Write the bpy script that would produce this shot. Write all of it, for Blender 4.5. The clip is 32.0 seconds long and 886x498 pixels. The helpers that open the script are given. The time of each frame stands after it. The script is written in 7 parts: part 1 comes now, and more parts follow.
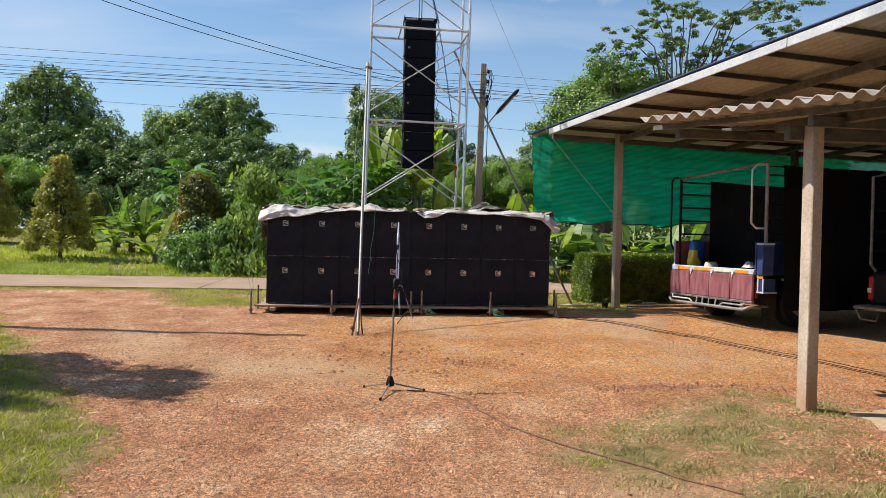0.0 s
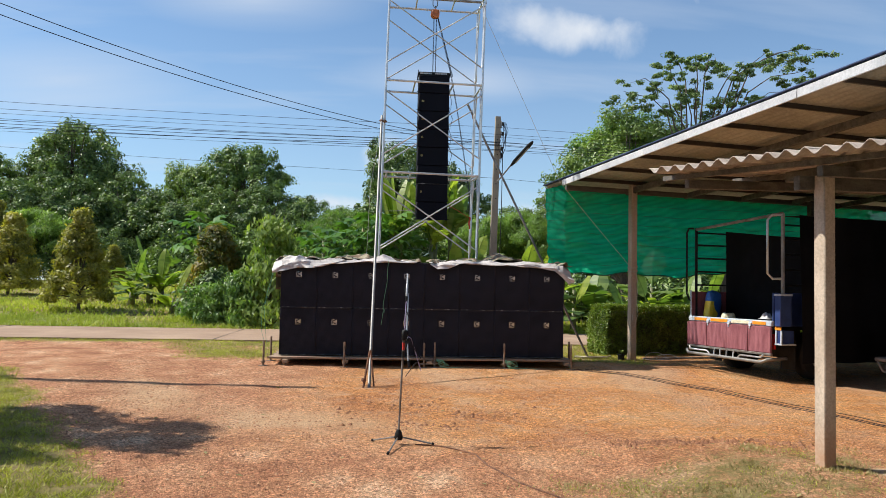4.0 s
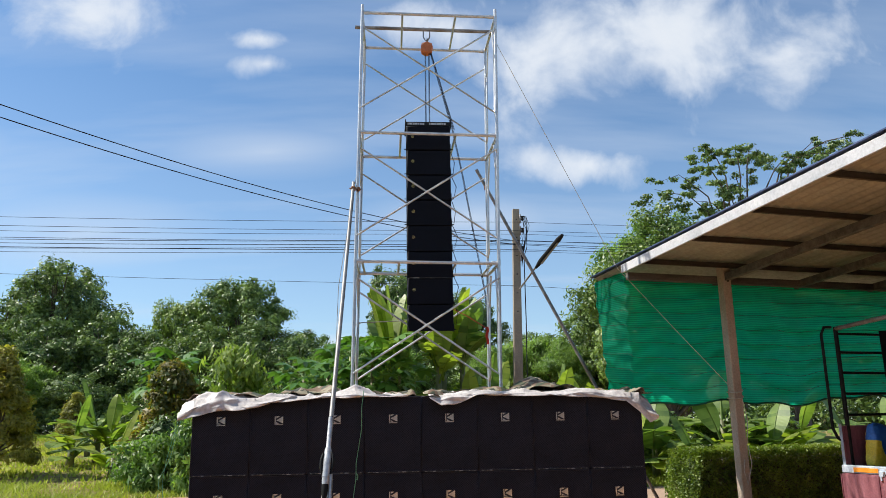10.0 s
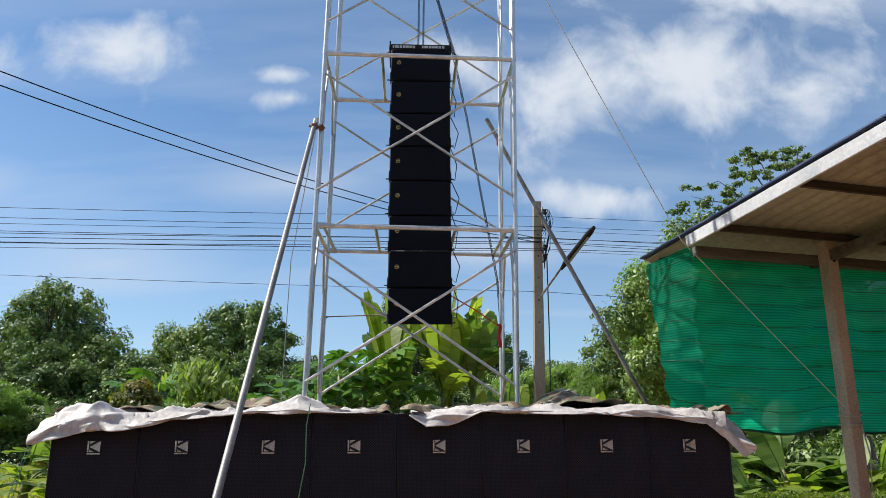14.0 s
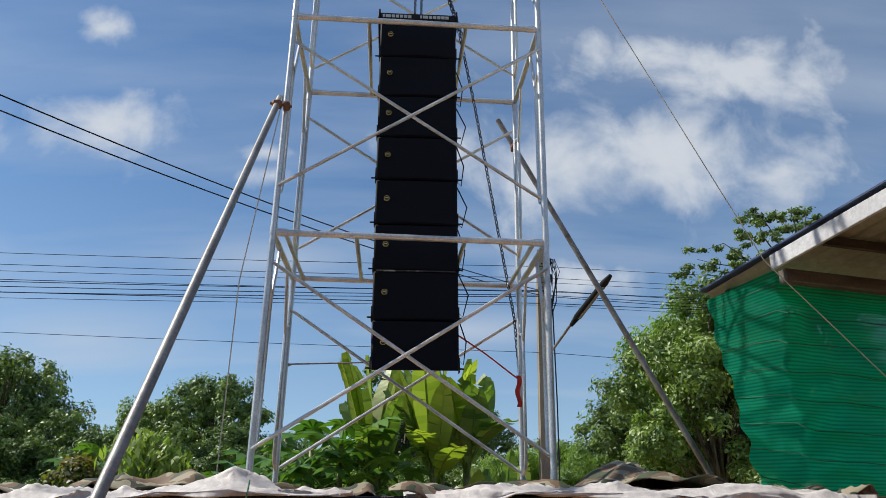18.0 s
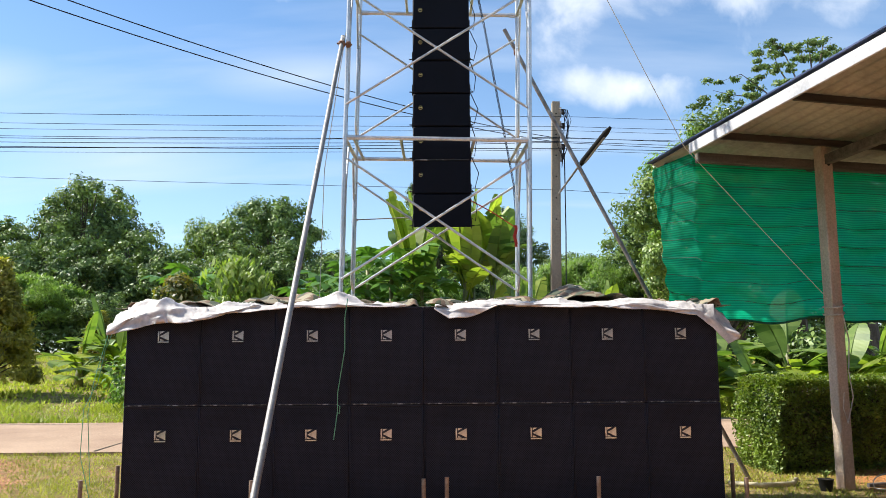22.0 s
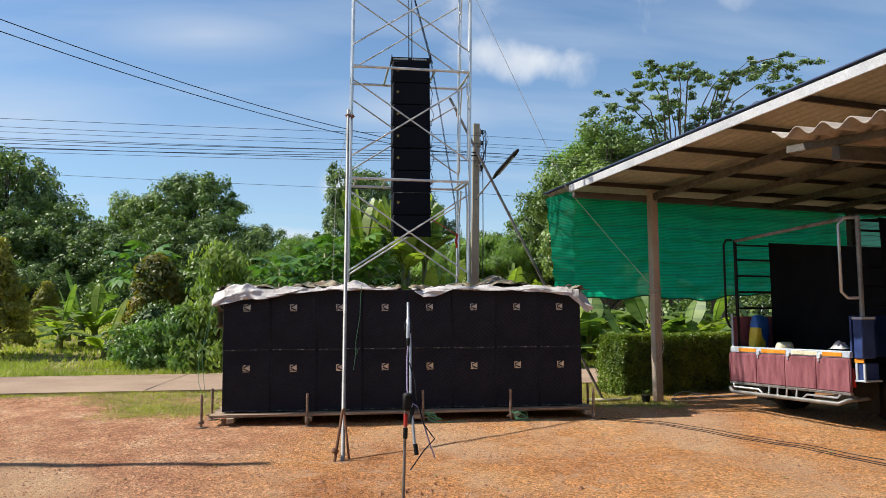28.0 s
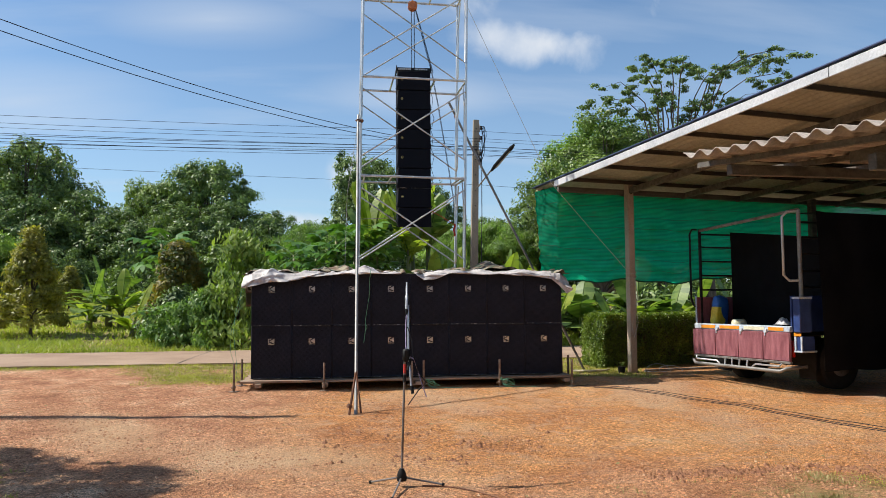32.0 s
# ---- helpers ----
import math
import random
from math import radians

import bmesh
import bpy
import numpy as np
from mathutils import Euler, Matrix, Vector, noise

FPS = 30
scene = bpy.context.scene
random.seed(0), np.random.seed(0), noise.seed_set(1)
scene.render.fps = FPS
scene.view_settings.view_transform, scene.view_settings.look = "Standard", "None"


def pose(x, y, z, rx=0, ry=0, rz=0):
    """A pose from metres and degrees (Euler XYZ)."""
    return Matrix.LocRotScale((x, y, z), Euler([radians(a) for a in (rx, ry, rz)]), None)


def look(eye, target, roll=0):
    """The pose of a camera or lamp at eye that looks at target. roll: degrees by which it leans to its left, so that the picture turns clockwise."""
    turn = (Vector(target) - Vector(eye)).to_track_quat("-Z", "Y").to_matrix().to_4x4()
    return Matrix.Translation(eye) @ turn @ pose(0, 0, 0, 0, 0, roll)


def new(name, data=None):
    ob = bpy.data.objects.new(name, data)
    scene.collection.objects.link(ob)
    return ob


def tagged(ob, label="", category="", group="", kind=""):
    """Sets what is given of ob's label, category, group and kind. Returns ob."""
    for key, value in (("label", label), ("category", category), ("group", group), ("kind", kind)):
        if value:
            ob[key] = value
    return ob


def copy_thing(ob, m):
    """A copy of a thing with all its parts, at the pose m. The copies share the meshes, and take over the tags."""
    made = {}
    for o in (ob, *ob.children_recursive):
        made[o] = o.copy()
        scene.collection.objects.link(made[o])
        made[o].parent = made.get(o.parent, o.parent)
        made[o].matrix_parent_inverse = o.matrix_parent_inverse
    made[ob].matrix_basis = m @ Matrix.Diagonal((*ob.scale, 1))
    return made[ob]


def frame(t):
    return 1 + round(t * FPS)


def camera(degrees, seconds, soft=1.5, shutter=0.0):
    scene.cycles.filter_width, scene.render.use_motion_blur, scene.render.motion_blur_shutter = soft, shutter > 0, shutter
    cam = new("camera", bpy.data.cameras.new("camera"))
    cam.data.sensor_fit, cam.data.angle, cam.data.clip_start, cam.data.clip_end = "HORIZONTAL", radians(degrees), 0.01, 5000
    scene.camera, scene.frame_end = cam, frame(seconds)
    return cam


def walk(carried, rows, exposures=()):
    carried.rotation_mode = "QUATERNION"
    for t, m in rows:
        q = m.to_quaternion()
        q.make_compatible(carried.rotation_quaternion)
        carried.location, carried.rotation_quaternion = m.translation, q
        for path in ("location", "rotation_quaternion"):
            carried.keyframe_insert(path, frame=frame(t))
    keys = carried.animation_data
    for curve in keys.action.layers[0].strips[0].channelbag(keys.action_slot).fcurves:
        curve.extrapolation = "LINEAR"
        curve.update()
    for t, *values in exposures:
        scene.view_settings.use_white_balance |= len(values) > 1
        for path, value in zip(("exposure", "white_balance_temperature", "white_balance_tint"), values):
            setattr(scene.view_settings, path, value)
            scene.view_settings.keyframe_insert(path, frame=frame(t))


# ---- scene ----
cam = camera(59.1, 32.0, soft=0.5)
EXPOSURE = [(0, 0.36), (3, 0.36), (6, 0.40), (9, 0.42), (11, 0.44), (12, 0.62), (13, 0.42), (16, 0.26), (17, 0.12), (18, 0.07), (19, 0.05), (20, 0.6), (21, 0.85), (23, 0.75), (25, 0.55), (28, 0.36), (30, 0.30), (32, 0.32)]
PATH = [
    (0, (-0.956, -13.447, 1.377), (-0.733, -11.46, 1.346), 1.2),
    (0.5, (-0.929, -13.56, 1.377), (-0.782, -11.566, 1.326), 2.0),
    (1, (-0.921, -13.584, 1.387), (-0.867, -11.585, 1.34), 1.6),
    (1.5, (-0.966, -13.584, 1.373), (-1.024, -11.585, 1.348), 0.3),
    (2, (-0.937, -13.62, 1.381), (-1.042, -11.622, 1.399), -1.5),
    (2.5, (-0.917, -13.649, 1.4), (-0.845, -11.653, 1.504), -0.6),
    (3, (-0.905, -13.65, 1.392), (-0.753, -11.66, 1.52), 0.7),
    (3.5, (-0.894, -13.596, 1.387), (-0.714, -11.608, 1.505), 1.4),
    (5.5, (-0.758, -12.401, 1.361), (-0.641, -10.405, 1.419), -0.8),
    (6, (-0.726, -11.947, 1.381), (-0.606, -9.953, 1.476), -1.3),
    (6.5, (-0.608, -11.527, 1.412), (-0.452, -9.542, 1.599), -1.3),
    (7, (-0.581, -11.085, 1.448), (-0.412, -9.133, 1.847), 0.3),
    (7.5, (-0.508, -10.673, 1.466), (-0.296, -8.731, 1.896), 0.1),
    (8, (-0.396, -10.285, 1.472), (-0.182, -8.339, 1.884), -0.6),
    (8.5, (-0.387, -9.856, 1.455), (-0.209, -7.903, 1.851), -0.9),
    (9, (-0.357, -9.461, 1.424), (-0.171, -7.511, 1.823), -0.9),
    (9.5, (-0.33, -9.078, 1.467), (-0.17, -7.132, 1.898), -0.8),
    (10, (-0.343, -8.669, 1.468), (-0.206, -6.723, 1.911), -1.0),
    (10.5, (-0.332, -8.3, 1.437), (-0.177, -6.356, 1.883), -1.1),
    (11, (-0.26, -7.968, 1.458), (-0.101, -6.029, 1.92), -0.3),
    (11.5, (-0.174, -7.578, 1.447), (-0.007, -5.641, 1.915), -0.1),
    (12, (-0.027, -7.246, 1.435), (0.174, -5.304, 1.868), -0.1),
    (12.5, (0.092, -6.955, 1.465), (0.16, -5.008, 1.918), 0.7),
    (13, (0.099, -6.553, 1.478), (0.157, -4.621, 1.991), 0.6),
    (13.5, (0.093, -6.177, 1.445), (0.157, -4.248, 1.97), 0.2),
    (15.5, (-0.062, -4.661, 1.508), (0.097, -2.756, 2.095), -1.1),
    (16, (-0.106, -4.33, 1.528), (0.045, -2.442, 2.169), -1.0),
    (16.5, (-0.041, -4.097, 1.546), (0.127, -2.226, 2.233), -0.7),
    (17, (0.015, -3.916, 1.56), (0.184, -2.057, 2.278), -0.6),
    (17.5, (0.018, -3.867, 1.557), (0.161, -2.006, 2.276), -0.2),
    (18, (0.008, -3.88, 1.565), (0.14, -2.017, 2.279), -0.2),
    (18.5, (0.007, -4.06, 1.531), (0.127, -2.194, 2.241), -0.2),
    (19, (-0.056, -4.377, 1.507), (0.088, -2.509, 2.208), -0.6),
    (19.5, (-0.005, -4.728, 1.469), (0.148, -2.814, 2.029), -0.8),
    (20, (0.019, -5.093, 1.48), (0.152, -3.161, 1.979), -0.5),
    (20.5, (0.0, -5.478, 1.464), (0.12, -3.515, 1.832), -0.8),
    (21, (0.058, -5.864, 1.38), (0.09, -3.877, 1.608), -0.7),
    (21.5, (0.07, -6.184, 1.415), (0.023, -4.198, 1.65), -0.5),
    (22, (0.065, -6.5, 1.437), (0.096, -4.517, 1.693), -0.4),
    (22.5, (0.032, -6.859, 1.412), (0.114, -4.882, 1.697), 0.1),
    (23, (-0.033, -7.187, 1.422), (0.073, -5.209, 1.701), -0.6),
    (23.5, (-0.17, -7.519, 1.428), (0.01, -5.548, 1.717), -1.2),
    (24, (-0.229, -7.916, 1.405), (0.008, -5.952, 1.698), -1.2),
    (24.5, (-0.297, -8.304, 1.411), (-0.043, -6.342, 1.705), -0.8),
    (25, (-0.4, -8.681, 1.435), (-0.13, -6.718, 1.71), -0.9),
    (25.5, (-0.47, -9.048, 1.42), (-0.202, -7.082, 1.67), -0.3),
    (27.5, (-0.906, -10.421, 1.355), (-0.673, -8.452, 1.615), -0.2),
    (28, (-0.99, -10.66, 1.412), (-0.715, -8.687, 1.587), -0.4),
    (28.5, (-0.955, -10.95, 1.361), (-0.682, -8.973, 1.505), -0.0),
    (29, (-0.995, -11.214, 1.365), (-0.741, -9.236, 1.524), -0.1),
    (29.5, (-0.995, -11.432, 1.367), (-0.738, -9.455, 1.53), 0.1),
    (30, (-0.931, -11.659, 1.359), (-0.686, -9.681, 1.52), -0.1),
    (30.5, (-0.951, -11.836, 1.363), (-0.737, -9.853, 1.52), -0.1),
    (31, (-1.026, -12.007, 1.35), (-0.819, -10.024, 1.509), -0.7),
    (31.5, (-1.027, -12.14, 1.361), (-0.805, -10.159, 1.518), -1.4),
    (32, (-1.07, -12.259, 1.343), (-0.813, -10.28, 1.479), -0.4),
]
walk(cam, [(t, look(eye, target, roll)) for t, eye, target, roll in PATH], EXPOSURE)

# ---- world and sun ----
SUN_EL, SUN_FROM = radians(49), Vector((-0.98, 0.17, 0)).normalized()
world = bpy.data.worlds.new("world")
scene.world = world
world.use_nodes = True
wn, wl = world.node_tree.nodes, world.node_tree.links
wn.clear()
sky = wn.new("ShaderNodeTexSky")
sky.sky_type, sky.sun_disc, sky.sun_elevation = "NISHITA", False, SUN_EL
sky.sun_rotation = math.atan2(SUN_FROM.x, SUN_FROM.y)
sky.air_density, sky.dust_density, sky.ozone_density = 1.0, 0.2, 2.2
wc = wn.new("ShaderNodeTexCoord")
sep = wn.new("ShaderNodeSeparateXYZ")
wl.new(wc.outputs["Generated"], sep.inputs[0])
# clouds lie on a flat layer: direction divided by its height
zz = wn.new("ShaderNodeMath"); zz.operation = "MAXIMUM"; zz.inputs[1].default_value = 0.03
wl.new(sep.outputs[2], zz.inputs[0])
za = wn.new("ShaderNodeMath"); za.operation = "ADD"; za.inputs[1].default_value = 0.22
wl.new(zz.outputs[0], za.inputs[0])
dv = wn.new("ShaderNodeVectorMath"); dv.operation = "DIVIDE"
cz = wn.new("ShaderNodeCombineXYZ")
for i in range(3):
    wl.new(za.outputs[0], cz.inputs[i])
wl.new(wc.outputs["Generated"], dv.inputs[0]); wl.new(cz.outputs[0], dv.inputs[1])
def wmath(op, a, c=None, clamp=False):
    q = wn.new("ShaderNodeMath")
    q.operation, q.use_clamp = op, clamp
    for k_, s_ in enumerate((a, c)):
        if s_ is None:
            continue
        if isinstance(s_, (int, float)):
            q.inputs[k_].default_value = s_
        else:
            wl.new(s_, q.inputs[k_])
    return q.outputs[0]


# cumulus heaps: each an oval of the sky, its edge broken up by noise
flat = wn.new("ShaderNodeCombineXYZ")
ahead = wmath("MAXIMUM", wmath("ABSOLUTE", sep.outputs[1]), 0.05)
wl.new(wmath("DIVIDE", sep.outputs[0], ahead), flat.inputs[0])
wl.new(wmath("DIVIDE", sep.outputs[2], ahead), flat.inputs[1])
heap = None
for ca_, cb_, ra_, rb_ in ((-0.40, 0.555, 0.12, 0.068), (-0.61, 0.53, 0.08, 0.05), (-0.18, 0.525, 0.05, 0.02), (-0.17, 0.488, 0.05, 0.02), (-0.43, 0.72, 0.04, 0.04), (0.07, 0.55, 0.11, 0.055), (0.24, 0.50, 0.17, 0.11), (0.43, 0.55, 0.19, 0.12),
                           (0.58, 0.52, 0.12, 0.08), (0.27, 0.345, 0.11, 0.036), (0.50, 0.70, 0.30, 0.085), (0.02, 0.158, 0.05, 0.04), (0.195, 0.10, 0.05, 0.025), (-0.05, 0.105, 0.06, 0.018), (-0.95, 0.7, 0.25, 0.14), (0.1, 0.98, 0.28, 0.13), (1.3, 0.6, 0.3, 0.2), (-1.6, 0.5, 0.35, 0.15), (-0.4, 1.3, 0.4, 0.2)):
    v1 = wn.new("ShaderNodeVectorMath"); v1.operation = "SUBTRACT"; v1.inputs[1].default_value = (ca_, cb_, 0)
    v2 = wn.new("ShaderNodeVectorMath"); v2.operation = "MULTIPLY"; v2.inputs[1].default_value = (0.78 / ra_, 0.78 / rb_, 0)
    v3 = wn.new("ShaderNodeVectorMath"); v3.operation = "LENGTH"
    wl.new(flat.outputs[0], v1.inputs[0]); wl.new(v1.outputs[0], v2.inputs[0]); wl.new(v2.outputs[0], v3.inputs[0])
    e_ = wmath("SUBTRACT", 1.0, v3.outputs["Value"])
    heap = e_ if heap is None else wmath("MAXIMUM", heap, e_)
cl = wn.new("ShaderNodeTexNoise"); cl.inputs["Scale"].default_value = 8.5; cl.inputs["Detail"].default_value = 9; cl.inputs["Roughness"].default_value = 0.56
cl.inputs["Distortion"].default_value = 0.3
wl.new(flat.outputs[0], cl.inputs["Vector"])
puff = wmath("ADD", wmath("MULTIPLY", wmath("MAXIMUM", heap, -1.2), 0.62), wmath("MULTIPLY", wmath("SUBTRACT", cl.outputs[0], 0.5), 1.45))
cr = wn.new("ShaderNodeMapRange"); cr.interpolation_type = "SMOOTHSTEP"
cr.inputs[1].default_value, cr.inputs[2].default_value, cr.inputs[3].default_value, cr.inputs[4].default_value = 0.0, 0.66, 0.0, 0.88
wl.new(puff, cr.inputs[0])
# thin streaked veil
mp2 = wn.new("ShaderNodeMapping"); mp2.inputs["Scale"].default_value = (0.55, 2.4, 0.0); mp2.inputs["Rotation"].default_value = (0, 0, 0.6)
wl.new(dv.outputs[0], mp2.inputs[0])
vl = wn.new("ShaderNodeTexNoise"); vl.inputs["Scale"].default_value = 1.6; vl.inputs["Detail"].default_value = 6
wl.new(mp2.outputs[0], vl.inputs["Vector"])
vr = wn.new("ShaderNodeMapRange"); vr.inputs[1].default_value, vr.inputs[2].default_value, vr.inputs[3].default_value, vr.inputs[4].default_value = 0.40, 0.72, 0.0, 0.46
wl.new(vl.outputs[0], vr.inputs[0])
thin = None
for ca_, cb_, ra_, rb_ in ((-0.40, 0.25, 0.26, 0.075), (-0.16, 0.36, 0.2, 0.05), (0.10, 0.27, 0.2, 0.05), (-0.62, 0.36, 0.18, 0.06)):
    v1 = wn.new("ShaderNodeVectorMath"); v1.operation = "SUBTRACT"; v1.inputs[1].default_value = (ca_, cb_, 0)
    v2 = wn.new("ShaderNodeVectorMath"); v2.operation = "MULTIPLY"; v2.inputs[1].default_value = (1 / ra_, 1 / rb_, 0)
    v3 = wn.new("ShaderNodeVectorMath"); v3.operation = "LENGTH"
    wl.new(flat.outputs[0], v1.inputs[0]); wl.new(v1.outputs[0], v2.inputs[0]); wl.new(v2.outputs[0], v3.inputs[0])
    e_ = wmath("SUBTRACT", 1.0, v3.outputs["Value"], True)
    thin = e_ if thin is None else wmath("MAXIMUM", thin, e_)
thin = wmath("MULTIPLY", thin, wmath("MULTIPLY", vl.outputs[0], 1.15))
mx = wn.new("ShaderNodeMath"); mx.operation = "MAXIMUM"
wl.new(cr.outputs[0], mx.inputs[0]); wl.new(wmath("MAXIMUM", vr.outputs[0], thin), mx.inputs[1])
# haze near the horizon
hz = wn.new("ShaderNodeMapRange"); hz.inputs[1].default_value, hz.inputs[2].default_value, hz.inputs[3].default_value, hz.inputs[4].default_value = 0.0, 0.42, 0.30, 0.0
wl.new(sep.outputs[2], hz.inputs[0])
mh = wn.new("ShaderNodeMath"); mh.operation = "MAXIMUM"
wl.new(mx.outputs[0], mh.inputs[0]); wl.new(hz.outputs[0], mh.inputs[1])
mixc = wn.new("ShaderNodeMix"); mixc.data_type = "RGBA"
# thick parts are bright, the thin rims and undersides greyer
lit = wn.new("ShaderNodeMapRange"); lit.inputs[1].default_value, lit.inputs[2].default_value = 0.1, 0.75
wl.new(puff, lit.inputs[0])
body_c = wn.new("ShaderNodeMix"); body_c.data_type = "RGBA"
body_c.inputs[6].default_value, body_c.inputs[7].default_value = (5.2, 5.9, 6.9, 1), (6.7, 7.0, 7.4, 1)
wl.new(lit.outputs[0], body_c.inputs[0]); wl.new(body_c.outputs[2], mixc.inputs[7])
tint = wn.new("ShaderNodeMix"); tint.data_type, tint.blend_type = "RGBA", "MULTIPLY"
tint.inputs[0].default_value, tint.inputs[7].default_value = 1.0, (0.85, 1.03, 1.13, 1)
wl.new(sky.outputs[0], tint.inputs[6])
wl.new(mh.outputs[0], mixc.inputs[0]); wl.new(tint.outputs[2], mixc.inputs[6])
bg = wn.new("ShaderNodeBackground"); bg.inputs[1].default_value = 0.098
wo = wn.new("ShaderNodeOutputWorld")
wl.new(mixc.outputs[2], bg.inputs[0]); wl.new(bg.outputs[0], wo.inputs[0])
sun = new("sun", bpy.data.lights.new("sun", "SUN"))
sun.data.energy, sun.data.angle, sun.data.color = 5.0, radians(0.55), (1.0, 0.95, 0.85)
d = SUN_FROM * math.cos(SUN_EL) + Vector((0, 0, math.sin(SUN_EL)))
sun.matrix_world = look(d * 60, (0, 0, 0))

# ---- materials ----
def mat(name, rough=0.7, metal=0.0):
    m = bpy.data.materials.new(name)
    m.use_nodes = True
    b = m.node_tree.nodes["Principled BSDF"]
    b.inputs["Roughness"].default_value, b.inputs["Metallic"].default_value = rough, metal
    if "black" in name:
        b.inputs["Specular IOR Level"].default_value = 0.16
    return m, m.node_tree.nodes, m.node_tree.links, b


def noise_node(n, l, scale, detail=4.0, rough=0.55, coord="Object", stretch=None):
    tc = n.new("ShaderNodeTexCoord")
    t = n.new("ShaderNodeTexNoise")
    t.inputs["Scale"].default_value, t.inputs["Detail"].default_value, t.inputs["Roughness"].default_value = scale, detail, rough
    if stretch:
        q = n.new("ShaderNodeMapping")
        q.inputs["Scale"].default_value = stretch
        l.new(tc.outputs[coord], q.inputs[0]); l.new(q.outputs[0], t.inputs["Vector"])
    else:
        l.new(tc.outputs[coord], t.inputs["Vector"])
    return t


def ramp(n, l, src, stops):
    r = n.new("ShaderNodeValToRGB")
    e = r.color_ramp.elements
    while len(e) < len(stops):
        e.new(0.5)
    for i, (p, c) in enumerate(stops):
        e[i].position, e[i].color = p, (*c, 1)
    l.new(src, r.inputs[0])
    return r


def mix(n, l, fac, a, b, mode="MIX"):
    x = n.new("ShaderNodeMix")
    x.data_type, x.blend_type = "RGBA", mode
    for s, v in ((0, fac), (6, a), (7, b)):
        if isinstance(v, (int, float)):
            x.inputs[s].default_value = v
        elif isinstance(v, tuple):
            x.inputs[s].default_value = (*v, 1)
        else:
            l.new(v, x.inputs[s])
    return x.outputs[2]


def bump(n, l, b, src, strength, dist):
    u = n.new("ShaderNodeBump")
    u.inputs["Strength"].default_value, u.inputs["Distance"].default_value = strength, dist
    l.new(src, u.inputs["Height"]); l.new(u.outputs[0], b.inputs["Normal"])


def plain(name, dark, light, scale=6.0, rough=0.7, metal=0.0, fine=60.0, relief=0.15, stretch=None, rvar=0.12, spread=(0.35, 0.65)):
    """Two-scale mottled surface between two colours."""
    m, n, l, b = mat(name, rough, metal)
    big = noise_node(n, l, scale, 5, 0.6, stretch=stretch)
    small = noise_node(n, l, fine, 3, 0.6)
    r = ramp(n, l, big.outputs[0], [(spread[0], dark), (spread[1], light)])
    g = ramp(n, l, small.outputs[0], [(0.3, (0.78, 0.78, 0.78)), (0.7, (1.1, 1.1, 1.1))])
    l.new(mix(n, l, 1.0, r.outputs[0], g.outputs[0], "MULTIPLY"), b.inputs["Base Color"])
    q = n.new("ShaderNodeMapRange")
    q.inputs[3].default_value, q.inputs[4].default_value = rough - rvar, min(1, rough + rvar)
    l.new(big.outputs[0], q.inputs[0]); l.new(q.outputs[0], b.inputs["Roughness"])
    if relief:
        bump(n, l, b, small.outputs[0], relief, 0.01)
    return m


def leafy(name, dark, light, rough=0.45, trans=0.42, scale=0.6, back=None):
    """Foliage: colour varies by leaf and by patch; light passes through."""
    m, n, l, b = mat(name, rough)
    geo = n.new("ShaderNodeNewGeometry")
    big = noise_node(n, l, scale, 3)
    f = n.new("ShaderNodeMath"); f.operation = "MULTIPLY_ADD"; f.inputs[1].default_value = 0.45
    l.new(geo.outputs["Random Per Island"], f.inputs[0])
    f2 = n.new("ShaderNodeMath"); f2.operation = "MULTIPLY_ADD"; f2.inputs[1].default_value, f2.inputs[2].default_value = 1.5, -0.5
    l.new(big.outputs[0], f2.inputs[0]); l.new(f2.outputs[0], f.inputs[2])
    r = ramp(n, l, f.outputs[0], [(0.1, dark), (0.85, light)])
    own = n.new("ShaderNodeObjectInfo")
    shade = ramp(n, l, own.outputs["Random"], [(0.0, (0.78, 0.82, 0.85)), (1.0, (1.15, 1.10, 1.0))])
    tone = mix(n, l, 1.0, r.outputs[0], shade.outputs[0], "MULTIPLY")
    l.new(tone, b.inputs["Base Color"])
    b.inputs["Specular IOR Level"].default_value = 0.5
    t = n.new("ShaderNodeBsdfTranslucent")
    tint = mix(n, l, 1.0, tone, back or (1.3, 1.5, 0.6), "MULTIPLY")
    l.new(tint, t.inputs[0])
    s = n.new("ShaderNodeMixShader"); s.inputs[0].default_value = trans
    l.new(b.outputs[0], s.inputs[1]); l.new(t.outputs[0], s.inputs[2])
    l.new(s.outputs[0], n["Material Output"].inputs[0])
    return m


M = {}
M["cab"] = plain("black_cabinet_paint", (0.0170, 0.0175, 0.0250), (0.0310, 0.0320, 0.0435), 3, 0.6, fine=240, relief=0.25)
M["grille"] = plain("black_grille_cloth", (0.0155, 0.0160, 0.0235), (0.0265, 0.0275, 0.0390), 2, 0.75, fine=420, relief=0.4)
M["module"] = plain("black_speaker_finish", (0.0025, 0.003, 0.0065), (0.0045, 0.0055, 0.011), 4, 0.7, fine=260, relief=0.2)
M["scuff"] = plain("worn_edge_paint", (0.03, 0.03, 0.03), (0.35, 0.35, 0.34), 14, 0.7, fine=90, spread=(0.5, 0.62))
M["silver"] = plain("brushed_badge_metal", (0.70, 0.68, 0.65), (0.86, 0.83, 0.79), 20, 0.26, 0.72, rvar=0.05, relief=0.03)
M["jackpipe"] = plain("rust_stained_jack_steel", (0.13, 0.075, 0.045), (0.36, 0.28, 0.215), 9, 0.6, 0.2, fine=60)
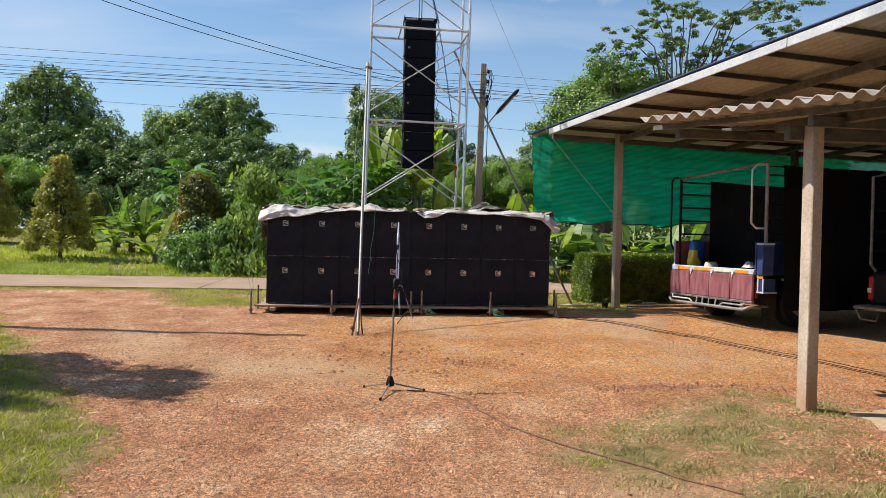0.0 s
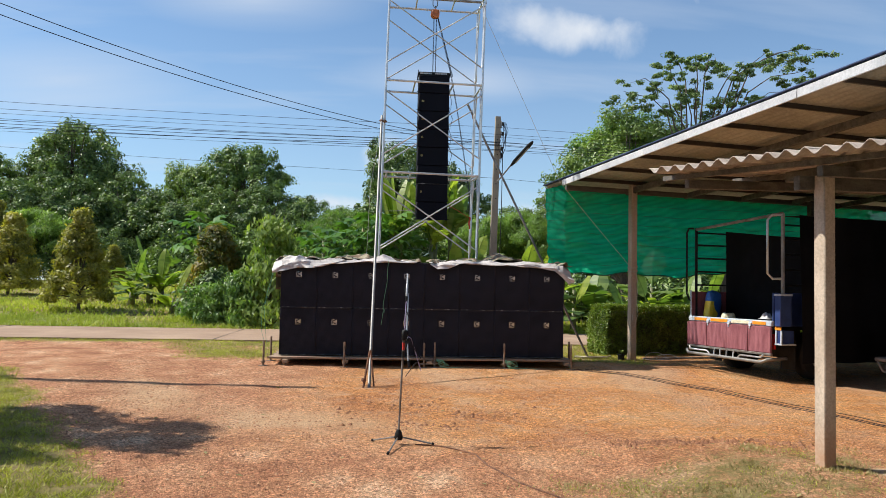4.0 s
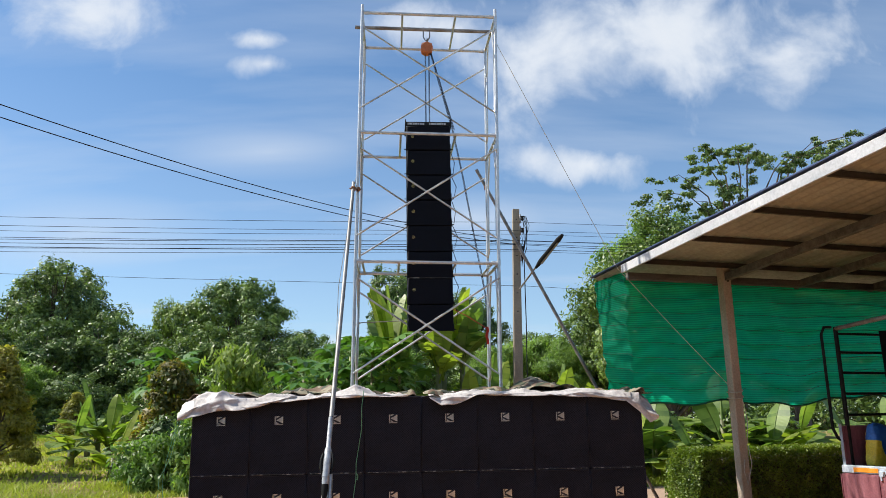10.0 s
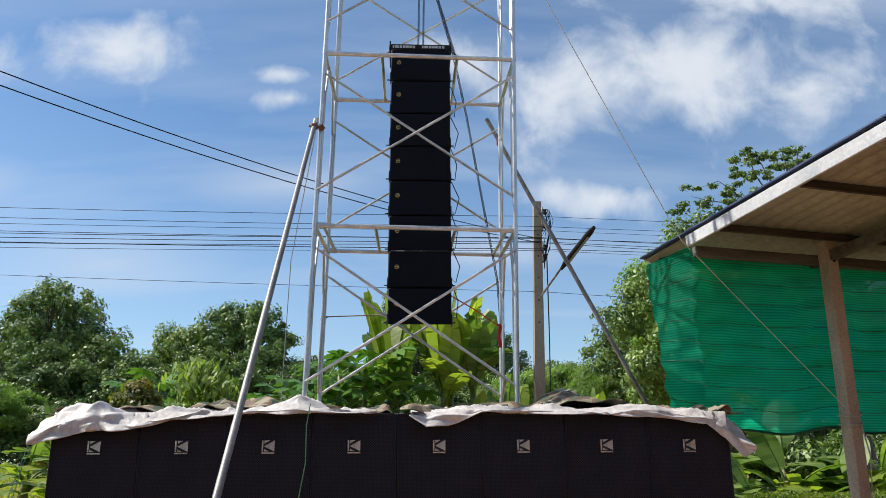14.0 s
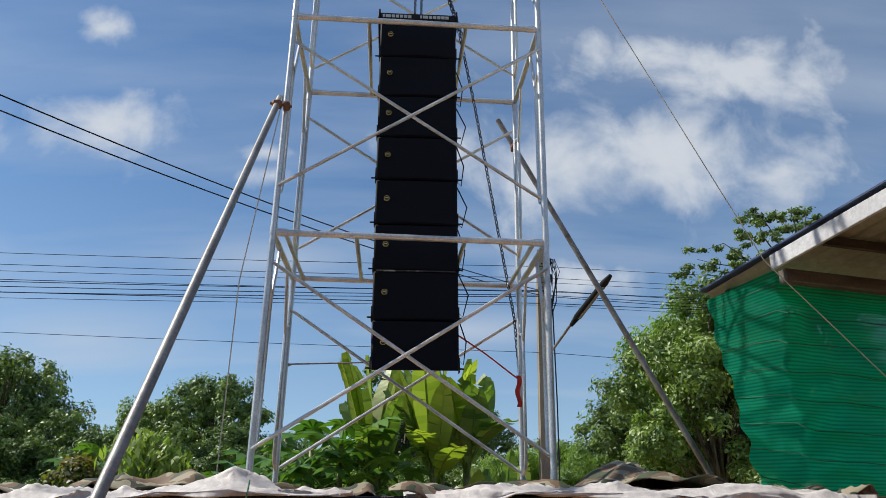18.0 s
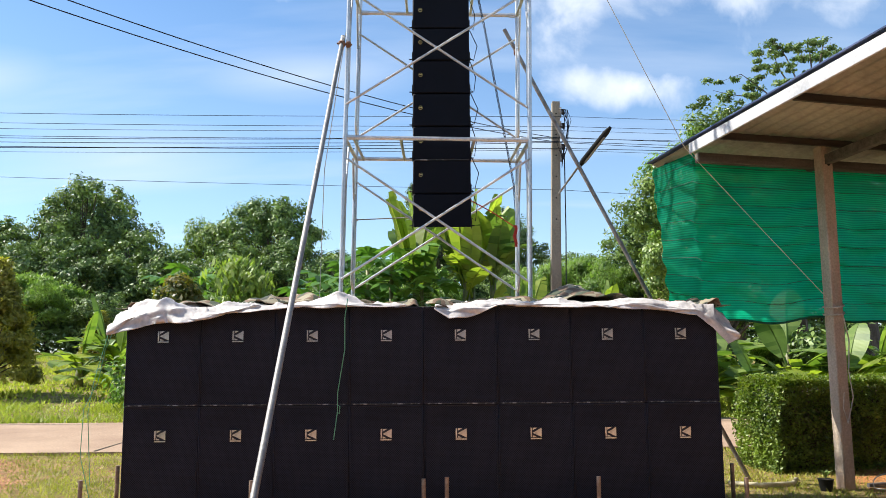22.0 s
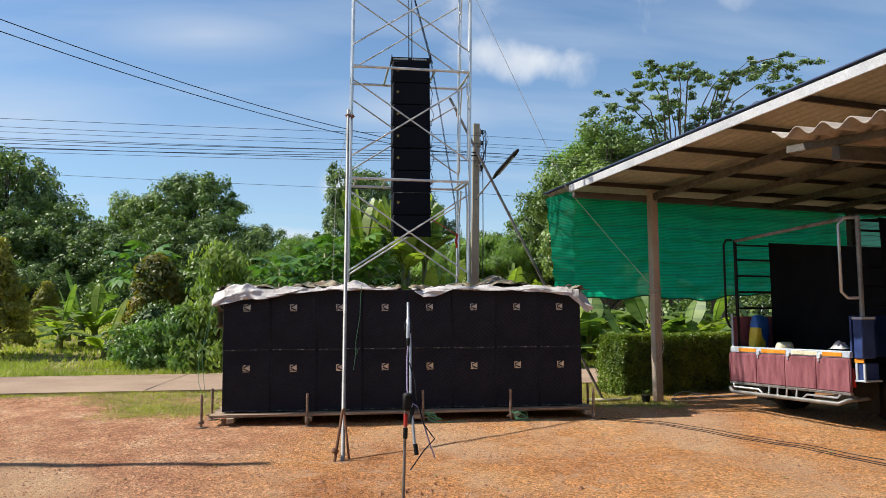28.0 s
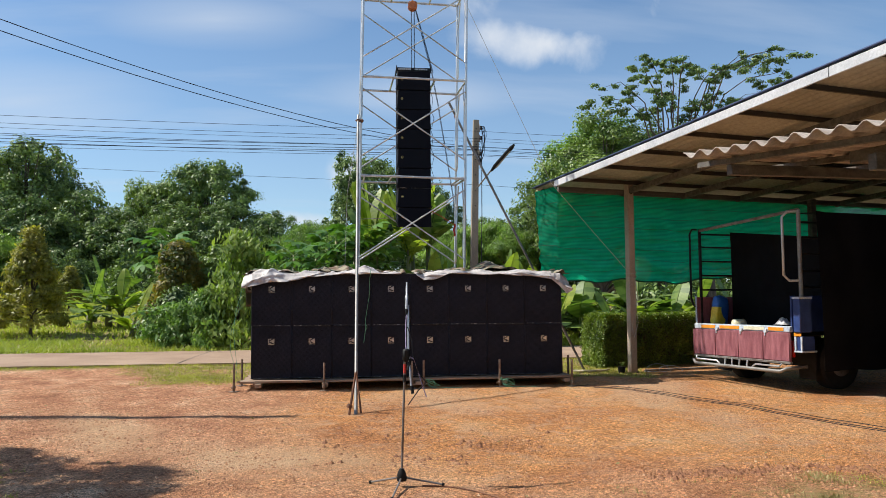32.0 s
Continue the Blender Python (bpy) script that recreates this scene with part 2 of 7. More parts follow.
M["dark"] = plain("black_rubber_plastic", (0.008, 0.008, 0.008), (0.02, 0.02, 0.02), 8, 0.55)
M["gold"] = plain("gold_badge", (0.5, 0.34, 0.10), (0.75, 0.55, 0.2), 20, 0.35, 0.6)
M["galv"] = plain("galvanised_pipe", (0.50, 0.51, 0.52), (0.74, 0.74, 0.73), 5, 0.36, 0.65, fine=80, stretch=(1, 1, 0.4))
M["galvd"] = plain("weathered_galvanised_pipe", (0.16, 0.13, 0.11), (0.34, 0.33, 0.32), 6, 0.5, 0.5, fine=70)
M["greypipe"] = plain("dull_grey_pipe", (0.20, 0.19, 0.18), (0.35, 0.34, 0.32), 4, 0.5, 0.35, fine=60)
M["rust"] = plain("rusty_steel", (0.10, 0.042, 0.024), (0.28, 0.135, 0.075), 10, 0.8, 0.2)
M["chain"] = plain("dark_steel_chain", (0.03, 0.035, 0.045), (0.09, 0.10, 0.12), 10, 0.45, 0.8)
M["orange"] = plain("orange_hoist_paint", (0.42, 0.11, 0.03), (0.6, 0.18, 0.06), 8, 0.5)
M["tarp"] = plain("white_tarpaulin", (0.50, 0.455, 0.43), (0.67, 0.615, 0.585), 3.5, 0.55, fine=30, relief=0.1)
M["wood"] = plain("grey_weathered_plank", (0.22, 0.14, 0.09), (0.48, 0.35, 0.24), 5, 0.85, stretch=(0.4, 6, 6))
M["conc"] = plain("old_concrete_post", (0.42, 0.335, 0.255), (0.62, 0.51, 0.405), 3.0, 0.85, fine=45, relief=0.3, stretch=(1, 1, 0.5))
M["polec"] = plain("grey_concrete_pole", (0.20, 0.165, 0.125), (0.36, 0.30, 0.225), 2.0, 0.85, fine=40, stretch=(1, 1, 0.3))
M["fascia"] = plain("white_fascia_paint", (0.42, 0.43, 0.45), (0.62, 0.62, 0.63), 1.6, 0.5, fine=40, relief=0.05)
M["blueedge"] = plain("blue_sheet_edge", (0.03, 0.05, 0.12), (0.06, 0.09, 0.2), 3, 0.5)
M["beam"] = plain("dark_brown_beam_wood", (0.065, 0.058, 0.050), (0.15, 0.135, 0.115), 3, 0.75, stretch=(0.5, 4, 4))
M["sheet"] = plain("weathered_roof_sheet", (0.225, 0.22, 0.175), (0.39, 0.38, 0.31), 0.9, 0.75, fine=20, relief=0.1)
M["purlin"] = plain("dark_rusty_purlin", (0.022, 0.017, 0.014), (0.06, 0.048, 0.038), 4, 0.8, stretch=(0.5, 4, 4))
M["fibro"] = plain("old_fibre_cement_sheet", (0.24, 0.19, 0.155), (0.46, 0.40, 0.35), 2.5, 0.9, fine=35, relief=0.3)
M["maroon"] = plain("faded_maroon_boards", (0.17, 0.045, 0.058), (0.33, 0.12, 0.14), 4, 0.65, fine=60, stretch=(3, 3, 0.6))
M["blue"] = plain("blue_truck_paint", (0.02, 0.04, 0.14), (0.04, 0.075, 0.23), 4, 0.4)
M["pale"] = plain("pale_blue_rail_paint", (0.38, 0.45, 0.55), (0.6, 0.66, 0.72), 8, 0.45)
M["refl"] = plain("orange_reflector", (0.72, 0.24, 0.02), (0.9, 0.36, 0.04), 12, 0.35)
M["red"] = plain("red_lamp_plastic", (0.4, 0.015, 0.015), (0.6, 0.03, 0.03), 10, 0.2)
M["cloth"] = plain("black_cloth", (0.003, 0.003, 0.004), (0.009, 0.009, 0.011), 2, 0.9, fine=50, relief=0.3)
M["tyre"] = plain("tyre_rubber", (0.012, 0.011, 0.01), (0.03, 0.027, 0.024), 12, 0.8)
M["yellow"] = plain("yellow_bag_print", (0.75, 0.55, 0.03), (0.85, 0.7, 0.08), 6, 0.35)
M["bluebag"] = plain("blue_bag_print", (0.02, 0.10, 0.42), (0.05, 0.2, 0.6), 6, 0.35)
M["cream"] = plain("cream_plastic_wrap", (0.6, 0.56, 0.38), (0.8, 0.78, 0.62), 10, 0.3)
M["greyrag"] = plain("grey_crumpled_sheet", (0.3, 0.3, 0.31), (0.62, 0.62, 0.63), 12, 0.4)
M["bark"] = plain("tree_bark", (0.055, 0.04, 0.03), (0.16, 0.125, 0.095), 5, 0.9, fine=30, relief=0.5, stretch=(1, 1, 0.25))
M["dry"] = plain("dry_vine_stems", (0.14, 0.09, 0.06), (0.28, 0.2, 0.14), 8, 0.9)
M["stem"] = plain("banana_stem", (0.09, 0.10, 0.035), (0.24, 0.23, 0.09), 4, 0.55, stretch=(1, 1, 0.3))
M["wire"] = plain("black_cable_sheath", (0.01, 0.01, 0.012), (0.025, 0.025, 0.03), 5, 0.5)
M["rope"] = plain("pale_nylon_rope", (0.45, 0.42, 0.36), (0.6, 0.57, 0.5), 20, 0.8)
M["grope"] = plain("green_nylon_rope", (0.10, 0.32, 0.18), (0.18, 0.45, 0.28), 20, 0.7)
M["redrag"] = plain("red_ribbon_cloth", (0.5, 0.03, 0.02), (0.65, 0.06, 0.04), 10, 0.8)
M["stone"] = plain("grey_stone", (0.25, 0.24, 0.22), (0.5, 0.48, 0.45), 5, 0.9)
M["pebble"] = plain("laterite_pebble", (0.22, 0.085, 0.04), (0.44, 0.22, 0.12), 3, 0.9, relief=0.2, spread=(0.3, 0.7))
n, l = M["pebble"].node_tree.nodes, M["pebble"].node_tree.links
gi = n.new("ShaderNodeNewGeometry")
pc = ramp(n, l, gi.outputs["Random Per Island"], [(0.0, (0.24, 0.11, 0.062)), (0.5, (0.42, 0.20, 0.10)), (0.96, (0.55, 0.30, 0.155)), (1.0, (0.62, 0.42, 0.27))])
l.new(pc.outputs[0], n["Principled BSDF"].inputs["Base Color"])
M["clod"] = plain("dark_soil_clod", (0.20, 0.085, 0.045), (0.36, 0.17, 0.085), 12, 0.95)
M["roof_wall"] = plain("rendered_wall", (0.45, 0.42, 0.37), (0.6, 0.57, 0.52), 1.5, 0.85)
M["hose"] = plain("yellowed_hose", (0.45, 0.38, 0.22), (0.6, 0.52, 0.34), 8, 0.5)
M["leafA"] = leafy("dark_broadleaf", (0.026, 0.065, 0.021), (0.255, 0.355, 0.098), trans=0.2, scale=1.1)
M["leafB"] = leafy("mid_green_leaf", (0.043, 0.098, 0.025), (0.305, 0.410, 0.100), trans=0.22, scale=1.1)
M["leafC"] = leafy("bamboo_leaf", (0.072, 0.156, 0.034), (0.300, 0.432, 0.108), trans=0.4)
M["vineleaf"] = leafy("climbing_vine_leaf", (0.12, 0.20, 0.036), (0.42, 0.50, 0.13), trans=0.4)
M["durian"] = leafy("durian_leaf", (0.13, 0.14, 0.024), (0.47, 0.41, 0.075))
M["orangeleaf"] = leafy("young_reddish_leaf", (0.064, 0.096, 0.019), (0.352, 0.240, 0.048))
M["hedge"] = leafy("hedge_leaf", (0.048, 0.095, 0.016), (0.34, 0.43, 0.075), scale=2.5, trans=0.25)
M["hedgetop"] = leafy("young_hedge_leaf", (0.12, 0.18, 0.02), (0.30, 0.34, 0.045), scale=1.5)
M["banana"] = leafy("banana_leaf", (0.075, 0.145, 0.030), (0.25, 0.34, 0.085), 0.5, 0.38, 1.6)
M["bananay"] = leafy("young_banana_leaf", (0.20, 0.27, 0.035), (0.36, 0.42, 0.075), 0.4, 0.5, 1.6)
M["papaya"] = leafy("papaya_leaf", (0.048, 0.136, 0.022), (0.160, 0.304, 0.056), 0.4, 0.3)
M["grass"] = leafy("mown_grass_blade", (0.20, 0.215, 0.032), (0.52, 0.50, 0.11), 0.6, 0.3, 2.2)
M["tallgrass"] = leafy("tall_grass_blade", (0.19, 0.25, 0.034), (0.46, 0.49, 0.095), 0.55, 0.35, 0.5)
M["straw"] = leafy("dry_grass_blade", (0.22, 0.18, 0.08), (0.42, 0.36, 0.18), 0.8, 0.2, 2.0)

# perforated front: rows of small holes in the black sheet
n, l = M["grille"].node_tree.nodes, M["grille"].node_tree.links
b = n["Principled BSDF"]
own_ = b.inputs["Base Color"].links[0].from_socket
tc = n.new("ShaderNodeTexCoord"); mp = n.new("ShaderNodeMapping"); mp.inputs["Rotation"].default_value, mp.inputs["Scale"].default_value = (0, 0.785, 0), (1, 0.02, 1)
l.new(tc.outputs["Object"], mp.inputs[0])
vo = n.new("ShaderNodeTexVoronoi"); vo.inputs["Scale"].default_value, vo.inputs["Randomness"].default_value = 78, 0.0
l.new(mp.outputs[0], vo.inputs["Vector"])
hl = ramp(n, l, vo.outputs["Distance"], [(0.22, (0.30, 0.30, 0.30)), (0.46, (1.35, 1.35, 1.35))])
l.new(mix(n, l, 1.0, own_, hl.outputs[0], "MULTIPLY"), b.inputs["Base Color"])

n, l = M["tarp"].node_tree.nodes, M["tarp"].node_tree.links
cre = n.new("ShaderNodeTexVoronoi"); cre.feature = "DISTANCE_TO_EDGE"; cre.inputs["Scale"].default_value = 9
tc = n.new("ShaderNodeTexCoord"); wob = noise_node(n, l, 5, 3)
sh_ = mix(n, l, 0.18, tc.outputs["Object"], wob.outputs["Color"])
l.new(sh_, cre.inputs["Vector"])
bump(n, l, n["Principled BSDF"], cre.outputs["Distance"], 0.3, 0.04)
for key in ("banana", "bananay"):
    n, l = M[key].node_tree.nodes, M[key].node_tree.links
    w = n.new("ShaderNodeTexWave"); w.bands_direction = "X"
    w.inputs["Scale"].default_value, w.inputs["Distortion"].default_value, w.inputs["Detail"].default_value = 9, 2.5, 2
    tc = n.new("ShaderNodeTexCoord"); l.new(tc.outputs["Object"], w.inputs["Vector"])
    bump(n, l, n["Principled BSDF"], w.outputs[0], 0.08, 0.01)

for key in ("conc",):
    n, l = M[key].node_tree.nodes, M[key].node_tree.links
    b = n["Principled BSDF"]
    own_ = b.inputs["Base Color"].links[0].from_socket
    tc = n.new("ShaderNodeTexCoord"); sz_ = n.new("ShaderNodeSeparateXYZ"); l.new(tc.outputs["Object"], sz_.inputs[0])
    mr = n.new("ShaderNodeMapRange"); mr.inputs[1].default_value, mr.inputs[2].default_value, mr.inputs[3].default_value, mr.inputs[4].default_value = -0.04, 0.42, 1.0, 0.0
    l.new(sz_.outputs[2], mr.inputs[0])
    ns = noise_node(n, l, 7, 5, 0.7)
    mu = n.new("ShaderNodeMath"); mu.operation = "MULTIPLY"; l.new(mr.outputs[0], mu.inputs[0])
    mr2 = n.new("ShaderNodeMapRange"); mr2.inputs[1].default_value, mr2.inputs[2].default_value, mr2.inputs[3].default_value, mr2.inputs[4].default_value = 0.3, 0.7, 0.35, 1.0
    l.new(ns.outputs[0], mr2.inputs[0]); l.new(mr2.outputs[0], mu.inputs[1])
    l.new(mix(n, l, mu.outputs[0], own_, (0.40, 0.19, 0.085)), b.inputs["Base Color"])

# camouflage print
m, n, l, b = mat("camouflage_tarpaulin", 0.75)
t = noise_node(n, l, 5.5, 2, 0.4)
r = ramp(n, l, t.outputs[0], [(0.0, (0.05, 0.06, 0.03)), (0.43, (0.16, 0.10, 0.06)), (0.52, (0.28, 0.24, 0.16)), (0.6, (0.035, 0.04, 0.025))])
r.color_ramp.interpolation = "CONSTANT"
l.new(r.outputs[0], b.inputs["Base Color"])
bump(n, l, b, noise_node(n, l, 25).outputs[0], 0.3, 0.01)
M["camo"] = m

# green shade net: knitted rows, light passes through
m, n, l, b = mat("green_shade_net", 0.8)
b.inputs["Specular IOR Level"].default_value = 0.08
tc = n.new("ShaderNodeTexCoord")
w = n.new("ShaderNodeTexWave"); w.wave_type, w.bands_direction = "BANDS", "Z"
w.inputs["Scale"].default_value, w.inputs["Distortion"].default_value, w.inputs["Detail"].default_value = 13.0, 0.25, 2
l.new(tc.outputs["Object"], w.inputs["Vector"])
big = noise_node(n, l, 1.4, 5, 0.6)
col = ramp(n, l, big.outputs[0], [(0.3, (0.002, 0.18, 0.105)), (0.7, (0.004, 0.25, 0.15))])
c2 = mix(n, l, 1.0, col.outputs[0], ramp(n, l, w.outputs[0], [(0.15, (0.66, 0.68, 0.70)), (0.7, (1.10, 1.10, 1.10))]).outputs[0], "MULTIPLY")
l.new(c2, b.inputs["Base Color"])
tr = n.new("ShaderNodeBsdfTranslucent"); l.new(mix(n, l, 1.0, c2, (2.6, 2.8, 2.35), "MULTIPLY"), tr.inputs[0])
s1 = n.new("ShaderNodeMixShader"); s1.inputs[0].default_value = 0.58
l.new(b.outputs[0], s1.inputs[1]); l.new(tr.outputs[0], s1.inputs[2])
tp = n.new("ShaderNodeBsdfTransparent")
worn = noise_node(n, l, 5.0, 12, 0.92, stretch=(1.0, 1.0, 2.0))
hole = n.new("ShaderNodeMapRange"); hole.inputs[1].default_value, hole.inputs[2].default_value, hole.inputs[3].default_value, hole.inputs[4].default_value = 0.60, 0.76, 0.06, 0.5
l.new(worn.outputs[0], hole.inputs[0])
s2 = n.new("ShaderNodeMixShader")
l.new(hole.outputs[0], s2.inputs[0]); l.new(s1.outputs[0], s2.inputs[1]); l.new(tp.outputs[0], s2.inputs[2])
l.new(s2.outputs[0], n["Material Output"].inputs[0])
M["net"] = m
M["netseam"] = plain("dark_green_net_seam", (0.002, 0.10, 0.055), (0.004, 0.15, 0.085), 5, 0.7)

# ground: laterite, dust and mown grass, mixed by the cover mask of the sheet
m, n, l, b = mat("laterite_and_grass_ground", 0.95)
at = n.new("ShaderNodeAttribute"); at.attribute_name = "cover"
big = noise_node(n, l, 0.55, 6, 0.6)
mid = noise_node(n, l, 4.5, 6, 0.65)
peb = n.new("ShaderNodeTexVoronoi"); peb.inputs["Scale"].default_value = 95
tc = n.new("ShaderNodeTexCoord"); l.new(tc.outputs["Object"], peb.inputs["Vector"])
peb2 = n.new("ShaderNodeTexVoronoi"); peb2.inputs["Scale"].default_value = 38
l.new(tc.outputs["Object"], peb2.inputs["Vector"])
soil = ramp(n, l, big.outputs[0], [(0.32, (0.43, 0.185, 0.080)), (0.5, (0.59, 0.285, 0.115)), (0.68, (0.67, 0.385, 0.19))])
grain = ramp(n, l, peb.outputs["Color"], [(0.08, (0.46, 0.44, 0.42)), (0.5, (1.0, 0.99, 0.97)), (0.92, (1.42, 1.40, 1.34))])
clod = ramp(n, l, peb2.outputs["Color"], [(0.1, (0.60, 0.57, 0.55)), (0.9, (1.36, 1.34, 1.3))])
soil2 = mix(n, l, 1.0, mix(n, l, 1.0, soil.outputs[0], grain.outputs[0], "MULTIPLY"), clod.outputs[0], "MULTIPLY")
soil3 = mix(n, l, ramp(n, l, mid.outputs[0], [(0.50, (0, 0, 0)), (0.70, (0.75, 0.75, 0.75))]).outputs[0], soil2, (0.54, 0.345, 0.225))
dust = noise_node(n, l, 0.42, 7, 0.6, stretch=(1.0, 0.6, 1.0))
soil3 = mix(n, l, ramp(n, l, dust.outputs[0], [(0.52, (0, 0, 0)), (0.64, (0.62, 0.62, 0.62))]).outputs[0], soil3, mix(n, l, 0.55, (0.60, 0.41, 0.27), grain.outputs[0], "MULTIPLY"))
at_d = n.new("ShaderNodeAttribute"); at_d.attribute_name = "damp"
at_p = n.new("ShaderNodeAttribute"); at_p.attribute_name = "dust"
worn_ = noise_node(n, l, 1.5, 8, 0.68, stretch=(1.0, 0.75, 1.0))
drive = ramp(n, l, worn_.outputs[0], [(0.34, (0.35, 0.155, 0.092)), (0.47, (0.53, 0.268, 0.155)), (0.57, (0.61, 0.35, 0.215)), (0.68, (0.74, 0.51, 0.35))])
soil3 = mix(n, l, at_d.outputs["Fac"], soil3, mix(n, l, 1.0, drive.outputs[0], mix(n, l, 1.0, grain.outputs[0], clod.outputs[0], "MULTIPLY"), "MULTIPLY"))
soil3 = mix(n, l, at_p.outputs["Fac"], soil3, mix(n, l, 0.35, (0.62, 0.41, 0.245), grain.outputs[0], "MULTIPLY"))
turf = ramp(n, l, mid.outputs[0], [(0.3, (0.13, 0.125, 0.036)), (0.5, (0.27, 0.225, 0.085)), (0.72, (0.44, 0.33, 0.17))])
edge = n.new("ShaderNodeMath"); edge.operation = "MULTIPLY_ADD"; edge.inputs[1].default_value, edge.inputs[2].default_value = 1.1, -0.55
fine = noise_node(n, l, 16, 5, 0.7)
l.new(fine.outputs[0], edge.inputs[0])
cov = n.new("ShaderNodeMath"); cov.operation = "ADD"; cov.use_clamp = True
l.new(at.outputs["Fac"], cov.inputs[0]); l.new(edge.outputs[0], cov.inputs[1])
cov2 = n.new("ShaderNodeMapRange"); cov2.inputs[1].default_value, cov2.inputs[2].default_value = 0.3, 0.7
l.new(cov.outputs[0], cov2.inputs[0])
l.new(mix(n, l, cov2.outputs[0], soil3, turf.outputs[0]), b.inputs["Base Color"])
rub = noise_node(n, l, 55, 8, 0.78)
hsum = n.new("ShaderNodeMath"); hsum.operation = "MULTIPLY_ADD"; hsum.inputs[1].default_value = 0.30
l.new(peb.outputs["Distance"], hsum.inputs[0]); l.new(rub.outputs[0], hsum.inputs[2])
hsum2 = n.new("ShaderNodeMath"); hsum2.operation = "ADD"
l.new(hsum.outputs[0], hsum2.inputs[0]); l.new(mid.outputs[0], hsum2.inputs[1])
bump(n, l, b, hsum2.outputs[0], 1.0, 0.034)
b.inputs["Specular IOR Level"].default_value = 0.15
M["ground"] = m
M["road"] = plain("worn_concrete_road", (0.29, 0.185, 0.12), (0.40, 0.275, 0.185), 0.8, 0.9, fine=30, relief=0.2)
M["pad"] = plain("sandy_concrete_floor", (0.36, 0.24, 0.15), (0.5, 0.36, 0.24), 1.2, 0.9, fine=25, relief=0.2)

# ---- geometry helpers ----
class Geo:
    """Collects vertices and faces of one mesh."""
    def __init__(self):
        self.v, self.f = [], []

    def add(self, verts, faces):
        o = len(self.v)
        self.v.extend(tuple(p) for p in verts)
        self.f.extend(tuple(i + o for i in q) for q in faces)
        return self

    def box(self, x0, x1, y0, y1, z0, z1, c=0.0, m=None):
        """A box with chamfered edges c."""
        bm = bmesh.new()
        bmesh.ops.create_cube(bm, size=1)
        for p in bm.verts:
            p.co = Vector(((x0 + x1) / 2 + p.co.x * (x1 - x0), (y0 + y1) / 2 + p.co.y * (y1 - y0), (z0 + z1) / 2 + p.co.z * (z1 - z0)))
        if c:
            bmesh.ops.bevel(bm, geom=bm.edges[:], offset=c, segments=1, affect="EDGES")
        if m is not None:
            bmesh.ops.transform(bm, matrix=m, verts=bm.verts)
        bm.verts.index_update()
        self.add([p.co for p in bm.verts], [[q.index for q in f.verts] for f in bm.faces])
        bm.free()
        return self

    def tube(self, pts, r, n=8, cap=True):
        """A round bar along points; r a radius or one for each point."""
        pts = [Vector(p) for p in pts]
        rs = r if isinstance(r, (list, tuple)) else [r] * len(pts)
        o, side = len(self.v), None
        for i, p in enumerate(pts):
            d = (pts[min(i + 1, len(pts) - 1)] - pts[max(i - 1, 0)]).normalized()
            if side is None:
                side = d.orthogonal().normalized()
            else:
                side = (side - d * side.dot(d)).normalized()
            up = d.cross(side)
            for k in range(n):
                a = 2 * math.pi * k / n
                self.v.append(tuple(p + (side * math.cos(a) + up * math.sin(a)) * rs[i]))
        for i in range(len(pts) - 1):
            for k in range(n):
                a, b_ = o + i * n + k, o + i * n + (k + 1) % n
                self.f.append((a, b_, b_ + n, a + n))
        if cap:
            self.f.append(tuple(o + k for k in reversed(range(n))))
            self.f.append(tuple(o + (len(pts) - 1) * n + k for k in range(n)))
        return self

    def sheet(self, nx, ny, fn, thick=0.0):
        """A grid surface fn(u, v) with optional thickness downwards."""
        o = len(self.v)
        top = [Vector(fn(i / nx, j / ny)) for j in range(ny + 1) for i in range(nx + 1)]
        w_ = nx + 1
        self.v.extend(tuple(p) for p in top)
        for j in range(ny):
            for i in range(nx):
                a = o + j * w_ + i
                self.f.append((a, a + 1, a + 1 + w_, a + w_))
        if thick:
            k = len(top)
            for p in top:
                self.v.append((p.x, p.y, p.z - thick))
            for j in range(ny):
                for i in range(nx):
                    a = o + k + j * w_ + i
                    self.f.append((a + w_, a + 1 + w_, a + 1, a))
            rim = [i for i in range(w_)] + [w_ * j + nx for j in range(1, ny + 1)] + [w_ * ny + i for i in range(nx - 1, -1, -1)] + [w_ * j for j in range(ny - 1, 0, -1)]
            for a, b_ in zip(rim, rim[1:] + rim[:1]):
                self.f.append((o + a, o + a + k, o + b_ + k, o + b_))
        return self

    def mesh(self, name, smooth=False):
        me = bpy.data.meshes.new(name)
        me.from_pydata(self.v, [], self.f)
        me.shade_smooth()
        if not smooth:
            me.set_sharp_from_angle(angle=radians(38))
        return me


def polys(name, verts, k):
    """A mesh of separate k-sided faces from an array of corners."""
    n_ = len(verts) // k
    me = bpy.data.meshes.new(name)
    me.vertices.add(n_ * k)
    me.vertices.foreach_set("co", np.asarray(verts, dtype=np.float32).ravel())
    me.loops.add(n_ * k)
    me.loops.foreach_set("vertex_index", np.arange(n_ * k, dtype=np.int32))
    me.polygons.add(n_)
    me.polygons.foreach_set("loop_start", np.arange(0, n_ * k, k, dtype=np.int32))
    me.polygons.foreach_set("loop_total", np.full(n_, k, dtype=np.int32))
    me.update(calc_edges=True)
    return me


def thing(name, m, label, category, group="", kind=""):
    ob = new(name)
    ob.empty_display_size = 0.1
    ob.matrix_basis = m
    return tagged(ob, label, category, group, kind)


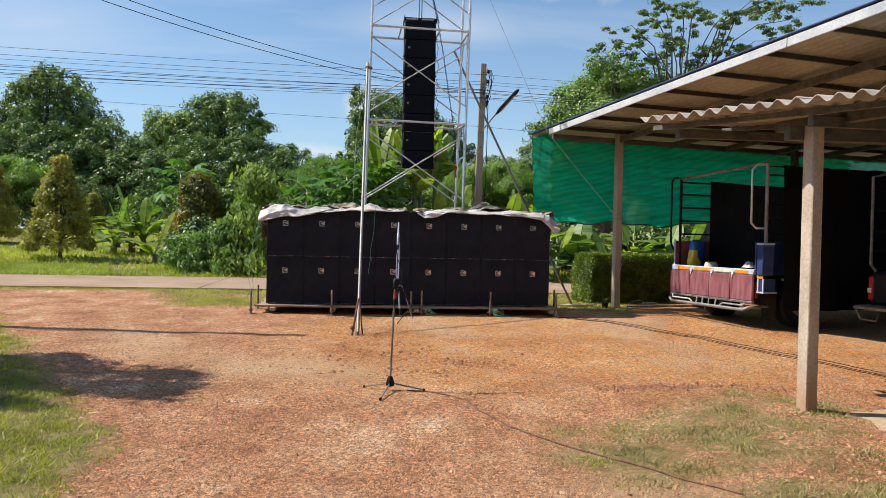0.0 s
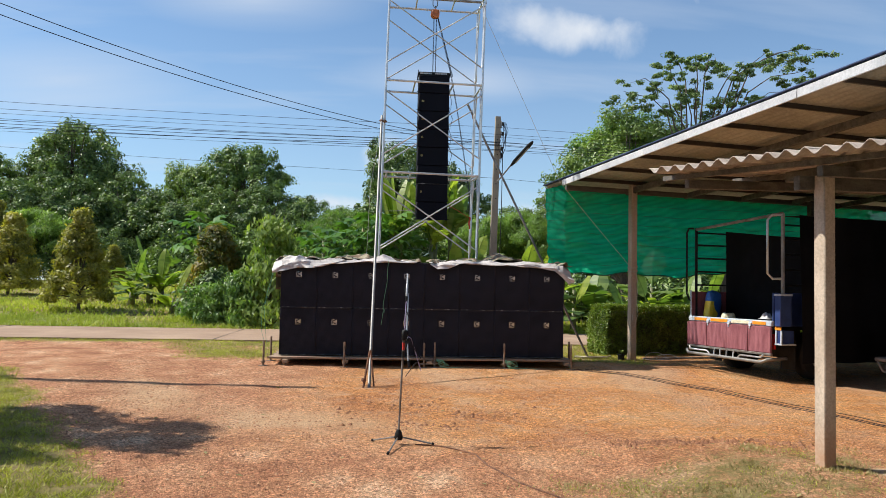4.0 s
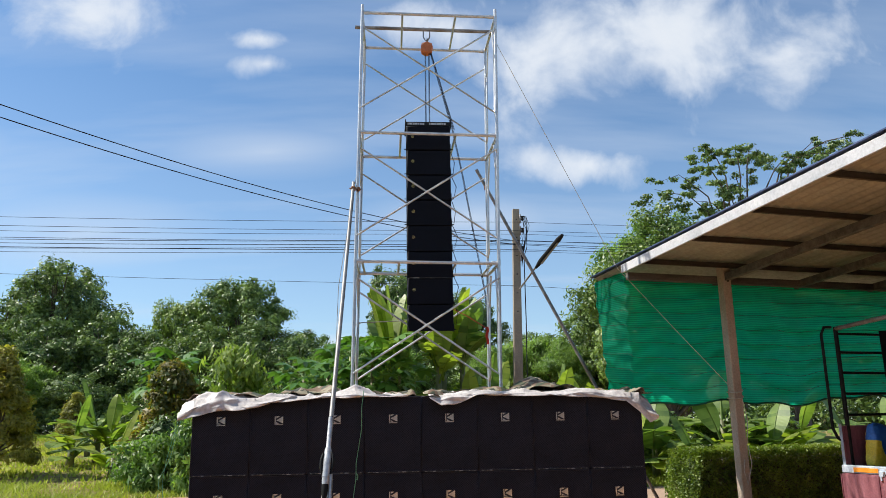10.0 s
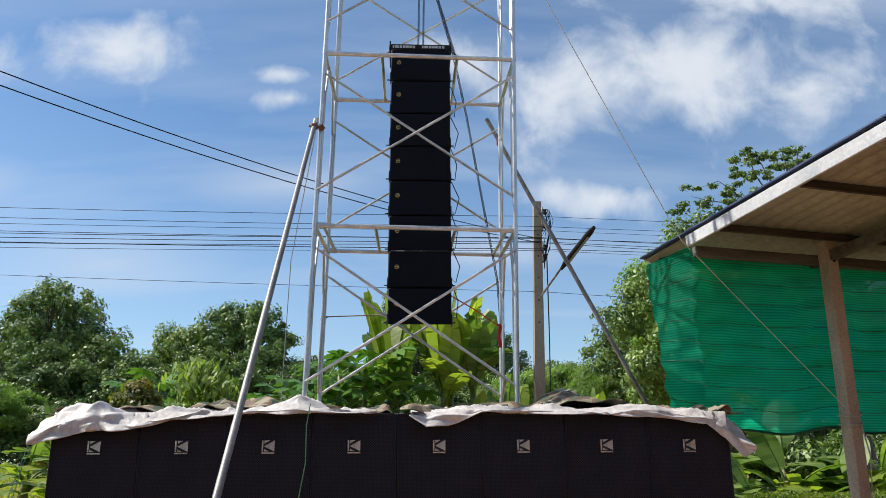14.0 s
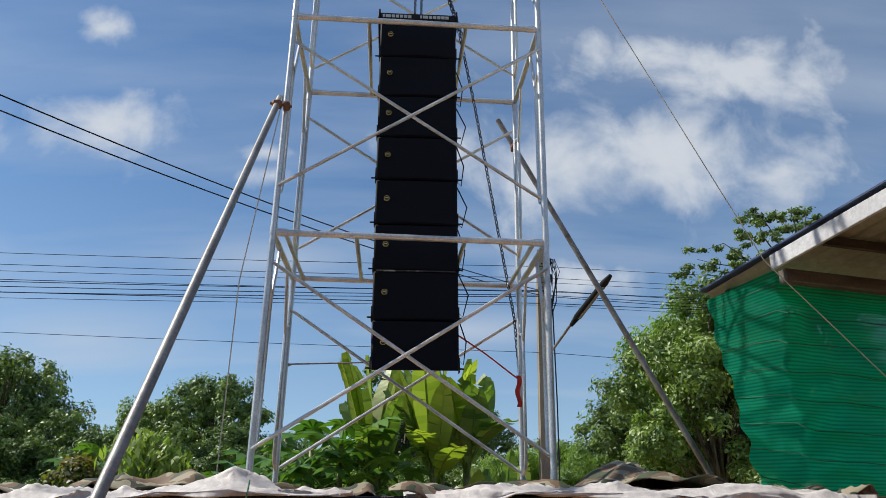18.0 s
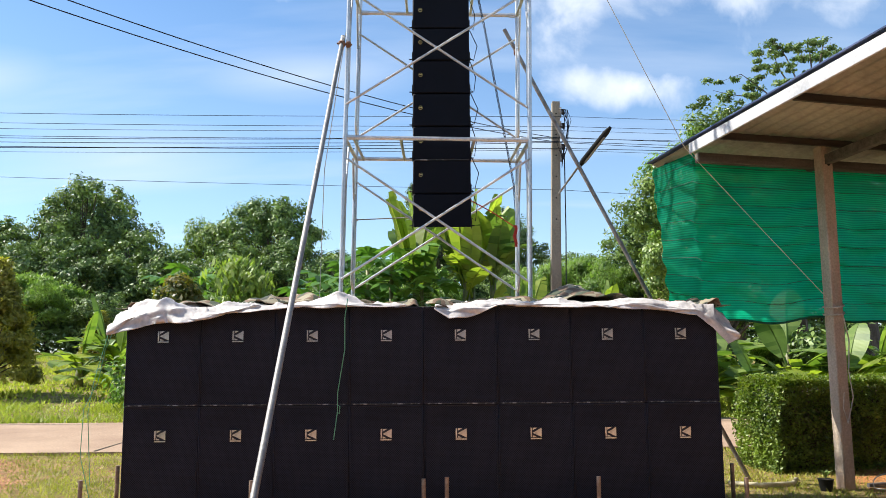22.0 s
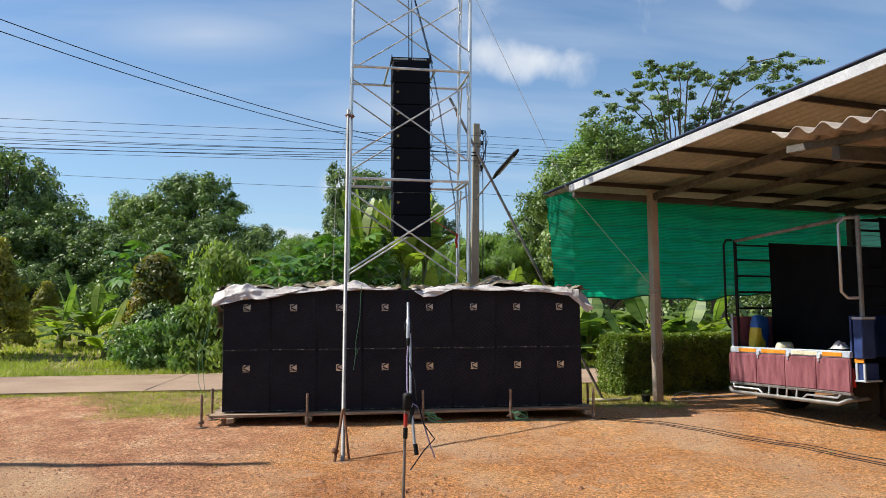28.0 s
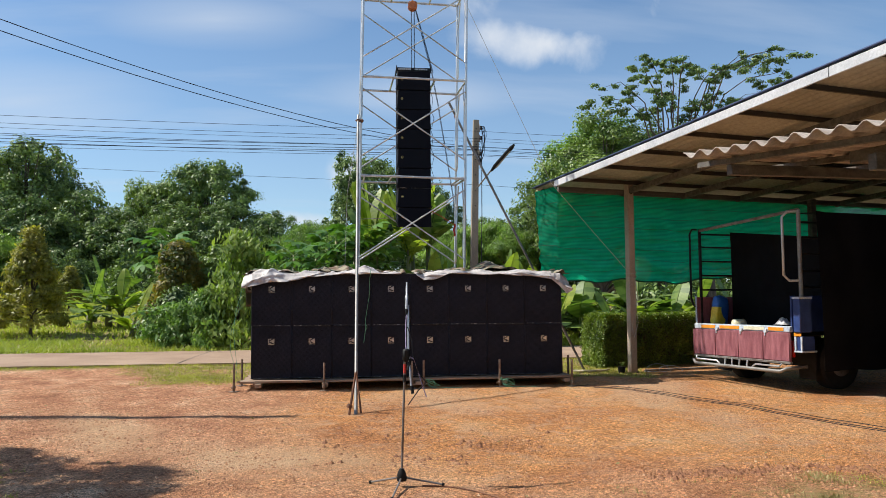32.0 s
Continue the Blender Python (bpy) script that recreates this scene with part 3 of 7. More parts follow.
def part(name, geo, material, parent=None, label="", at=None, smooth=False):
    me = geo.mesh(name, smooth) if isinstance(geo, Geo) else geo
    if not me.materials:
        me.materials.append(material)
    ob = new(name, me)
    if parent is not None:
        ob.parent = parent
    if at is not None:
        ob.matrix_basis = at
    if label:
        ob["label"] = label
    return ob


def solid(name, geo, material, label, category, group="", kind="", at=None, smooth=False):
    """A thing that is one mesh."""
    return tagged(part(name, geo, material, None, "", at, smooth), label, category, group, kind)


I4 = Matrix.Identity(4)
rng = np.random.default_rng(7)


def nz(x, y, s=1.0, o=0.0):
    return noise.noise(Vector((x * s + o, y * s - o, o)))


def smooth01(a, b_, x):
    t_ = min(1, max(0, (x - a) / (b_ - a)))
    return t_ * t_ * (3 - 2 * t_)


# ---- ground, road ----
ROAD0, ROAD1 = 3.85, 8.1


def land(x, y):
    """Height of the land."""
    h = 0.06 * smooth01(-1.5, 1.0, y) + 0.08 * smooth01(2.2, 3.8, y)
    h += 0.34 * smooth01(8.2, 12.5, y) + 0.85 * smooth01(11, 34, y)
    h -= 0.026 * min(14.0, max(0.0, -(y + 2.7))) * (1 - 0.6 * smooth01(0.6, 2.6, x))
    near = 1 - smooth01(25, 45, abs(y) + abs(x) * 0.5)
    h += near * (0.018 * nz(x, y, 0.7) + 0.010 * nz(x, y, 2.6, 3))
    mound = math.exp(-((x - 2.3) / 1.0) ** 2 - ((y + 7.2) / 0.9) ** 2)
    return h + 0.07 * mound


def cover(x, y):
    """How grassy the land is, 0 bare to 1."""
    w_ = 0.5 * nz(x, y, 0.8, 5) + 0.25 * nz(x, y, 2.5, 9)
    left = smooth01(-0.4, 0.6, (-2.5 + 0.55 * min(0, -(y + 7.8)) + 0.8 * w_) - x) * (1 - smooth01(-1.2, 0.2, y + 0.5 * w_))
    right = 0.60 * math.exp(-((x - 2.0) / 1.7) ** 4 - ((y + 7.7) / 1.5) ** 4) * (0.75 + 1.9 * w_)
    right = max(right, 0.66 * smooth01(-8.2, -9.4, y + w_) * smooth01(0.3, 1.5, x + 1.5 * w_))
    verge = 0.66 * max(smooth01(1.6, 2.9, y + w_), smooth01(2.3, 2.9, x + 0.5 * w_) * smooth01(-0.1, 0.9, y + w_)) * (1 - 0.75 * smooth01(-4.0, -5.6, x + w_) * (1 - smooth01(3.1, 3.6, y)))
    patch = (0.66 + 0.5 * w_) * math.exp(-((x + 3.4) / 1.15) ** 4 - ((y - 2.3) / 1.9) ** 4)
    shed = smooth01(4.0, 5.0, x) * (1 - smooth01(1.6, 2.6, y - 0.24 * x + 1.0)) * smooth01(-7.0, -5.6, y)
    far = smooth01(8.0, 8.6, y)
    return max(far, (1 - shed) * max(left, right, verge, patch))


def dusty(x, y):
    """Pale dust worn out by wheels, 0 to 1."""
    w_ = 0.45 * nz(x, y, 1.1, 11) + 0.3 * nz(x, y, 3.0, 4)
    a = math.exp(-((x + 1.7) / 1.1) ** 2 - ((y + 4.9 + 0.35 * (x + 1.7)) / 0.6) ** 2)
    c = math.exp(-((x + 3.5 + 0.4 * (y + 3.6)) / 0.5) ** 2 - ((y + 3.4) / 1.3) ** 2)
    e = 0.8 * math.exp(-((x - 0.9 + 0.2 * (y + 9)) / 0.45) ** 2) * smooth01(-7.6, -9.0, y)
    return min(1.0, max(0.0, max(a, c, e) * (0.75 + 1.4 * w_)))


def damp(x, y):
    """Darker, redder compacted soil towards the drive and the near yard."""
    w_ = 0.8 * nz(x, y, 0.5, 21) + 0.35 * nz(x, y, 2.0, 14)
    return max(smooth01(-0.5, -2.6, x + w_), 0.92 * smooth01(-5.2, -7.2, y + w_))


def axis(lo, mid0, mid1, hi, step, grow=1.35):
    a = list(np.arange(mid0, mid1 + 1e-6, step))
    s_, p = step, mid0
    while p > lo:
        s_ *= grow; p -= s_; a.insert(0, max(p, lo))
    s_, p = step, mid1
    while p < hi:
        s_ *= grow; p += s_; a.append(min(p, hi))
    return a


gx, gy = axis(-900, -9, 6.5, 900, 0.12), axis(-60, -13.5, 3.7, 1500, 0.12)
gv = [(x, y, land(x, y) if not (ROAD0 < y < ROAD1) else land(x, y) - 0.12) for y in gy for x in gx]
nxg = len(gx)
me = bpy.data.meshes.new("ground")
me.from_pydata(gv, [], [(j * nxg + i, j * nxg + i + 1, (j + 1) * nxg + i + 1, (j + 1) * nxg + i) for j in range(len(gy) - 1) for i in range(nxg - 1)])
me.shade_smooth()
ca = me.attributes.new("cover", "FLOAT", "POINT")
ca.data.foreach_set("value", [cover(x, y) if y < 60 else 1.0 for x, y, _ in gv])
for key, fn in (("dust", dusty), ("damp", damp)):
    da_ = me.attributes.new(key, "FLOAT", "POINT")
    da_.data.foreach_set("value", [fn(x, y) if abs(x) < 30 and -30 < y < 10 else 0.0 for x, y, _ in gv])
solid("ground", me, M["ground"], "red laterite yard with gravel and mown grass patches", "ground", kind="structure")


def slab(u, v):
    x, y = -120 + 240 * u, ROAD0 + (ROAD1 - ROAD0) * v + 0.03 * nz(u * 300, v * 7, 1.0)
    return (x, y, 0.165 + 0.01 * math.sin(v * math.pi))


road = solid("road", Geo().sheet(480, 4, slab, 0.16), M["road"], "worn pale concrete village road with dusty edges", "road", kind="structure")
for i in range(-3, 4):
    part("road_joint", Geo().box(i * 6 + 1.7, i * 6 + 1.712, ROAD0 + 0.05, ROAD1 - 0.05, 0.168, 0.1785), M["polec"], road, "dark expansion joint")


def blades(name, spots, height, width, material, label, lean=0.5):
    """Grass as one object; spots: array of x, y, height factor."""
    k = len(spots)
    x, y = spots[:, 0], spots[:, 1]
    z = np.array([land(a, b_) for a, b_ in zip(x, y)])
    ang, h = rng.uniform(0, 2 * np.pi, k), height * spots[:, 2] * rng.uniform(0.5, 1.25, k)
    lx, ly = rng.normal(0, lean, k) * h, rng.normal(0, lean, k) * h
    dx, dy = np.cos(ang) * width / 2, np.sin(ang) * width / 2
    a = np.stack([x - dx, y - dy, z - 0.005], 1)
    c = np.stack([x + dx, y + dy, z - 0.005], 1)
    t_ = np.stack([x + lx, y + ly, z + h], 1)
    return solid(name, polys(name, np.stack([a, c, t_], 1).reshape(-1, 3), 3), material, label, "grass", kind="stuff")


def scatter(n_, x0, x1, y0, y1, keep):
    x, y = rng.uniform(x0, x1, n_), rng.uniform(y0, y1, n_)
    out = []
    for a, b_ in zip(x, y):
        c = keep(a, b_)
        if c > rng.uniform(0.18, 0.95):
            out.append((a, b_, min(1, 0.5 + 0.6 * c)))
    return np.array(out)


blades("lawn_grass", scatter(260000, -9, -1.6, -12, 1.0, lambda x, y: cover(x, y) * (0.75 + 0.9 * nz(x, y, 5.0, 3))), 0.042, 0.012, M["grass"], "short mown yellow-green lawn grass beside the drive", 0.9)
blades("patch_grass", scatter(95000, 0, 4.4, -11, -5.2, lambda x, y: cover(x, y) * (0.55 + 1.5 * nz(x, y, 3.0, 3))), 0.04, 0.012, M["straw"], "sparse dry grass patches on the red soil", 0.9)
blades("tuft_grass", scatter(62000, 0.2, 4.4, -11, -5.4, lambda x, y: cover(x, y) * (0.35 + 1.3 * nz(x, y, 2.3, 6))), 0.032, 0.010, M["grass"], "small green grass tufts in the dry patches", 0.8)
blades("verge_grass", scatter(80000, -9, 5.5, -0.2, 3.8, cover), 0.045, 0.013, M["grass"], "thin verge grass along the road edge", 0.7)
blades("roadside_grass", scatter(70000, -26, 13, 8.15, 10.4, lambda x, y: 0.6 + 0.5 * nz(x, y, 0.6)), 0.17, 0.03, M["tallgrass"], "tall fresh green grass along the far roadside", 0.8)
blades("field_grass", scatter(105000, -32, 8, 9.6, 30, lambda x, y: 0.6 + 0.5 * nz(x, y, 0.3)), 0.13, 0.055, M["tallgrass"], "overgrown light green orchard grass", 0.5)

# ---- loudspeaker stack ----
PITCH = 0.61
bw, bh, bd_ = 0.6075, 0.797, 0.78


def cabinet(z0, label):
    ob = thing("subwoofer_cabinet", pose(0, 0, z0), label, "loudspeaker", "stacked subwoofer cabinets")
    body = Geo().box(-bw / 2, bw / 2, 0.02, bd_, 0, bh, 0.008)
    part("body", body, M["cab"], ob)
    fr = Geo()
    for x0, x1, a, c in ((-bw / 2, -bw / 2 + 0.011, 0, bh), (bw / 2 - 0.011, bw / 2, 0, bh), (-bw / 2 + 0.011, bw / 2 - 0.011, 0, 0.018), (-bw / 2 + 0.011, bw / 2 - 0.011, bh - 0.014, bh)):
        fr.box(x0, x1, 0.0, 0.022, a, c, 0.004)
    part("front_frame", fr, M["cab"], ob)
    part("grille", Geo().sheet(8, 10, lambda u, v: (-bw / 2 + 0.012 + (bw - 0.024) * u, 0.0015 + 0.004 * (abs(u - 0.5) + abs(v - 0.5)), 0.019 + (bh - 0.034) * v)), M["grille"], ob, smooth=True)
    part("scuffed_edge", Geo().box(-0.28, 0.28, -0.002, 0.006, 0.001, 0.010, 0.001), M["scuff"], ob, "chipped pale bottom edge")
    s = 0.047
    badge = part("badge", Geo().box(-s, s, -0.006, 0.008, 0.562 - s, 0.562 + s, 0.004), M["cab"], ob)
    mk = Geo()
    for pts_ in (((-0.62, 0.08), (0.95, 0.95), (0.95, -0.66)), ((-0.97, -0.66), (-0.74, -0.66), (-0.74, 0.95), (-0.97, 0.95)), ((-0.6, 0.95), (-0.6, 0.5), (0.2, 0.95)), ((-0.6, -0.66), (-0.6, -0.3), (0.1, -0.66)), ((-0.97, -0.80), (-0.97, -1.0), (0.95, -1.0), (0.95, -0.80))):
        mk.add([(s * a, -0.0085, 0.562 + s * c) for a, c in pts_], [tuple(range(len(pts_)))])
    part("badge_mark", mk, M["silver"], badge, "plain silver mark")
    return ob


low = cabinet(0.197, "black subwoofer cabinet with silver badge on a low plank platform")
high = cabinet(0.997, "black subwoofer cabinet with silver badge, stacked on another under a tarpaulin")
for k in range(8):
    x = (k + 1 - 4.5) * PITCH
    for src, z in ((low, 0.197), (high, 0.997)):
        m_ = pose(x, rng.uniform(-0.006, 0.006), z, 0, 0, rng.uniform(-0.35, 0.35))
        if k == 0:
            src.matrix_basis = m_
        else:
            copy_thing(src, m_)

# plank platform on screw jacks
plat = thing("plank_platform", pose(0, 0.2, land(0, 0.2)), "low weathered plank platform under the speaker stack", "platform")
for i, y in enumerate((-0.36, -0.13, 0.1, 0.33, 0.56)):
    part("plank", Geo().box(-2.58 + 0.03 * (i % 2), 2.56, y, y + 0.215, 0.098, 0.134, 0.004), M["wood"], plat)
for x in (-2.35, -1.36, 0.05, 1.4, 2.4):
    part("bearer", Geo().box(x, x + 0.09, -0.45, 0.8, 0.04, 0.096, 0.004), M["wood"], plat)
jack = thing("screw_jack", pose(0, 0, 0), "rust-stained screw jack post with square base plate beside the platform", "jack", "jacks round the platform")
part("screw_post", Geo().tube([(0, 0, 0.01), (0, 0, 0.42)], 0.017, 10), M["jackpipe"], jack)
part("base_plate", Geo().box(-0.06, 0.06, -0.06, 0.06, 0, 0.01, 0.002), M["jackpipe"], jack)
part("wing_nut", Geo().tube([(0, 0, 0.05), (0, 0, 0.085)], 0.03, 8).box(-0.075, 0.075, -0.008, 0.008, 0.055, 0.08, 0.003), M["jackpipe"], jack)
first = True
for x, y, h in ((-2.66, -0.22, 1.0), (-2.62, 0.4, 0.85), (-1.33, -0.27, 1.0), (0.0, -0.25, 0.95), (0.18, -0.24, 0.98), (1.36, -0.26, 1.0), (2.5, -0.3, 1.0), (2.62, 0.3, 0.9)):
    m_ = pose(x, y, land(x, y), 0, 0, rng.uniform(0, 90)) @ Matrix.Diagonal((1, 1, h, 1))
    if first:
        jack.matrix_basis = m_; jack.scale = (1, 1, h); first = False
    else:
        c = copy_thing(jack, pose(x, y, land(x, y), 0, 0, rng.uniform(0, 90)))


# ---- tarpaulins over the stack ----
def bent(x, knots):
    """A broken line through x, value pairs."""
    for (a, p), (c, q) in zip(knots, knots[1:]):
        if x <= c:
            return p + (q - p) * max(0, (x - a) / (c - a))
    return knots[-1][1]


def crumple(x, v, o):
    n1 = abs(noise.noise(Vector((x * 3.1, v * 2.4, o))))
    n2 = abs(noise.noise(Vector((x * 7.5 + 3, v * 5.0, o + 4))))
    n3 = abs(noise.noise(Vector((x * 15 + v * 9, v * 8 - x * 4, o + 9))))
    d1 = abs(noise.noise(Vector((x * 2.3 + v * 1.5, v * 1.1 - x * 0.5, o + 17))))
    d2 = abs(noise.noise(Vector((x * 3.4 - v * 2.6, v * 0.9 + x * 0.6, o + 23))))
    return 0.13 * (0.16 - d1) + 0.075 * (0.16 - d2) + 0.014 * (0.25 - n1) + 0.006 * (0.22 - n2) + 0.0015 * (0.2 - n3)


def lining(x0, x1, hem, crest, o):
    def f(a, v):
        x = x0 + (x1 - x0) * a
        h, c = bent(x, hem) + 0.014 * noise.noise(Vector((x * 4, 0, o))), bent(x, crest) + 0.035 * noise.noise(Vector((x * 2.7, 1, o)))
        k = crumple(x, v * 1.3, o)
        if v < 0.45:
            t_ = v / 0.45
            return (x, 0.48 - 0.40 * t_, max(1.803 if abs(x) < 2.44 else 0.0, 1.83 + (c - 1.83) * t_ ** 1.5 + k))
        t_ = (v - 0.45) / 0.55
        y = 0.08 - 0.115 * min(1, t_ * 1.7) - 0.02 * t_ - 0.7 * abs(k) * (0.25 + t_)
        z = c + (h - c) * t_ ** 1.25 + k * (1 - 0.75 * t_)
        return (x + 0.02 * noise.noise(Vector((x * 6, v * 4, o + 9))), y, max(z, 1.803) if y > -0.012 and abs(x) < 2.44 else z)
    return f


def camo(x0, x1, o, hi):
    def f(a, v):
        x = x0 + (x1 - x0) * a
        z = 1.84 + hi * max(0.0, noise.noise(Vector((x * 1.9, v * 1.4, o))) + 0.15) + 1.2 * crumple(x, v, o + 30)
        z -= 0.45 * smooth01(0.82, 1.0, v) + 0.28 * (smooth01(0.05, 0.0, a) + smooth01(0.95, 1.0, a))
        return (x, 0.20 + 0.66 * v, max(z, 1.806 if v < 0.8 else 1.3))
    return f


LEFT_HEM = [(-2.58, 1.58), (-2.44, 1.62), (-2.2, 1.665), (-1.75, 1.715), (-1.3, 1.785), (-0.9, 1.80), (-0.15, 1.80)]
LEFT_CREST = [(-2.58, 1.70), (-2.42, 1.82), (-2.15, 1.90), (-1.95, 1.83), (-1.2, 1.84), (-0.9, 1.85), (-0.72, 1.90), (-0.5, 1.855), (-0.3, 1.825), (-0.15, 1.81)]
RIGHT_HEM = [(0.10, 1.79), (0.22, 1.705), (0.36, 1.71), (0.62, 1.795), (1.3, 1.80), (1.8, 1.765), (2.25, 1.725), (2.4, 1.60), (2.5, 1.47), (2.60, 1.52)]
RIGHT_CREST = [(0.10, 1.80), (0.3, 1.835), (0.7, 1.85), (1.0, 1.825), (1.4, 1.855), (2.0, 1.83), (2.3, 1.815), (2.48, 1.74), (2.60, 1.62)]
for x0, x1, hem, crest, o, hi in ((-2.58, -0.15, LEFT_HEM, LEFT_CREST, 1.3, 0.11), (0.10, 2.60, RIGHT_HEM, RIGHT_CREST, 7.7, 0.19)):
    tp_ = thing("tarpaulin", I4, "crumpled white and camouflage tarpaulin draped over the speaker stack", "tarpaulin", "tarpaulins on the stack")
    part("white_lining", Geo().sheet(230, 34, lining(x0, x1, hem, crest, o), 0.005), M["tarp"], tp_, "turned-up white lining", smooth=True)
    part("camouflage_sheet", Geo().sheet(120, 22, camo(x0 - 0.04, x1 + (0.2 if x0 < 0 else 0.05), o, hi), 0.005), M["camo"], tp_, "camouflage-printed side", smooth=True)
    if x0 > 0:
        part("camouflage_flap", Geo().sheet(16, 12, lambda a, v: (0.02 + 0.34 * a, 0.10 - 0.13 * v - 0.03 * math.sin(a * 7), 1.84 + 0.03 * math.sin(a * 5) - (0.02 + 0.13 * a * (1.2 - a)) * v ** 1.4), 0.005), M["camo"], tp_, "folded camouflage corner", smooth=True)

# ---- scaffold tower ----
LEV = (0.10, 1.76, 3.475, 5.19, 6.905)
TW, TD, REAR = 1.80, 1.13, 0.075
tower = thing("scaffold_tower", pose(0.075, 0.93, 0) @ Matrix(((1, 0, 0.0175, 0), (0, 1, 0.006, 0), (0, 0, 1, 0), (0, 0, 0, 1))), "tall silver tubular scaffold tower behind the speaker stack", "scaffold")
tower.matrix_basis = pose(0.072, 0.90, 0, -0.3, 1.05, 0)
for k in range(4):
    z0, z1 = LEV[k], LEV[k + 1]
    for sx in (-1, 1):
        x = sx * TW / 2
        fr = part("side_frame", Geo().tube([(x, 0, z1), (x, TD, z1 + REAR)], 0.021, 10), M["galv"], tower)
        for y in (0, TD):
            part("leg", Geo().tube([(x, y, z0 + 0.02), (x, y, z1 + (0.12 if k == 3 else 0.02))], 0.0215, 12).tube([(x, y, z0 - 0.01), (x, y, z0 + 0.05)], 0.0245, 12), M["galv"], fr)
            s = 1 if y == 0 else -1
            yi = y + s * 0.16
            part("stiffener", Geo().tube([(x, y, z1 - 0.32), (x, yi - s * 0.03, z1 - 0.36), (x, yi, z1 - 0.42), (x, yi, z0 + 0.42), (x, yi - s * 0.03, z0 + 0.36), (x, y, z0 + 0.32)], 0.014, 8), M["galv"], fr)
            part("corner_strut", Geo().tube([(x, yi, z1 - 0.42), (x, y + s * 0.34, z1)], 0.013, 8), M["galv"], fr)
    for y in (0.0, TD):
        for s in (1, -1):
            zc = z1 - 0.785
            yy = y + (0.028 * s if y == 0 else -0.028 * s)
            part("cross_brace", Geo().tube([(-s * TW / 2, yy, zc + 0.6), (-s * TW / 2 * 0.93, yy, zc + 0.558), (s * TW / 2 * 0.93, yy, zc - 0.558), (s * TW / 2, yy, zc - 0.6)], [0.008, 0.0125, 0.0125, 0.008], 8), M["galv"], tower)
    lf = part("level_frame", Geo().tube([(-TW / 2 + 0.02, 0.0, z1 + 0.004), (TW / 2 - 0.02, 0.0, z1 + 0.004)], 0.021, 10), M["galv"], tower)
    part("rear_bar", Geo().tube([(-TW / 2 + 0.02, TD, z1 + REAR + 0.004), (TW / 2 - 0.02, TD, z1 + REAR + 0.004)], 0.021, 10), M["galv"], lf)
    for x in (-0.36, 0.36) + ((-0.82, 0.82) if k == 1 else ()):
        part("tie_bar", Geo().tube([(x, 0.0, z1 + 0.004), (x, TD, z1 + REAR + 0.004)], 0.016, 8), M["galv"], lf)
    for x in (-TW / 2 + 0.045, TW / 2 - 0.045):
        for y in (0, TD):
            part("hook_lug", Geo().box(x - 0.05, x + 0.05, y - 0.012, y + 0.012, z1 - 0.02 + (REAR if y else 0), z1 + 0.03 + (REAR if y else 0), 0.004), M["galv"], lf)
for x in (-TW / 2, TW / 2):
    for y in (0, TD):
        part("foot_plate", Geo().box(x - 0.07, x + 0.07, y - 0.07, y + 0.07, 0.055, 0.07, 0.003).tube([(x, y, 0.06), (x, y, 0.13)], 0.017, 8), M["galvd"], tower)
part("wire_tie", Geo().tube([(-TW / 2, TD, 2.86), (-0.3, TD + 0.03, 2.9), (0.2, TD, 3.02)], 0.006, 6).tube([(-TW / 2 - 0.03, TD - 0.03, 2.83), (-TW / 2 + 0.03, TD + 0.03, 2.86), (-TW / 2 - 0.02, TD + 0.03, 2.9)], 0.008, 6), M["galvd"], tower, "twisted wire tie")
TOPM = tower.matrix_basis


def on_tower(x, y, z):
    return TOPM @ Vector((x, y, z))


# hoist beam across the top, hoist, chains
pb = on_tower(-1.02, 0.55, 6.99), on_tower(1.0, 0.55, 6.99)
solid("hoist_beam", Geo().tube(pb, 0.026, 12), M["galvd"], "dark steel pipe laid across the tower top", "pipe", at=None)
hc = (pb[0] + pb[1]) / 2
ho = thing("chain_hoist", Matrix.Translation(hc), "orange hand chain hoist hanging from the beam", "hoist")
part("shackle", Geo().tube([(-0.045, 0, 0.03), (-0.045, 0, -0.12), (-0.02, 0, -0.165), (0.02, 0, -0.165), (0.045, 0, -0.12), (0.045, 0, 0.03)], 0.009, 8), M["galvd"], ho)
part("body", Geo().tube([(0, -0.07, -0.30), (0, -0.055, -0.30), (0, 0.055, -0.30), (0, 0.07, -0.30)], [0.07, 0.085, 0.085, 0.07], 16).box(-0.075, 0.075, -0.05, 0.05, -0.37, -0.22, 0.015), M["orange"], ho)
part("top_hook", Geo().tube([(0, 0, -0.22), (0, 0, -0.185), (0.018, 0, -0.17), (0.018, 0, -0.15), (0, 0, -0.14)], 0.009, 8), M["galvd"], ho)


def chain(pts, size=0.034, r=0.0042):
    """Oval links along a line of points."""
    g, pts = Geo(), [Vector(p) for p in pts]
    k = 0
    for a, b_ in zip(pts, pts[1:]):
        d_ = b_ - a
        cnt = max(1, int(d_.length / (size * 0.78)))
        ax = d_.normalized()
        s1 = ax.orthogonal().normalized()
        s2 = ax.cross(s1)
        for i in range(cnt):
            c = a + d_ * ((i + 0.5) / cnt)
            w_ = s1 if k % 2 else s2
            k += 1
            loop = [c + ax * (size / 2 * math.cos(q)) + w_ * (size * 0.3 * math.sin(q)) for q in np.linspace(0, 2 * math.pi, 7)]
            g.tube(loop, r, 4, False)
    return g


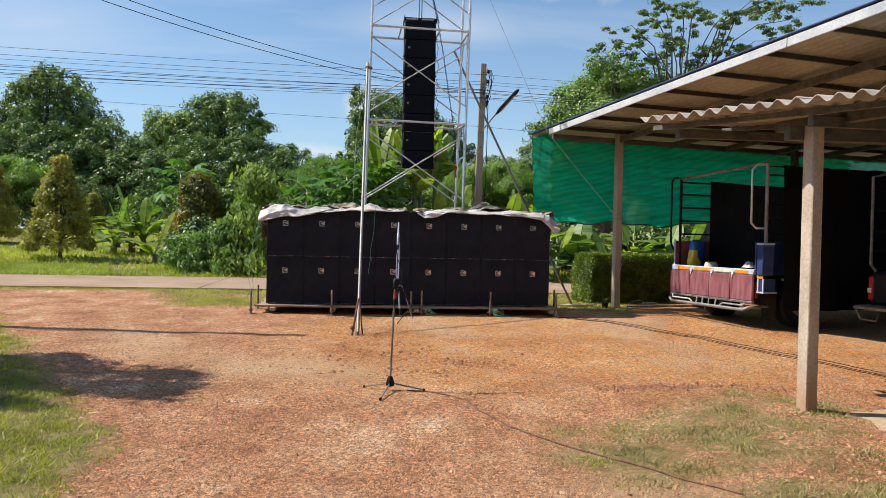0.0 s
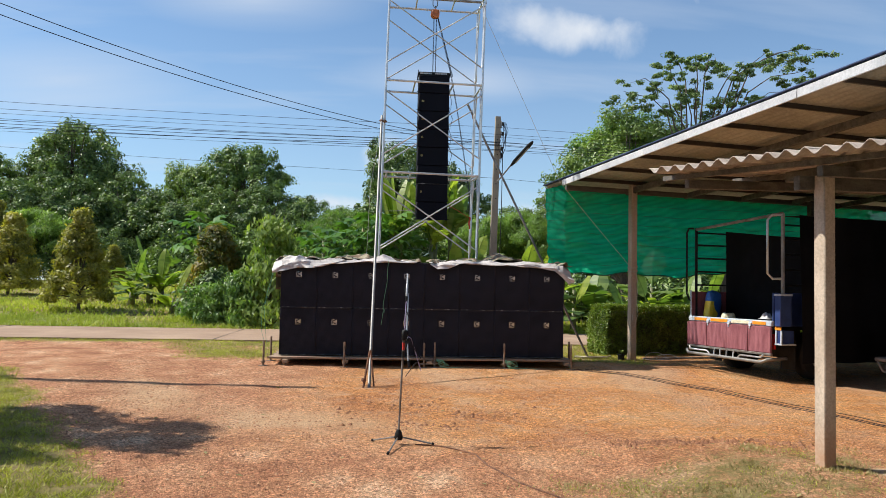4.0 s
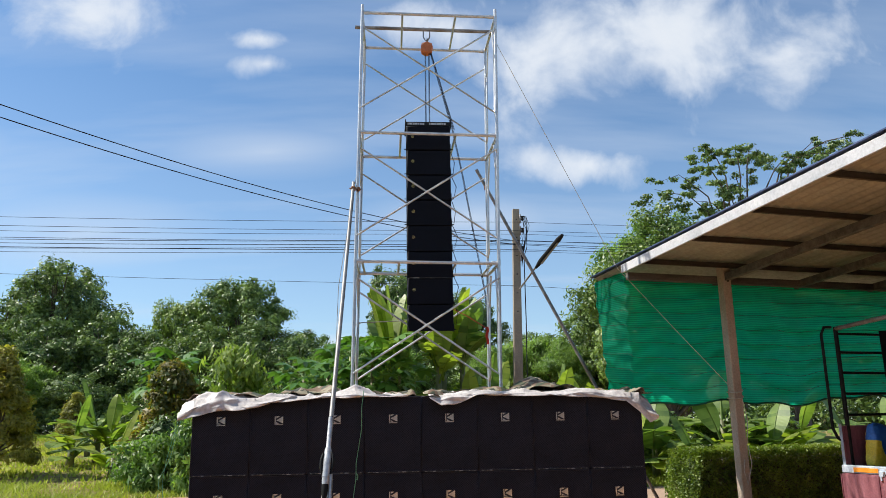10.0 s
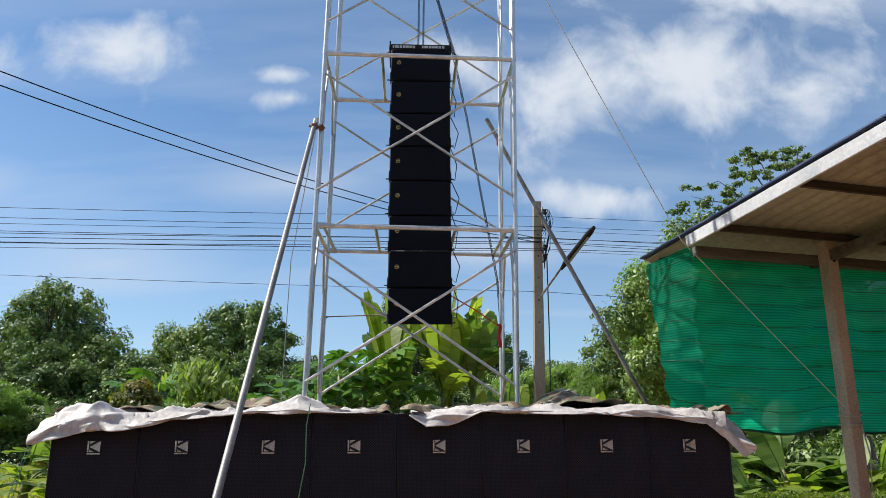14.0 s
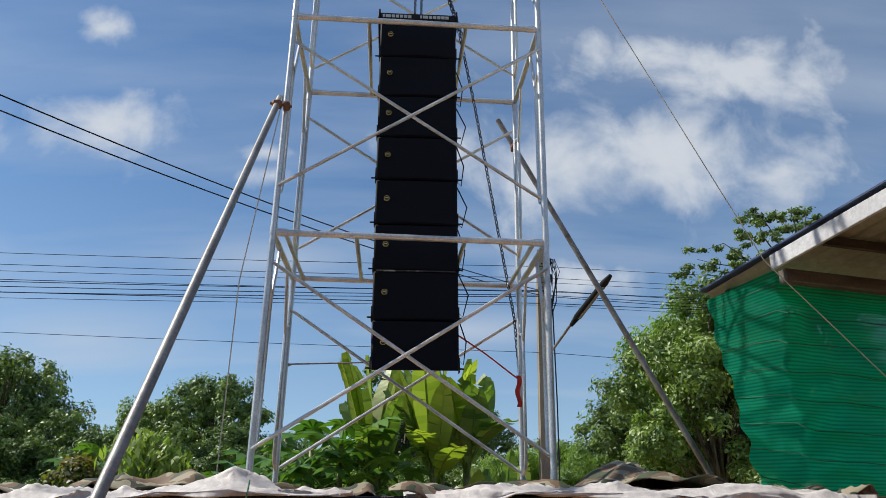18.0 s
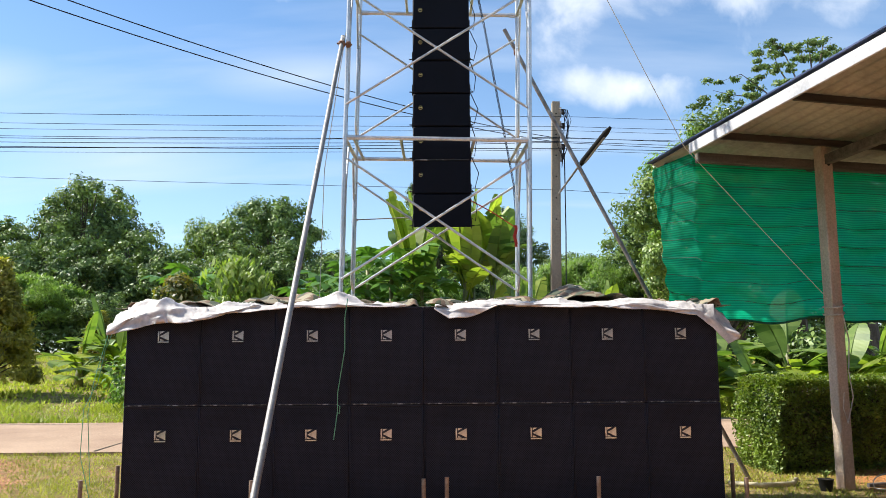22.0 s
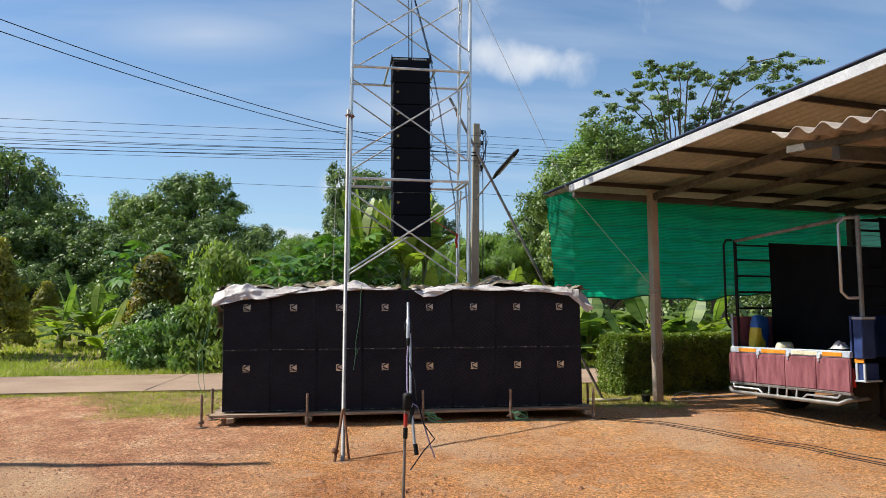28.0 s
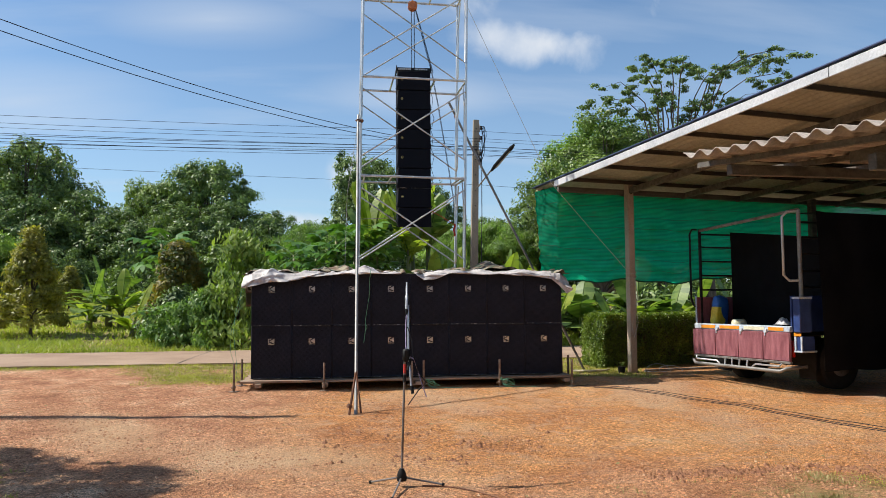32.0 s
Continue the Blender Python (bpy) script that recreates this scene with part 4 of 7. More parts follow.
ARR_Y, ARR_X = 1.13, 0.178
ftop = 5.46
part("load_chain", chain([(-0.02, 0, -0.37), Vector((ARR_X - 0.02, ARR_Y + 0.22, ftop + 0.03)) - hc]), M["chain"], ho)
part("load_chain", chain([(0.03, 0, -0.37), Vector((ARR_X + 0.03, ARR_Y + 0.22, ftop + 0.03)) - hc]), M["chain"], ho)
tail = on_tower(0.86, 1.14, 3.3)
part("hand_chain", chain([(0.05, 0, -0.35), Vector((0.52, ARR_Y + 0.25, 5.45)) - hc, Vector((0.66, 1.6, 4.9)) - hc, tail - hc, tail - hc - Vector((-0.03, 0, 0.55))], 0.04, 0.005), M["chain"], ho)
part("hand_chain", chain([(0.06, 0.02, -0.35), Vector((0.55, ARR_Y + 0.29, 5.45)) - hc], 0.03, 0.004), M["chain"], ho)

# line array: eight modules under a fly bar
arr = thing("line_array", Matrix.Translation((ARR_X, ARR_Y, 2.634)), "hanging black column of eight line array loudspeaker modules", "loudspeaker")
mh_, mw = 0.3445, 0.578
for k in range(8):
    z = k * mh_
    g = Geo().box(-mw / 2, mw / 2, 0.012, 0.44, z + 0.003, z + mh_ - 0.003, 0.01)
    if k == 0:
        # the lowest module tapers towards its back
        g.v = [(a, b_, c + 0.125 * b_ / 0.44 if c < 0.1 else c) for a, b_, c in g.v]
    mod = part("speaker_module", g, M["module"], arr)
    part("grille", Geo().sheet(6, 4, lambda u, v, z=z: (-mw / 2 + 0.012 + (mw - 0.024) * u, 0.004 + 0.01 * (2 * u - 1) ** 2, z + 0.012 + (mh_ - 0.024) * v)), M["module"], mod, smooth=True)
    part("badge", Geo().tube([(-0.21, 0.004, z + 0.19), (-0.21, -0.006, z + 0.19)], 0.020, 16), M["gold"], mod, "round gold badge")
    part("badge_centre", Geo().tube([(-0.21, -0.004, z + 0.19), (-0.21, -0.0085, z + 0.19)], 0.0155, 16), M["module"], mod, "black badge centre")
    part("badge_mark", Geo().box(-0.221, -0.199, -0.0105, -0.0085, z + 0.186, z + 0.194), M["gold"], mod, "small gold mark")
    for sx in (-1, 1):
        part("rigging_pin", Geo().tube([(sx * (mw / 2 - 0.01), 0.06, z + 0.03), (sx * (mw / 2 + 0.035), 0.06, z + 0.03)], 0.006, 6).box(min(sx * mw / 2, sx * (mw / 2 + 0.008)), max(sx * mw / 2, sx * (mw / 2 + 0.008)), 0.03, 0.1, z + 0.005, z + 0.1, 0.002), M["dark"], mod)
    if k < 7:
        c = Geo()
        xx = mw / 2 + 0.03
        c.tube([(mw / 2 - 0.02, 0.35, z + 0.2), (xx + 0.03, 0.34, z + 0.12), (xx + 0.05 + 0.02 * (k % 2), 0.33, z + 0.28), (xx, 0.35, z + 0.45), (mw / 2 - 0.02, 0.35, z + 0.5)], 0.005, 6)
        part("link_cable", c, M["wire"], mod)
part("module_seam", Geo().box(-mw / 2 + 0.02, mw / 2 - 0.02, 0.0, 0.012, 2 * mh_ - 0.005, 2 * mh_ + 0.003), M["scuff"], arr)
fb = part("fly_bar", Geo().box(-0.31, -0.29, 0.03, 0.42, 8 * mh_ + 0.005, 8 * mh_ + 0.065, 0.003).box(0.29, 0.31, 0.03, 0.42, 8 * mh_ + 0.005, 8 * mh_ + 0.065, 0.003).box(-0.29, 0.29, 0.03, 0.045, 8 * mh_ + 0.005, 8 * mh_ + 0.065, 0.003).box(-0.29, 0.29, 0.19, 0.25, 8 * mh_ + 0.02, 8 * mh_ + 0.06, 0.003), M["dark"], arr, "black steel fly bar")
for x0 in (-0.275, 0.015):
    for w_ in (0.02, 0.045, 0.03, 0.03, 0.03, 0.03, 0.03):
        part("lettering_bar", Geo().box(x0, x0 + w_ - 0.005, 0.025, 0.031, 8 * mh_ + 0.022, 8 * mh_ + 0.048), M["fascia"], fb)
        x0 += w_ + 0.002
for sx in (-1, 1):
    part("fly_pin", Geo().tube([(sx * 0.3, 0.04, 8 * mh_ - 0.02), (sx * 0.3, 0.04, 8 * mh_ + 0.1)], 0.008, 6), M["dark"], fb)

# ---- props of the tower ----
pa, pc = Vector((-0.90, -2.73, 0.0)), Vector((-0.80, 0.86, 4.42))
pr = thing("prop_pole", Matrix.Translation(pa), "long silver pipe propping the tower, foot on the ground", "pole")
part("pipe", Geo().tube([(0, 0, 0), (pc - pa) * 1.025], 0.0215, 14), M["greypipe"], pr)
part("clamp", Geo().box(-0.03, 0.035, -0.03, 0.03, -0.025, 0.03, 0.012, Matrix.Translation(pc - pa)).box(0.04, 0.09, -0.02, 0.045, -0.025, 0.025, 0.012, Matrix.Translation(pc - pa)).tube([pc - pa + Vector((-0.045, -0.015, 0)), pc - pa + Vector((0.10, 0.02, 0.0))], 0.009, 8), M["rust"], pr, "rusty pipe coupler")
st = thing("ground_stake", Matrix.Translation((-0.985, -2.76, 0)), "rusty steel stake clamped to the prop pole foot", "stake", "stakes at the prop foot")
part("rod", Geo().tube([(0, 0, -0.03), (0.085, 0.12, 0.5)], 0.0145, 8), M["rust"], st)
part("coupler", Geo().tube([(0.0, 0.03, 0.09), (0.02, 0.04, 0.125)], 0.034, 10), M["rust"], st)
st2 = thing("ground_stake", Matrix.Translation((-0.83, -2.66, 0)), "short rusty stake behind the prop pole foot", "stake", "stakes at the prop foot")
part("rod", Geo().tube([(0, 0.02, -0.03), (-0.06, 0.14, 0.50)], 0.011, 8), M["rust"], st2)
ra, rb = Vector((3.42, 1.95, 0.05)), Vector((0.93, 2.16, 5.12))
pr2 = thing("prop_pole", Matrix.Translation(ra), "weathered dark pipe propping the tower from behind", "pole")
part("pipe", Geo().tube([(0, 0, 0), rb - ra], 0.0225, 12), M["galvd"], pr2)
q = ra + (rb - ra) * 0.945
part("clamp", Geo().box(-0.032, 0.032, -0.04, 0.04, -0.03, 0.03, 0.012, Matrix.Translation(q - ra)), M["rust"], pr2, "rusty pipe coupler")

# ---- microphone stand ----
ms = thing("microphone_stand", pose(-0.606, -6.19, 0.0), "tripod boom stand with a grey measuring microphone", "microphone stand")
MZ = land(-0.606, -6.105)
part("upright", Geo().tube([(0, 0.085, MZ + 0.10), (0.03, 0.10, 0.92)], 0.0095, 10), M["galvd"], ms, "steel tube")
part("collar", Geo().tube([(0.025, 0.0965, 0.72), (0.027, 0.0975, 0.78)], 0.014, 10), M["dark"], ms, "black locking collar")
part("hub", Geo().tube([(0, 0.085, MZ + q) for q in (0.045, 0.07, 0.115, 0.14)], [0.036, 0.042, 0.03, 0.016], 12), M["dark"], ms, "black plastic hub")
for fx, fy in ((-0.245, 0.225), (0.33, 0.055), (-0.105, -0.31)):
    e_ = Vector((fx, fy, land(-0.606 + fx, -6.19 + fy) + 0.014))
    h_ = Vector((0, 0.085, MZ + 0.075))
    lg = part("leg", Geo().tube([h_.lerp(e_, 0.06), h_.lerp(e_, 0.97)], 0.0075, 8), M["galvd"], ms)
    part("rubber_foot", Geo().tube([h_.lerp(e_, 0.94), e_], 0.013, 8), M["dark"], lg)
part("clutch", Geo().box(0.012, 0.065, 0.06, 0.12, 0.88, 0.98, 0.012).tube([(0.05, 0.06, 0.82), (0.07, 0.07, 0.90)], 0.012, 8), M["dark"], ms, "black swivel clutch")
part("boom", Geo().tube([(0.075, 0.02, 0.66), (0.056, 0.085, 0.95), (0.066, 0.20, 1.24), (0.067, 0.226, 1.32)], 0.0085, 10), M["galv"], ms)
part("counterweight", Geo().tube([(0.082, 0.01, 0.64), (0.075, 0.02, 0.70)], 0.013, 10), M["dark"], ms)
M["micgrey"] = plain("satin_grey_microphone_metal", (0.46, 0.48, 0.50), (0.62, 0.64, 0.66), 30, 0.38, 0.35, relief=0.02)
M["lilac"] = plain("lilac_cable_sheath", (0.30, 0.25, 0.42), (0.42, 0.36, 0.55), 20, 0.5)
mic = part("microphone", Geo().tube([(0.0525, 0.198, 1.29), (0.053, 0.20, 1.30), (0.0555, 0.222, 1.36), (0.0575, 0.24, 1.395), (0.058, 0.246, 1.41), (0.0612, 0.287, 1.505)], [0.0105, 0.0118, 0.0125, 0.0118, 0.0082, 0.0076], 16), M["micgrey"], ms, "slim satin grey measuring microphone")
part("capsule_cap", Geo().tube([(0.0611, 0.286, 1.502), (0.0613, 0.288, 1.508)], 0.0066, 12), M["dark"], mic, "dark capsule opening")
part("ring", Geo().tube([(0.0533, 0.204, 1.312), (0.0535, 0.206, 1.317)], 0.0128, 16), M["galv"], mic, "thin bright ring")
part("plug", Geo().tube([(0.0505, 0.186, 1.245), (0.051, 0.189, 1.258), (0.052, 0.195, 1.28), (0.0525, 0.198, 1.29)], [0.006, 0.010, 0.0115, 0.0112], 12), M["dark"], mic, "black cable plug")
part("microphone_cable", Geo().tube([(0.0505, 0.186, 1.247), (0.044, 0.172, 1.18), (0.040, 0.145, 1.10), (0.038, 0.11, 1.0), (0.045, 0.09, 0.93), (0.10, 0.08, 0.90), (0.12, 0.085, 0.84), (0.17, 0.10, 0.68), (0.20, 0.12, 0.60)], 0.0042, 6), M["lilac"], mic, "lilac cable")
for s_ in (-1, 1):
    part("microphone_clip", Geo().tube([(0.0545 + s_ * 0.0135, 0.207, 1.322), (0.0555 + s_ * 0.0195, 0.214, 1.345), (0.0565 + s_ * 0.0195, 0.222, 1.368), (0.057 + s_ * 0.015, 0.23, 1.388)], [0.0035, 0.005, 0.005, 0.003], 8), M["dark"], ms, "black spring clip wing")
part("red_tape", Geo().tube([(0.0275, 0.098, 0.79), (0.0285, 0.0985, 0.86)], 0.012, 10), M["redrag"], ms, "red tape wound round the tube")
part("cable", Geo().tube([(0.055, 0.15, 1.15), (0.085, 0.12, 1.05), (0.09, 0.08, 0.95), (0.13, 0.06, 0.8), (0.19, 0.05, 0.72), (0.13, 0.05, 0.66), (0.05, 0.05, 0.55)], 0.004, 6), M["wire"], ms)

# ---- cables on the ground ----
def lying(name, pts, r, material, label):
    fine_ = []
    for (a, b_), (c, d_) in zip(pts, pts[1:]):
        for i in range(12):
            t_ = i / 12
            x, y = a + (c - a) * t_, b_ + (d_ - b_) * t_
            x, y = x + 0.04 * nz(x, y, 1.7, 2), y + 0.04 * nz(x, y, 1.9, 7)
            fine_.append((x, y, land(x, y) + r))
    return solid(name, Geo().tube(fine_, r, 6), material, label, "cable")


lying("ground_cable", [(-0.45, -6.15), (-0.24, -6.2), (-0.05, -6.34), (0.07, -6.53), (0.11, -6.9), (0.28, -7.38), (0.60, -7.89), (1.03, -8.5), (1.4, -9.1)], 0.007, M["rust"], "thin brown cable snaking over the soil from the microphone stand")
for o in (0.0, 0.09, 0.24):
    lying("ground_cable", [(2.5 + o, -0.25), (3.2 + 0.5 * o, -0.85 + o), (3.85 + 0.9 * o, -2.6 + 0.4 * o), (4.3 + 0.9 * o, -4.2 + 0.4 * o), (4.9 + 0.9 * o, -6.2 + 0.4 * o)], 0.0045, M["wire"], "black cable lying across the red soil to the shed")

# ---- utility poles, street lamp, wires ----
def utility_pole(x, y, z0, h, b0, b1, lean, label):
    ob = thing("utility_pole", pose(x, y, z0, 0, lean, 0), label, "utility pole")
    g = Geo()
    g.add([(sx * b_ / 2, sy * b_ / 2, z) for z, b_ in ((-0.3, b0), (h, b1)) for sx, sy in ((-1, -1), (1, -1), (1, 1), (-1, 1))],
          [(0, 1, 5, 4), (1, 2, 6, 5), (2, 3, 7, 6), (3, 0, 4, 7), (4, 5, 6, 7)])
    part("shaft", g, M["polec"], ob)
    for i in range(6):
        z = h - 0.25 - i * 0.42
        bb = b0 + (b1 - b0) * z / h
        part("bolt_hole", Geo().tube([(0, -bb / 2 - 0.003, z), (0, -bb / 2 + 0.02, z)], 0.016, 8), M["dark"], ob)
    return ob


up = utility_pole(2.40, 8.4, land(2.4, 8.4), 6.13, 0.22, 0.145, 1.3, "square grey concrete power pole on the roadside")
for k, z in enumerate((5.9, 5.62, 5.2, 5.02)):
    ins = part("insulator_rack", Geo().box(0.07, 0.10, -0.11, -0.085, z - 0.11, z + 0.1, 0.004), M["galvd"], up)
    part("insulator", Geo().tube([(0.13, -0.12, z - 0.05), (0.13, -0.12, z - 0.02), (0.13, -0.12, z + 0.02), (0.13, -0.12, z + 0.05)], [0.025, 0.04, 0.028, 0.04], 10), M["dark"], ins)
cg = Geo()
for i in range(9):
    a = rng.uniform(-0.1, 0.3, 6)
    cg.tube([(0.12 + a[0] * 0.3, -0.13, 5.95), (0.15 + a[1] * 0.5, -0.2, 5.6 + a[2] * 0.4), (0.05 + a[3] * 0.6, -0.17, 5.2 + a[4] * 0.3), (0.1, -0.14, 4.95 - a[5] * 0.6)], 0.0055, 5)
part("cable_tangle", cg, M["wire"], up)
part("drop_cable", Geo().tube([(0.15, -0.14, 5.0), (0.17, -0.16, 3.5), (0.17, -0.15, 1.2), (0.16, -0.14, 0.1)], 0.011, 6), M["wire"], up)
lamp = thing("street_lamp", Matrix.Translation((2.53, 8.25, 4.30 + 0.1)), "slim dark street lamp on a slanted arm", "street lamp")
part("arm", Geo().tube([(0, 0, 0), (0.30, -0.7, 0.42)], 0.02, 8), M["galvd"], lamp)
part("housing", Geo().tube([(0.27, -0.63, 0.36), (0.34, -0.78, 0.46), (0.62, -1.44, 0.80), (0.67, -1.56, 0.86)], [0.03, 0.055, 0.055, 0.03], 10), M["dark"], lamp)
part("tube_cover", Geo().tube([(0.36, -0.80, 0.43), (0.60, -1.40, 0.745)], 0.03, 8), M["greypipe"], lamp)

up2 = utility_pole(-7.68, -1.7, -0.02, 6.7, 0.19, 0.14, 2.6, "leaning grey concrete pole with dry vines, by the bushes")
vg = Geo()
for i in range(6):
    s_ = rng.uniform(0, 1, 5)
    ztop = 4.2 + 0.5 * s_[0]
    vg.tube([(0.05, -0.13, ztop), (0.15 + 0.35 * s_[1], -0.2 + 0.2 * s_[2], ztop - 0.1), (0.25 + 0.4 * s_[1], -0.2 + 0.3 * s_[3], 3.2 - 0.6 * s_[4]), (0.3 * s_[1] + 0.1, -0.15, 1.6 + s_[2])], 0.006 + 0.006 * s_[3], 5)
for i in range(26):
    s_ = rng.normal(0, 1, 6)
    vg.tube([(-0.1, -0.1, 4.0 + 0.2 * s_[0]), (-0.3 + 0.1 * s_[1], -0.15 + 0.1 * s_[2], 3.9 + 0.25 * s_[3]), (-0.35 + 0.15 * s_[4], -0.1, 3.4 + 0.3 * s_[5])], 0.004, 4)
part("dry_vines", vg, M["dry"], up2, "tangled dry vine stems")


def wire(a, b_, sag, r, label="black overhead cable strung between poles"):
    a, b_ = Vector(a), Vector(b_)
    pts = [a + (b_ - a) * (i / 28) - Vector((0, 0, sag * 4 * (i / 28) * (1 - i / 28))) for i in range(29)]
    return solid("overhead_wire", Geo().tube(pts, r * 0.72, 5), M["wire"], label, "cable", "overhead wires")


P0 = Vector((2.55, 8.25, 0))
for z, up_, sag, r in ((5.94, 1.75, 0.36, 0.007), (5.74, 1.7, 0.34, 0.007), (5.66, 1.62, 0.36, 0.006), (5.52, 1.62, 0.42, 0.009), (5.50, 1.5, 0.30, 0.008), (5.44, 1.55, 0.40, 0.009), (5.42, 1.5, 0.50, 0.009), (5.30, 1.45, 0.30, 0.010), (5.27, 1.45, 0.40, 0.006)):
    wire((P0.x, P0.y, z), (-38, 9.4, z + up_), sag, r)
    wire((P0.x, P0.y, z), (34, 8.8, z + 0.8), sag * 1.3, r * 0.8)
wire((P0.x, P0.y + 0.1, 4.50), (-38, 9.6, 6.75), 0.3, 0.006, "single thin cable below the bundle")
wire((P0.x, P0.y + 0.1, 4.50), (34, 9.0, 4.2), 0.4, 0.006, "single thin cable below the bundle")
for za_, zb_ in ((5.50, 5.66), (5.42, 5.48)):
    wire((P0.x, P0.y, za_), (-7.12, -1.65, zb_), 0.40, 0.010, "black service cable running to the leaning pole")
solid("guy_rope", Geo().tube([on_tower(0.92, 0, 6.5), (2.60, 1.06, 3.42), (3.3, 1.03, 2.6), (4.02, 1.05, 1.80)], 0.0038, 6), M["rope"], "thin pale guy rope from the tower to the shed post", "rope")
solid("guy_rope", Geo().tube([on_tower(-0.92, 0.02, 4.6), (-0.98, 1.05, 3.2), (-1.02, 1.1, 1.85)], 0.004, 5), M["rope"], "thin pale rope hanging beside the tower leg", "rope")
solid("green_rope", Geo().tube([(-0.62, -0.075, 1.86), (-0.64, -0.09, 1.70), (-0.645, -0.025, 1.45), (-0.70, -0.022, 1.1), (-0.70, -0.025, 0.95), (-0.72, -0.02, 0.8), (-0.73, -0.022, 0.72)], 0.0042, 6).tube([(-0.70, -0.025, 1.0), (-0.68, -0.03, 0.985), (-0.685, -0.03, 0.93), (-0.70, -0.025, 0.94)], 0.004, 6), M["grope"], "green cord hanging down the speaker front", "rope")
for o in (0.0, 0.035):
    solid("green_rope", Geo().tube([(-2.56 + o, -0.05, 1.62), (-2.60 + 0.4 * o, -0.06, 1.45), (-2.66 + o, -0.07, 1.2), (-2.69 - o, -0.08, 0.95 + o), (-2.66 - 2 * o, -0.09, 0.62), (-2.63, -0.12, 0.40 - 3 * o)], 0.003, 6), M["grope"], "green cord hanging from the tarpaulin corner", "rope")
for x, sgn in ((0.22, 1), (1.38, 1)):
    g = Geo()
    zg = land(x, -0.28)
    g.tube([(x + 0.022 * math.cos(q), -0.26 + 0.022 * math.sin(q), zg + 0.10 + 0.003 * q) for q in np.linspace(0, 14, 32)], 0.004, 5)
    for i in range(3):
        r1, r2 = rng.uniform(0.05, 0.10), rng.uniform(0.04, 0.07)
        g.tube([(x + 0.02 + r1 - r1 * math.cos(q), -0.285 - 0.012 * i - 0.03 * math.sin(q * 0.5), zg + 0.075 + r2 * math.sin(q + 0.6 * i) * (1 if math.sin(q) > 0 else 0.9)) for q in np.linspace(0.2, 5.9, 22)], 0.0038, 5)
    for i in range(3):
        ln, wv = rng.uniform(0.2, 0.55), rng.uniform(-0.05, 0.05)
        g.tube([(x + 0.02, -0.28, zg + 0.06), (x + 0.25 * ln, -0.30 + wv, zg + 0.008), (x + 0.6 * ln, -0.30 - wv, zg + 0.006), (x + ln, -0.31 + wv, zg + 0.006)], 0.0036, 5)
    solid("green_rope", g, M["grope"], "loops of green cord tied at a platform jack", "rope")
solid("red_ribbon", Geo().tube([(0.46, 1.45, 2.98), (0.72, 1.75, 2.9), tuple(on_tower(0.88, TD, 2.80))], 0.006, 6).sheet(2, 8, lambda u, v: tuple(on_tower(0.86 + 0.035 * u + 0.01 * math.sin(v * 9), TD - 0.03, 2.82 - 0.24 * v))), M["redrag"], "red cloth ribbon tied to the tower leg", "ribbon")
solid("ground_hose", Geo().tube([(3.05, 1.55, land(3.05, 1.55) + 0.03), (3.3, 1.35, land(3.3, 1.35) + 0.03), (3.65, 1.45, land(3.6, 1.45) + 0.03), (3.8, 1.7, land(3.8, 1.7) + 0.03)], 0.024, 8), M["hose"], "yellowed thick hose end lying by the hedge", "hose", smooth=True)

pot = thing("plant_pot", pose(3.86, 1.2, land(3.86, 1.2)) @ Matrix.Scale(0.75, 4), "small black plastic plant pot with a seedling beside the post", "plant pot")
part("pot", Geo().tube([(0, 0, 0), (0, 0, 0.14), (0, 0, 0.15)], [0.07, 0.095, 0.10], 14), M["dark"], pot)
part("soil", Geo().tube([(0, 0, 0.13), (0, 0, 0.152)], 0.088, 14), M["bark"], pot)
for i in range(7):
    a = i * 0.9
    part("leaf", Geo().add([(0, 0, 0.15), (0.05 * math.cos(a) - 0.02 * math.sin(a), 0.05 * math.sin(a) + 0.02 * math.cos(a), 0.24), (0.11 * math.cos(a), 0.11 * math.sin(a), 0.26), (0.05 * math.cos(a) + 0.02 * math.sin(a), 0.05 * math.sin(a) - 0.02 * math.cos(a), 0.24)], [(0, 1, 2, 3)]), M["leafB"], pot)
for k, (x, y) in enumerate(((4.55, 1.2), (4.8, 1.25))):
    solid("cable_loop", Geo().tube([(x + 0.22 * math.cos(q), y + 0.08 * math.sin(q) + 0.02 * math.sin(3 * q), land(x, y) + 0.03 + 0.13 * max(0, math.sin(q)) * (1 - 0.3 * k)) for q in np.linspace(0, 6.0, 24)], 0.006, 6), M["rope"], "pale loop of stiff cable by the hedge foot", "cable")
solid("lying_pipe", Geo().tube([(4.35, 1.35, land(4.3, 1.3) + 0.03), (5.6, 1.62, land(5.6, 1.6) + 0.03), (7.2, 1.95, land(7.2, 1.9) + 0.03)], 0.022, 8), M["galvd"], "rusty grey pipe lying along the hedge foot", "pipe")

# ---- shed: posts, beam, roof, net ----
MB = pose(2.69, 1.15, 0, 0, 0, 13.7)


def roof_z(v):
    return 3.47 + 0.0575 * v


shed = thing("shed", MB, "open shed with a corrugated roof on concrete posts", "shed", kind="structure")
V0, V1, U1 = -0.75, 13.0, 13.5


def post(u, v, h, label=""):
    x, y = u, -v
    z0 = land(*(MB @ Vector((x, y, 0))).xy) - 0.06
    p = part("post", Geo().box(x - 0.064, x + 0.064, y - 0.064, y + 0.064, z0, h, 0.01), M["conc"], shed, label)
    return p


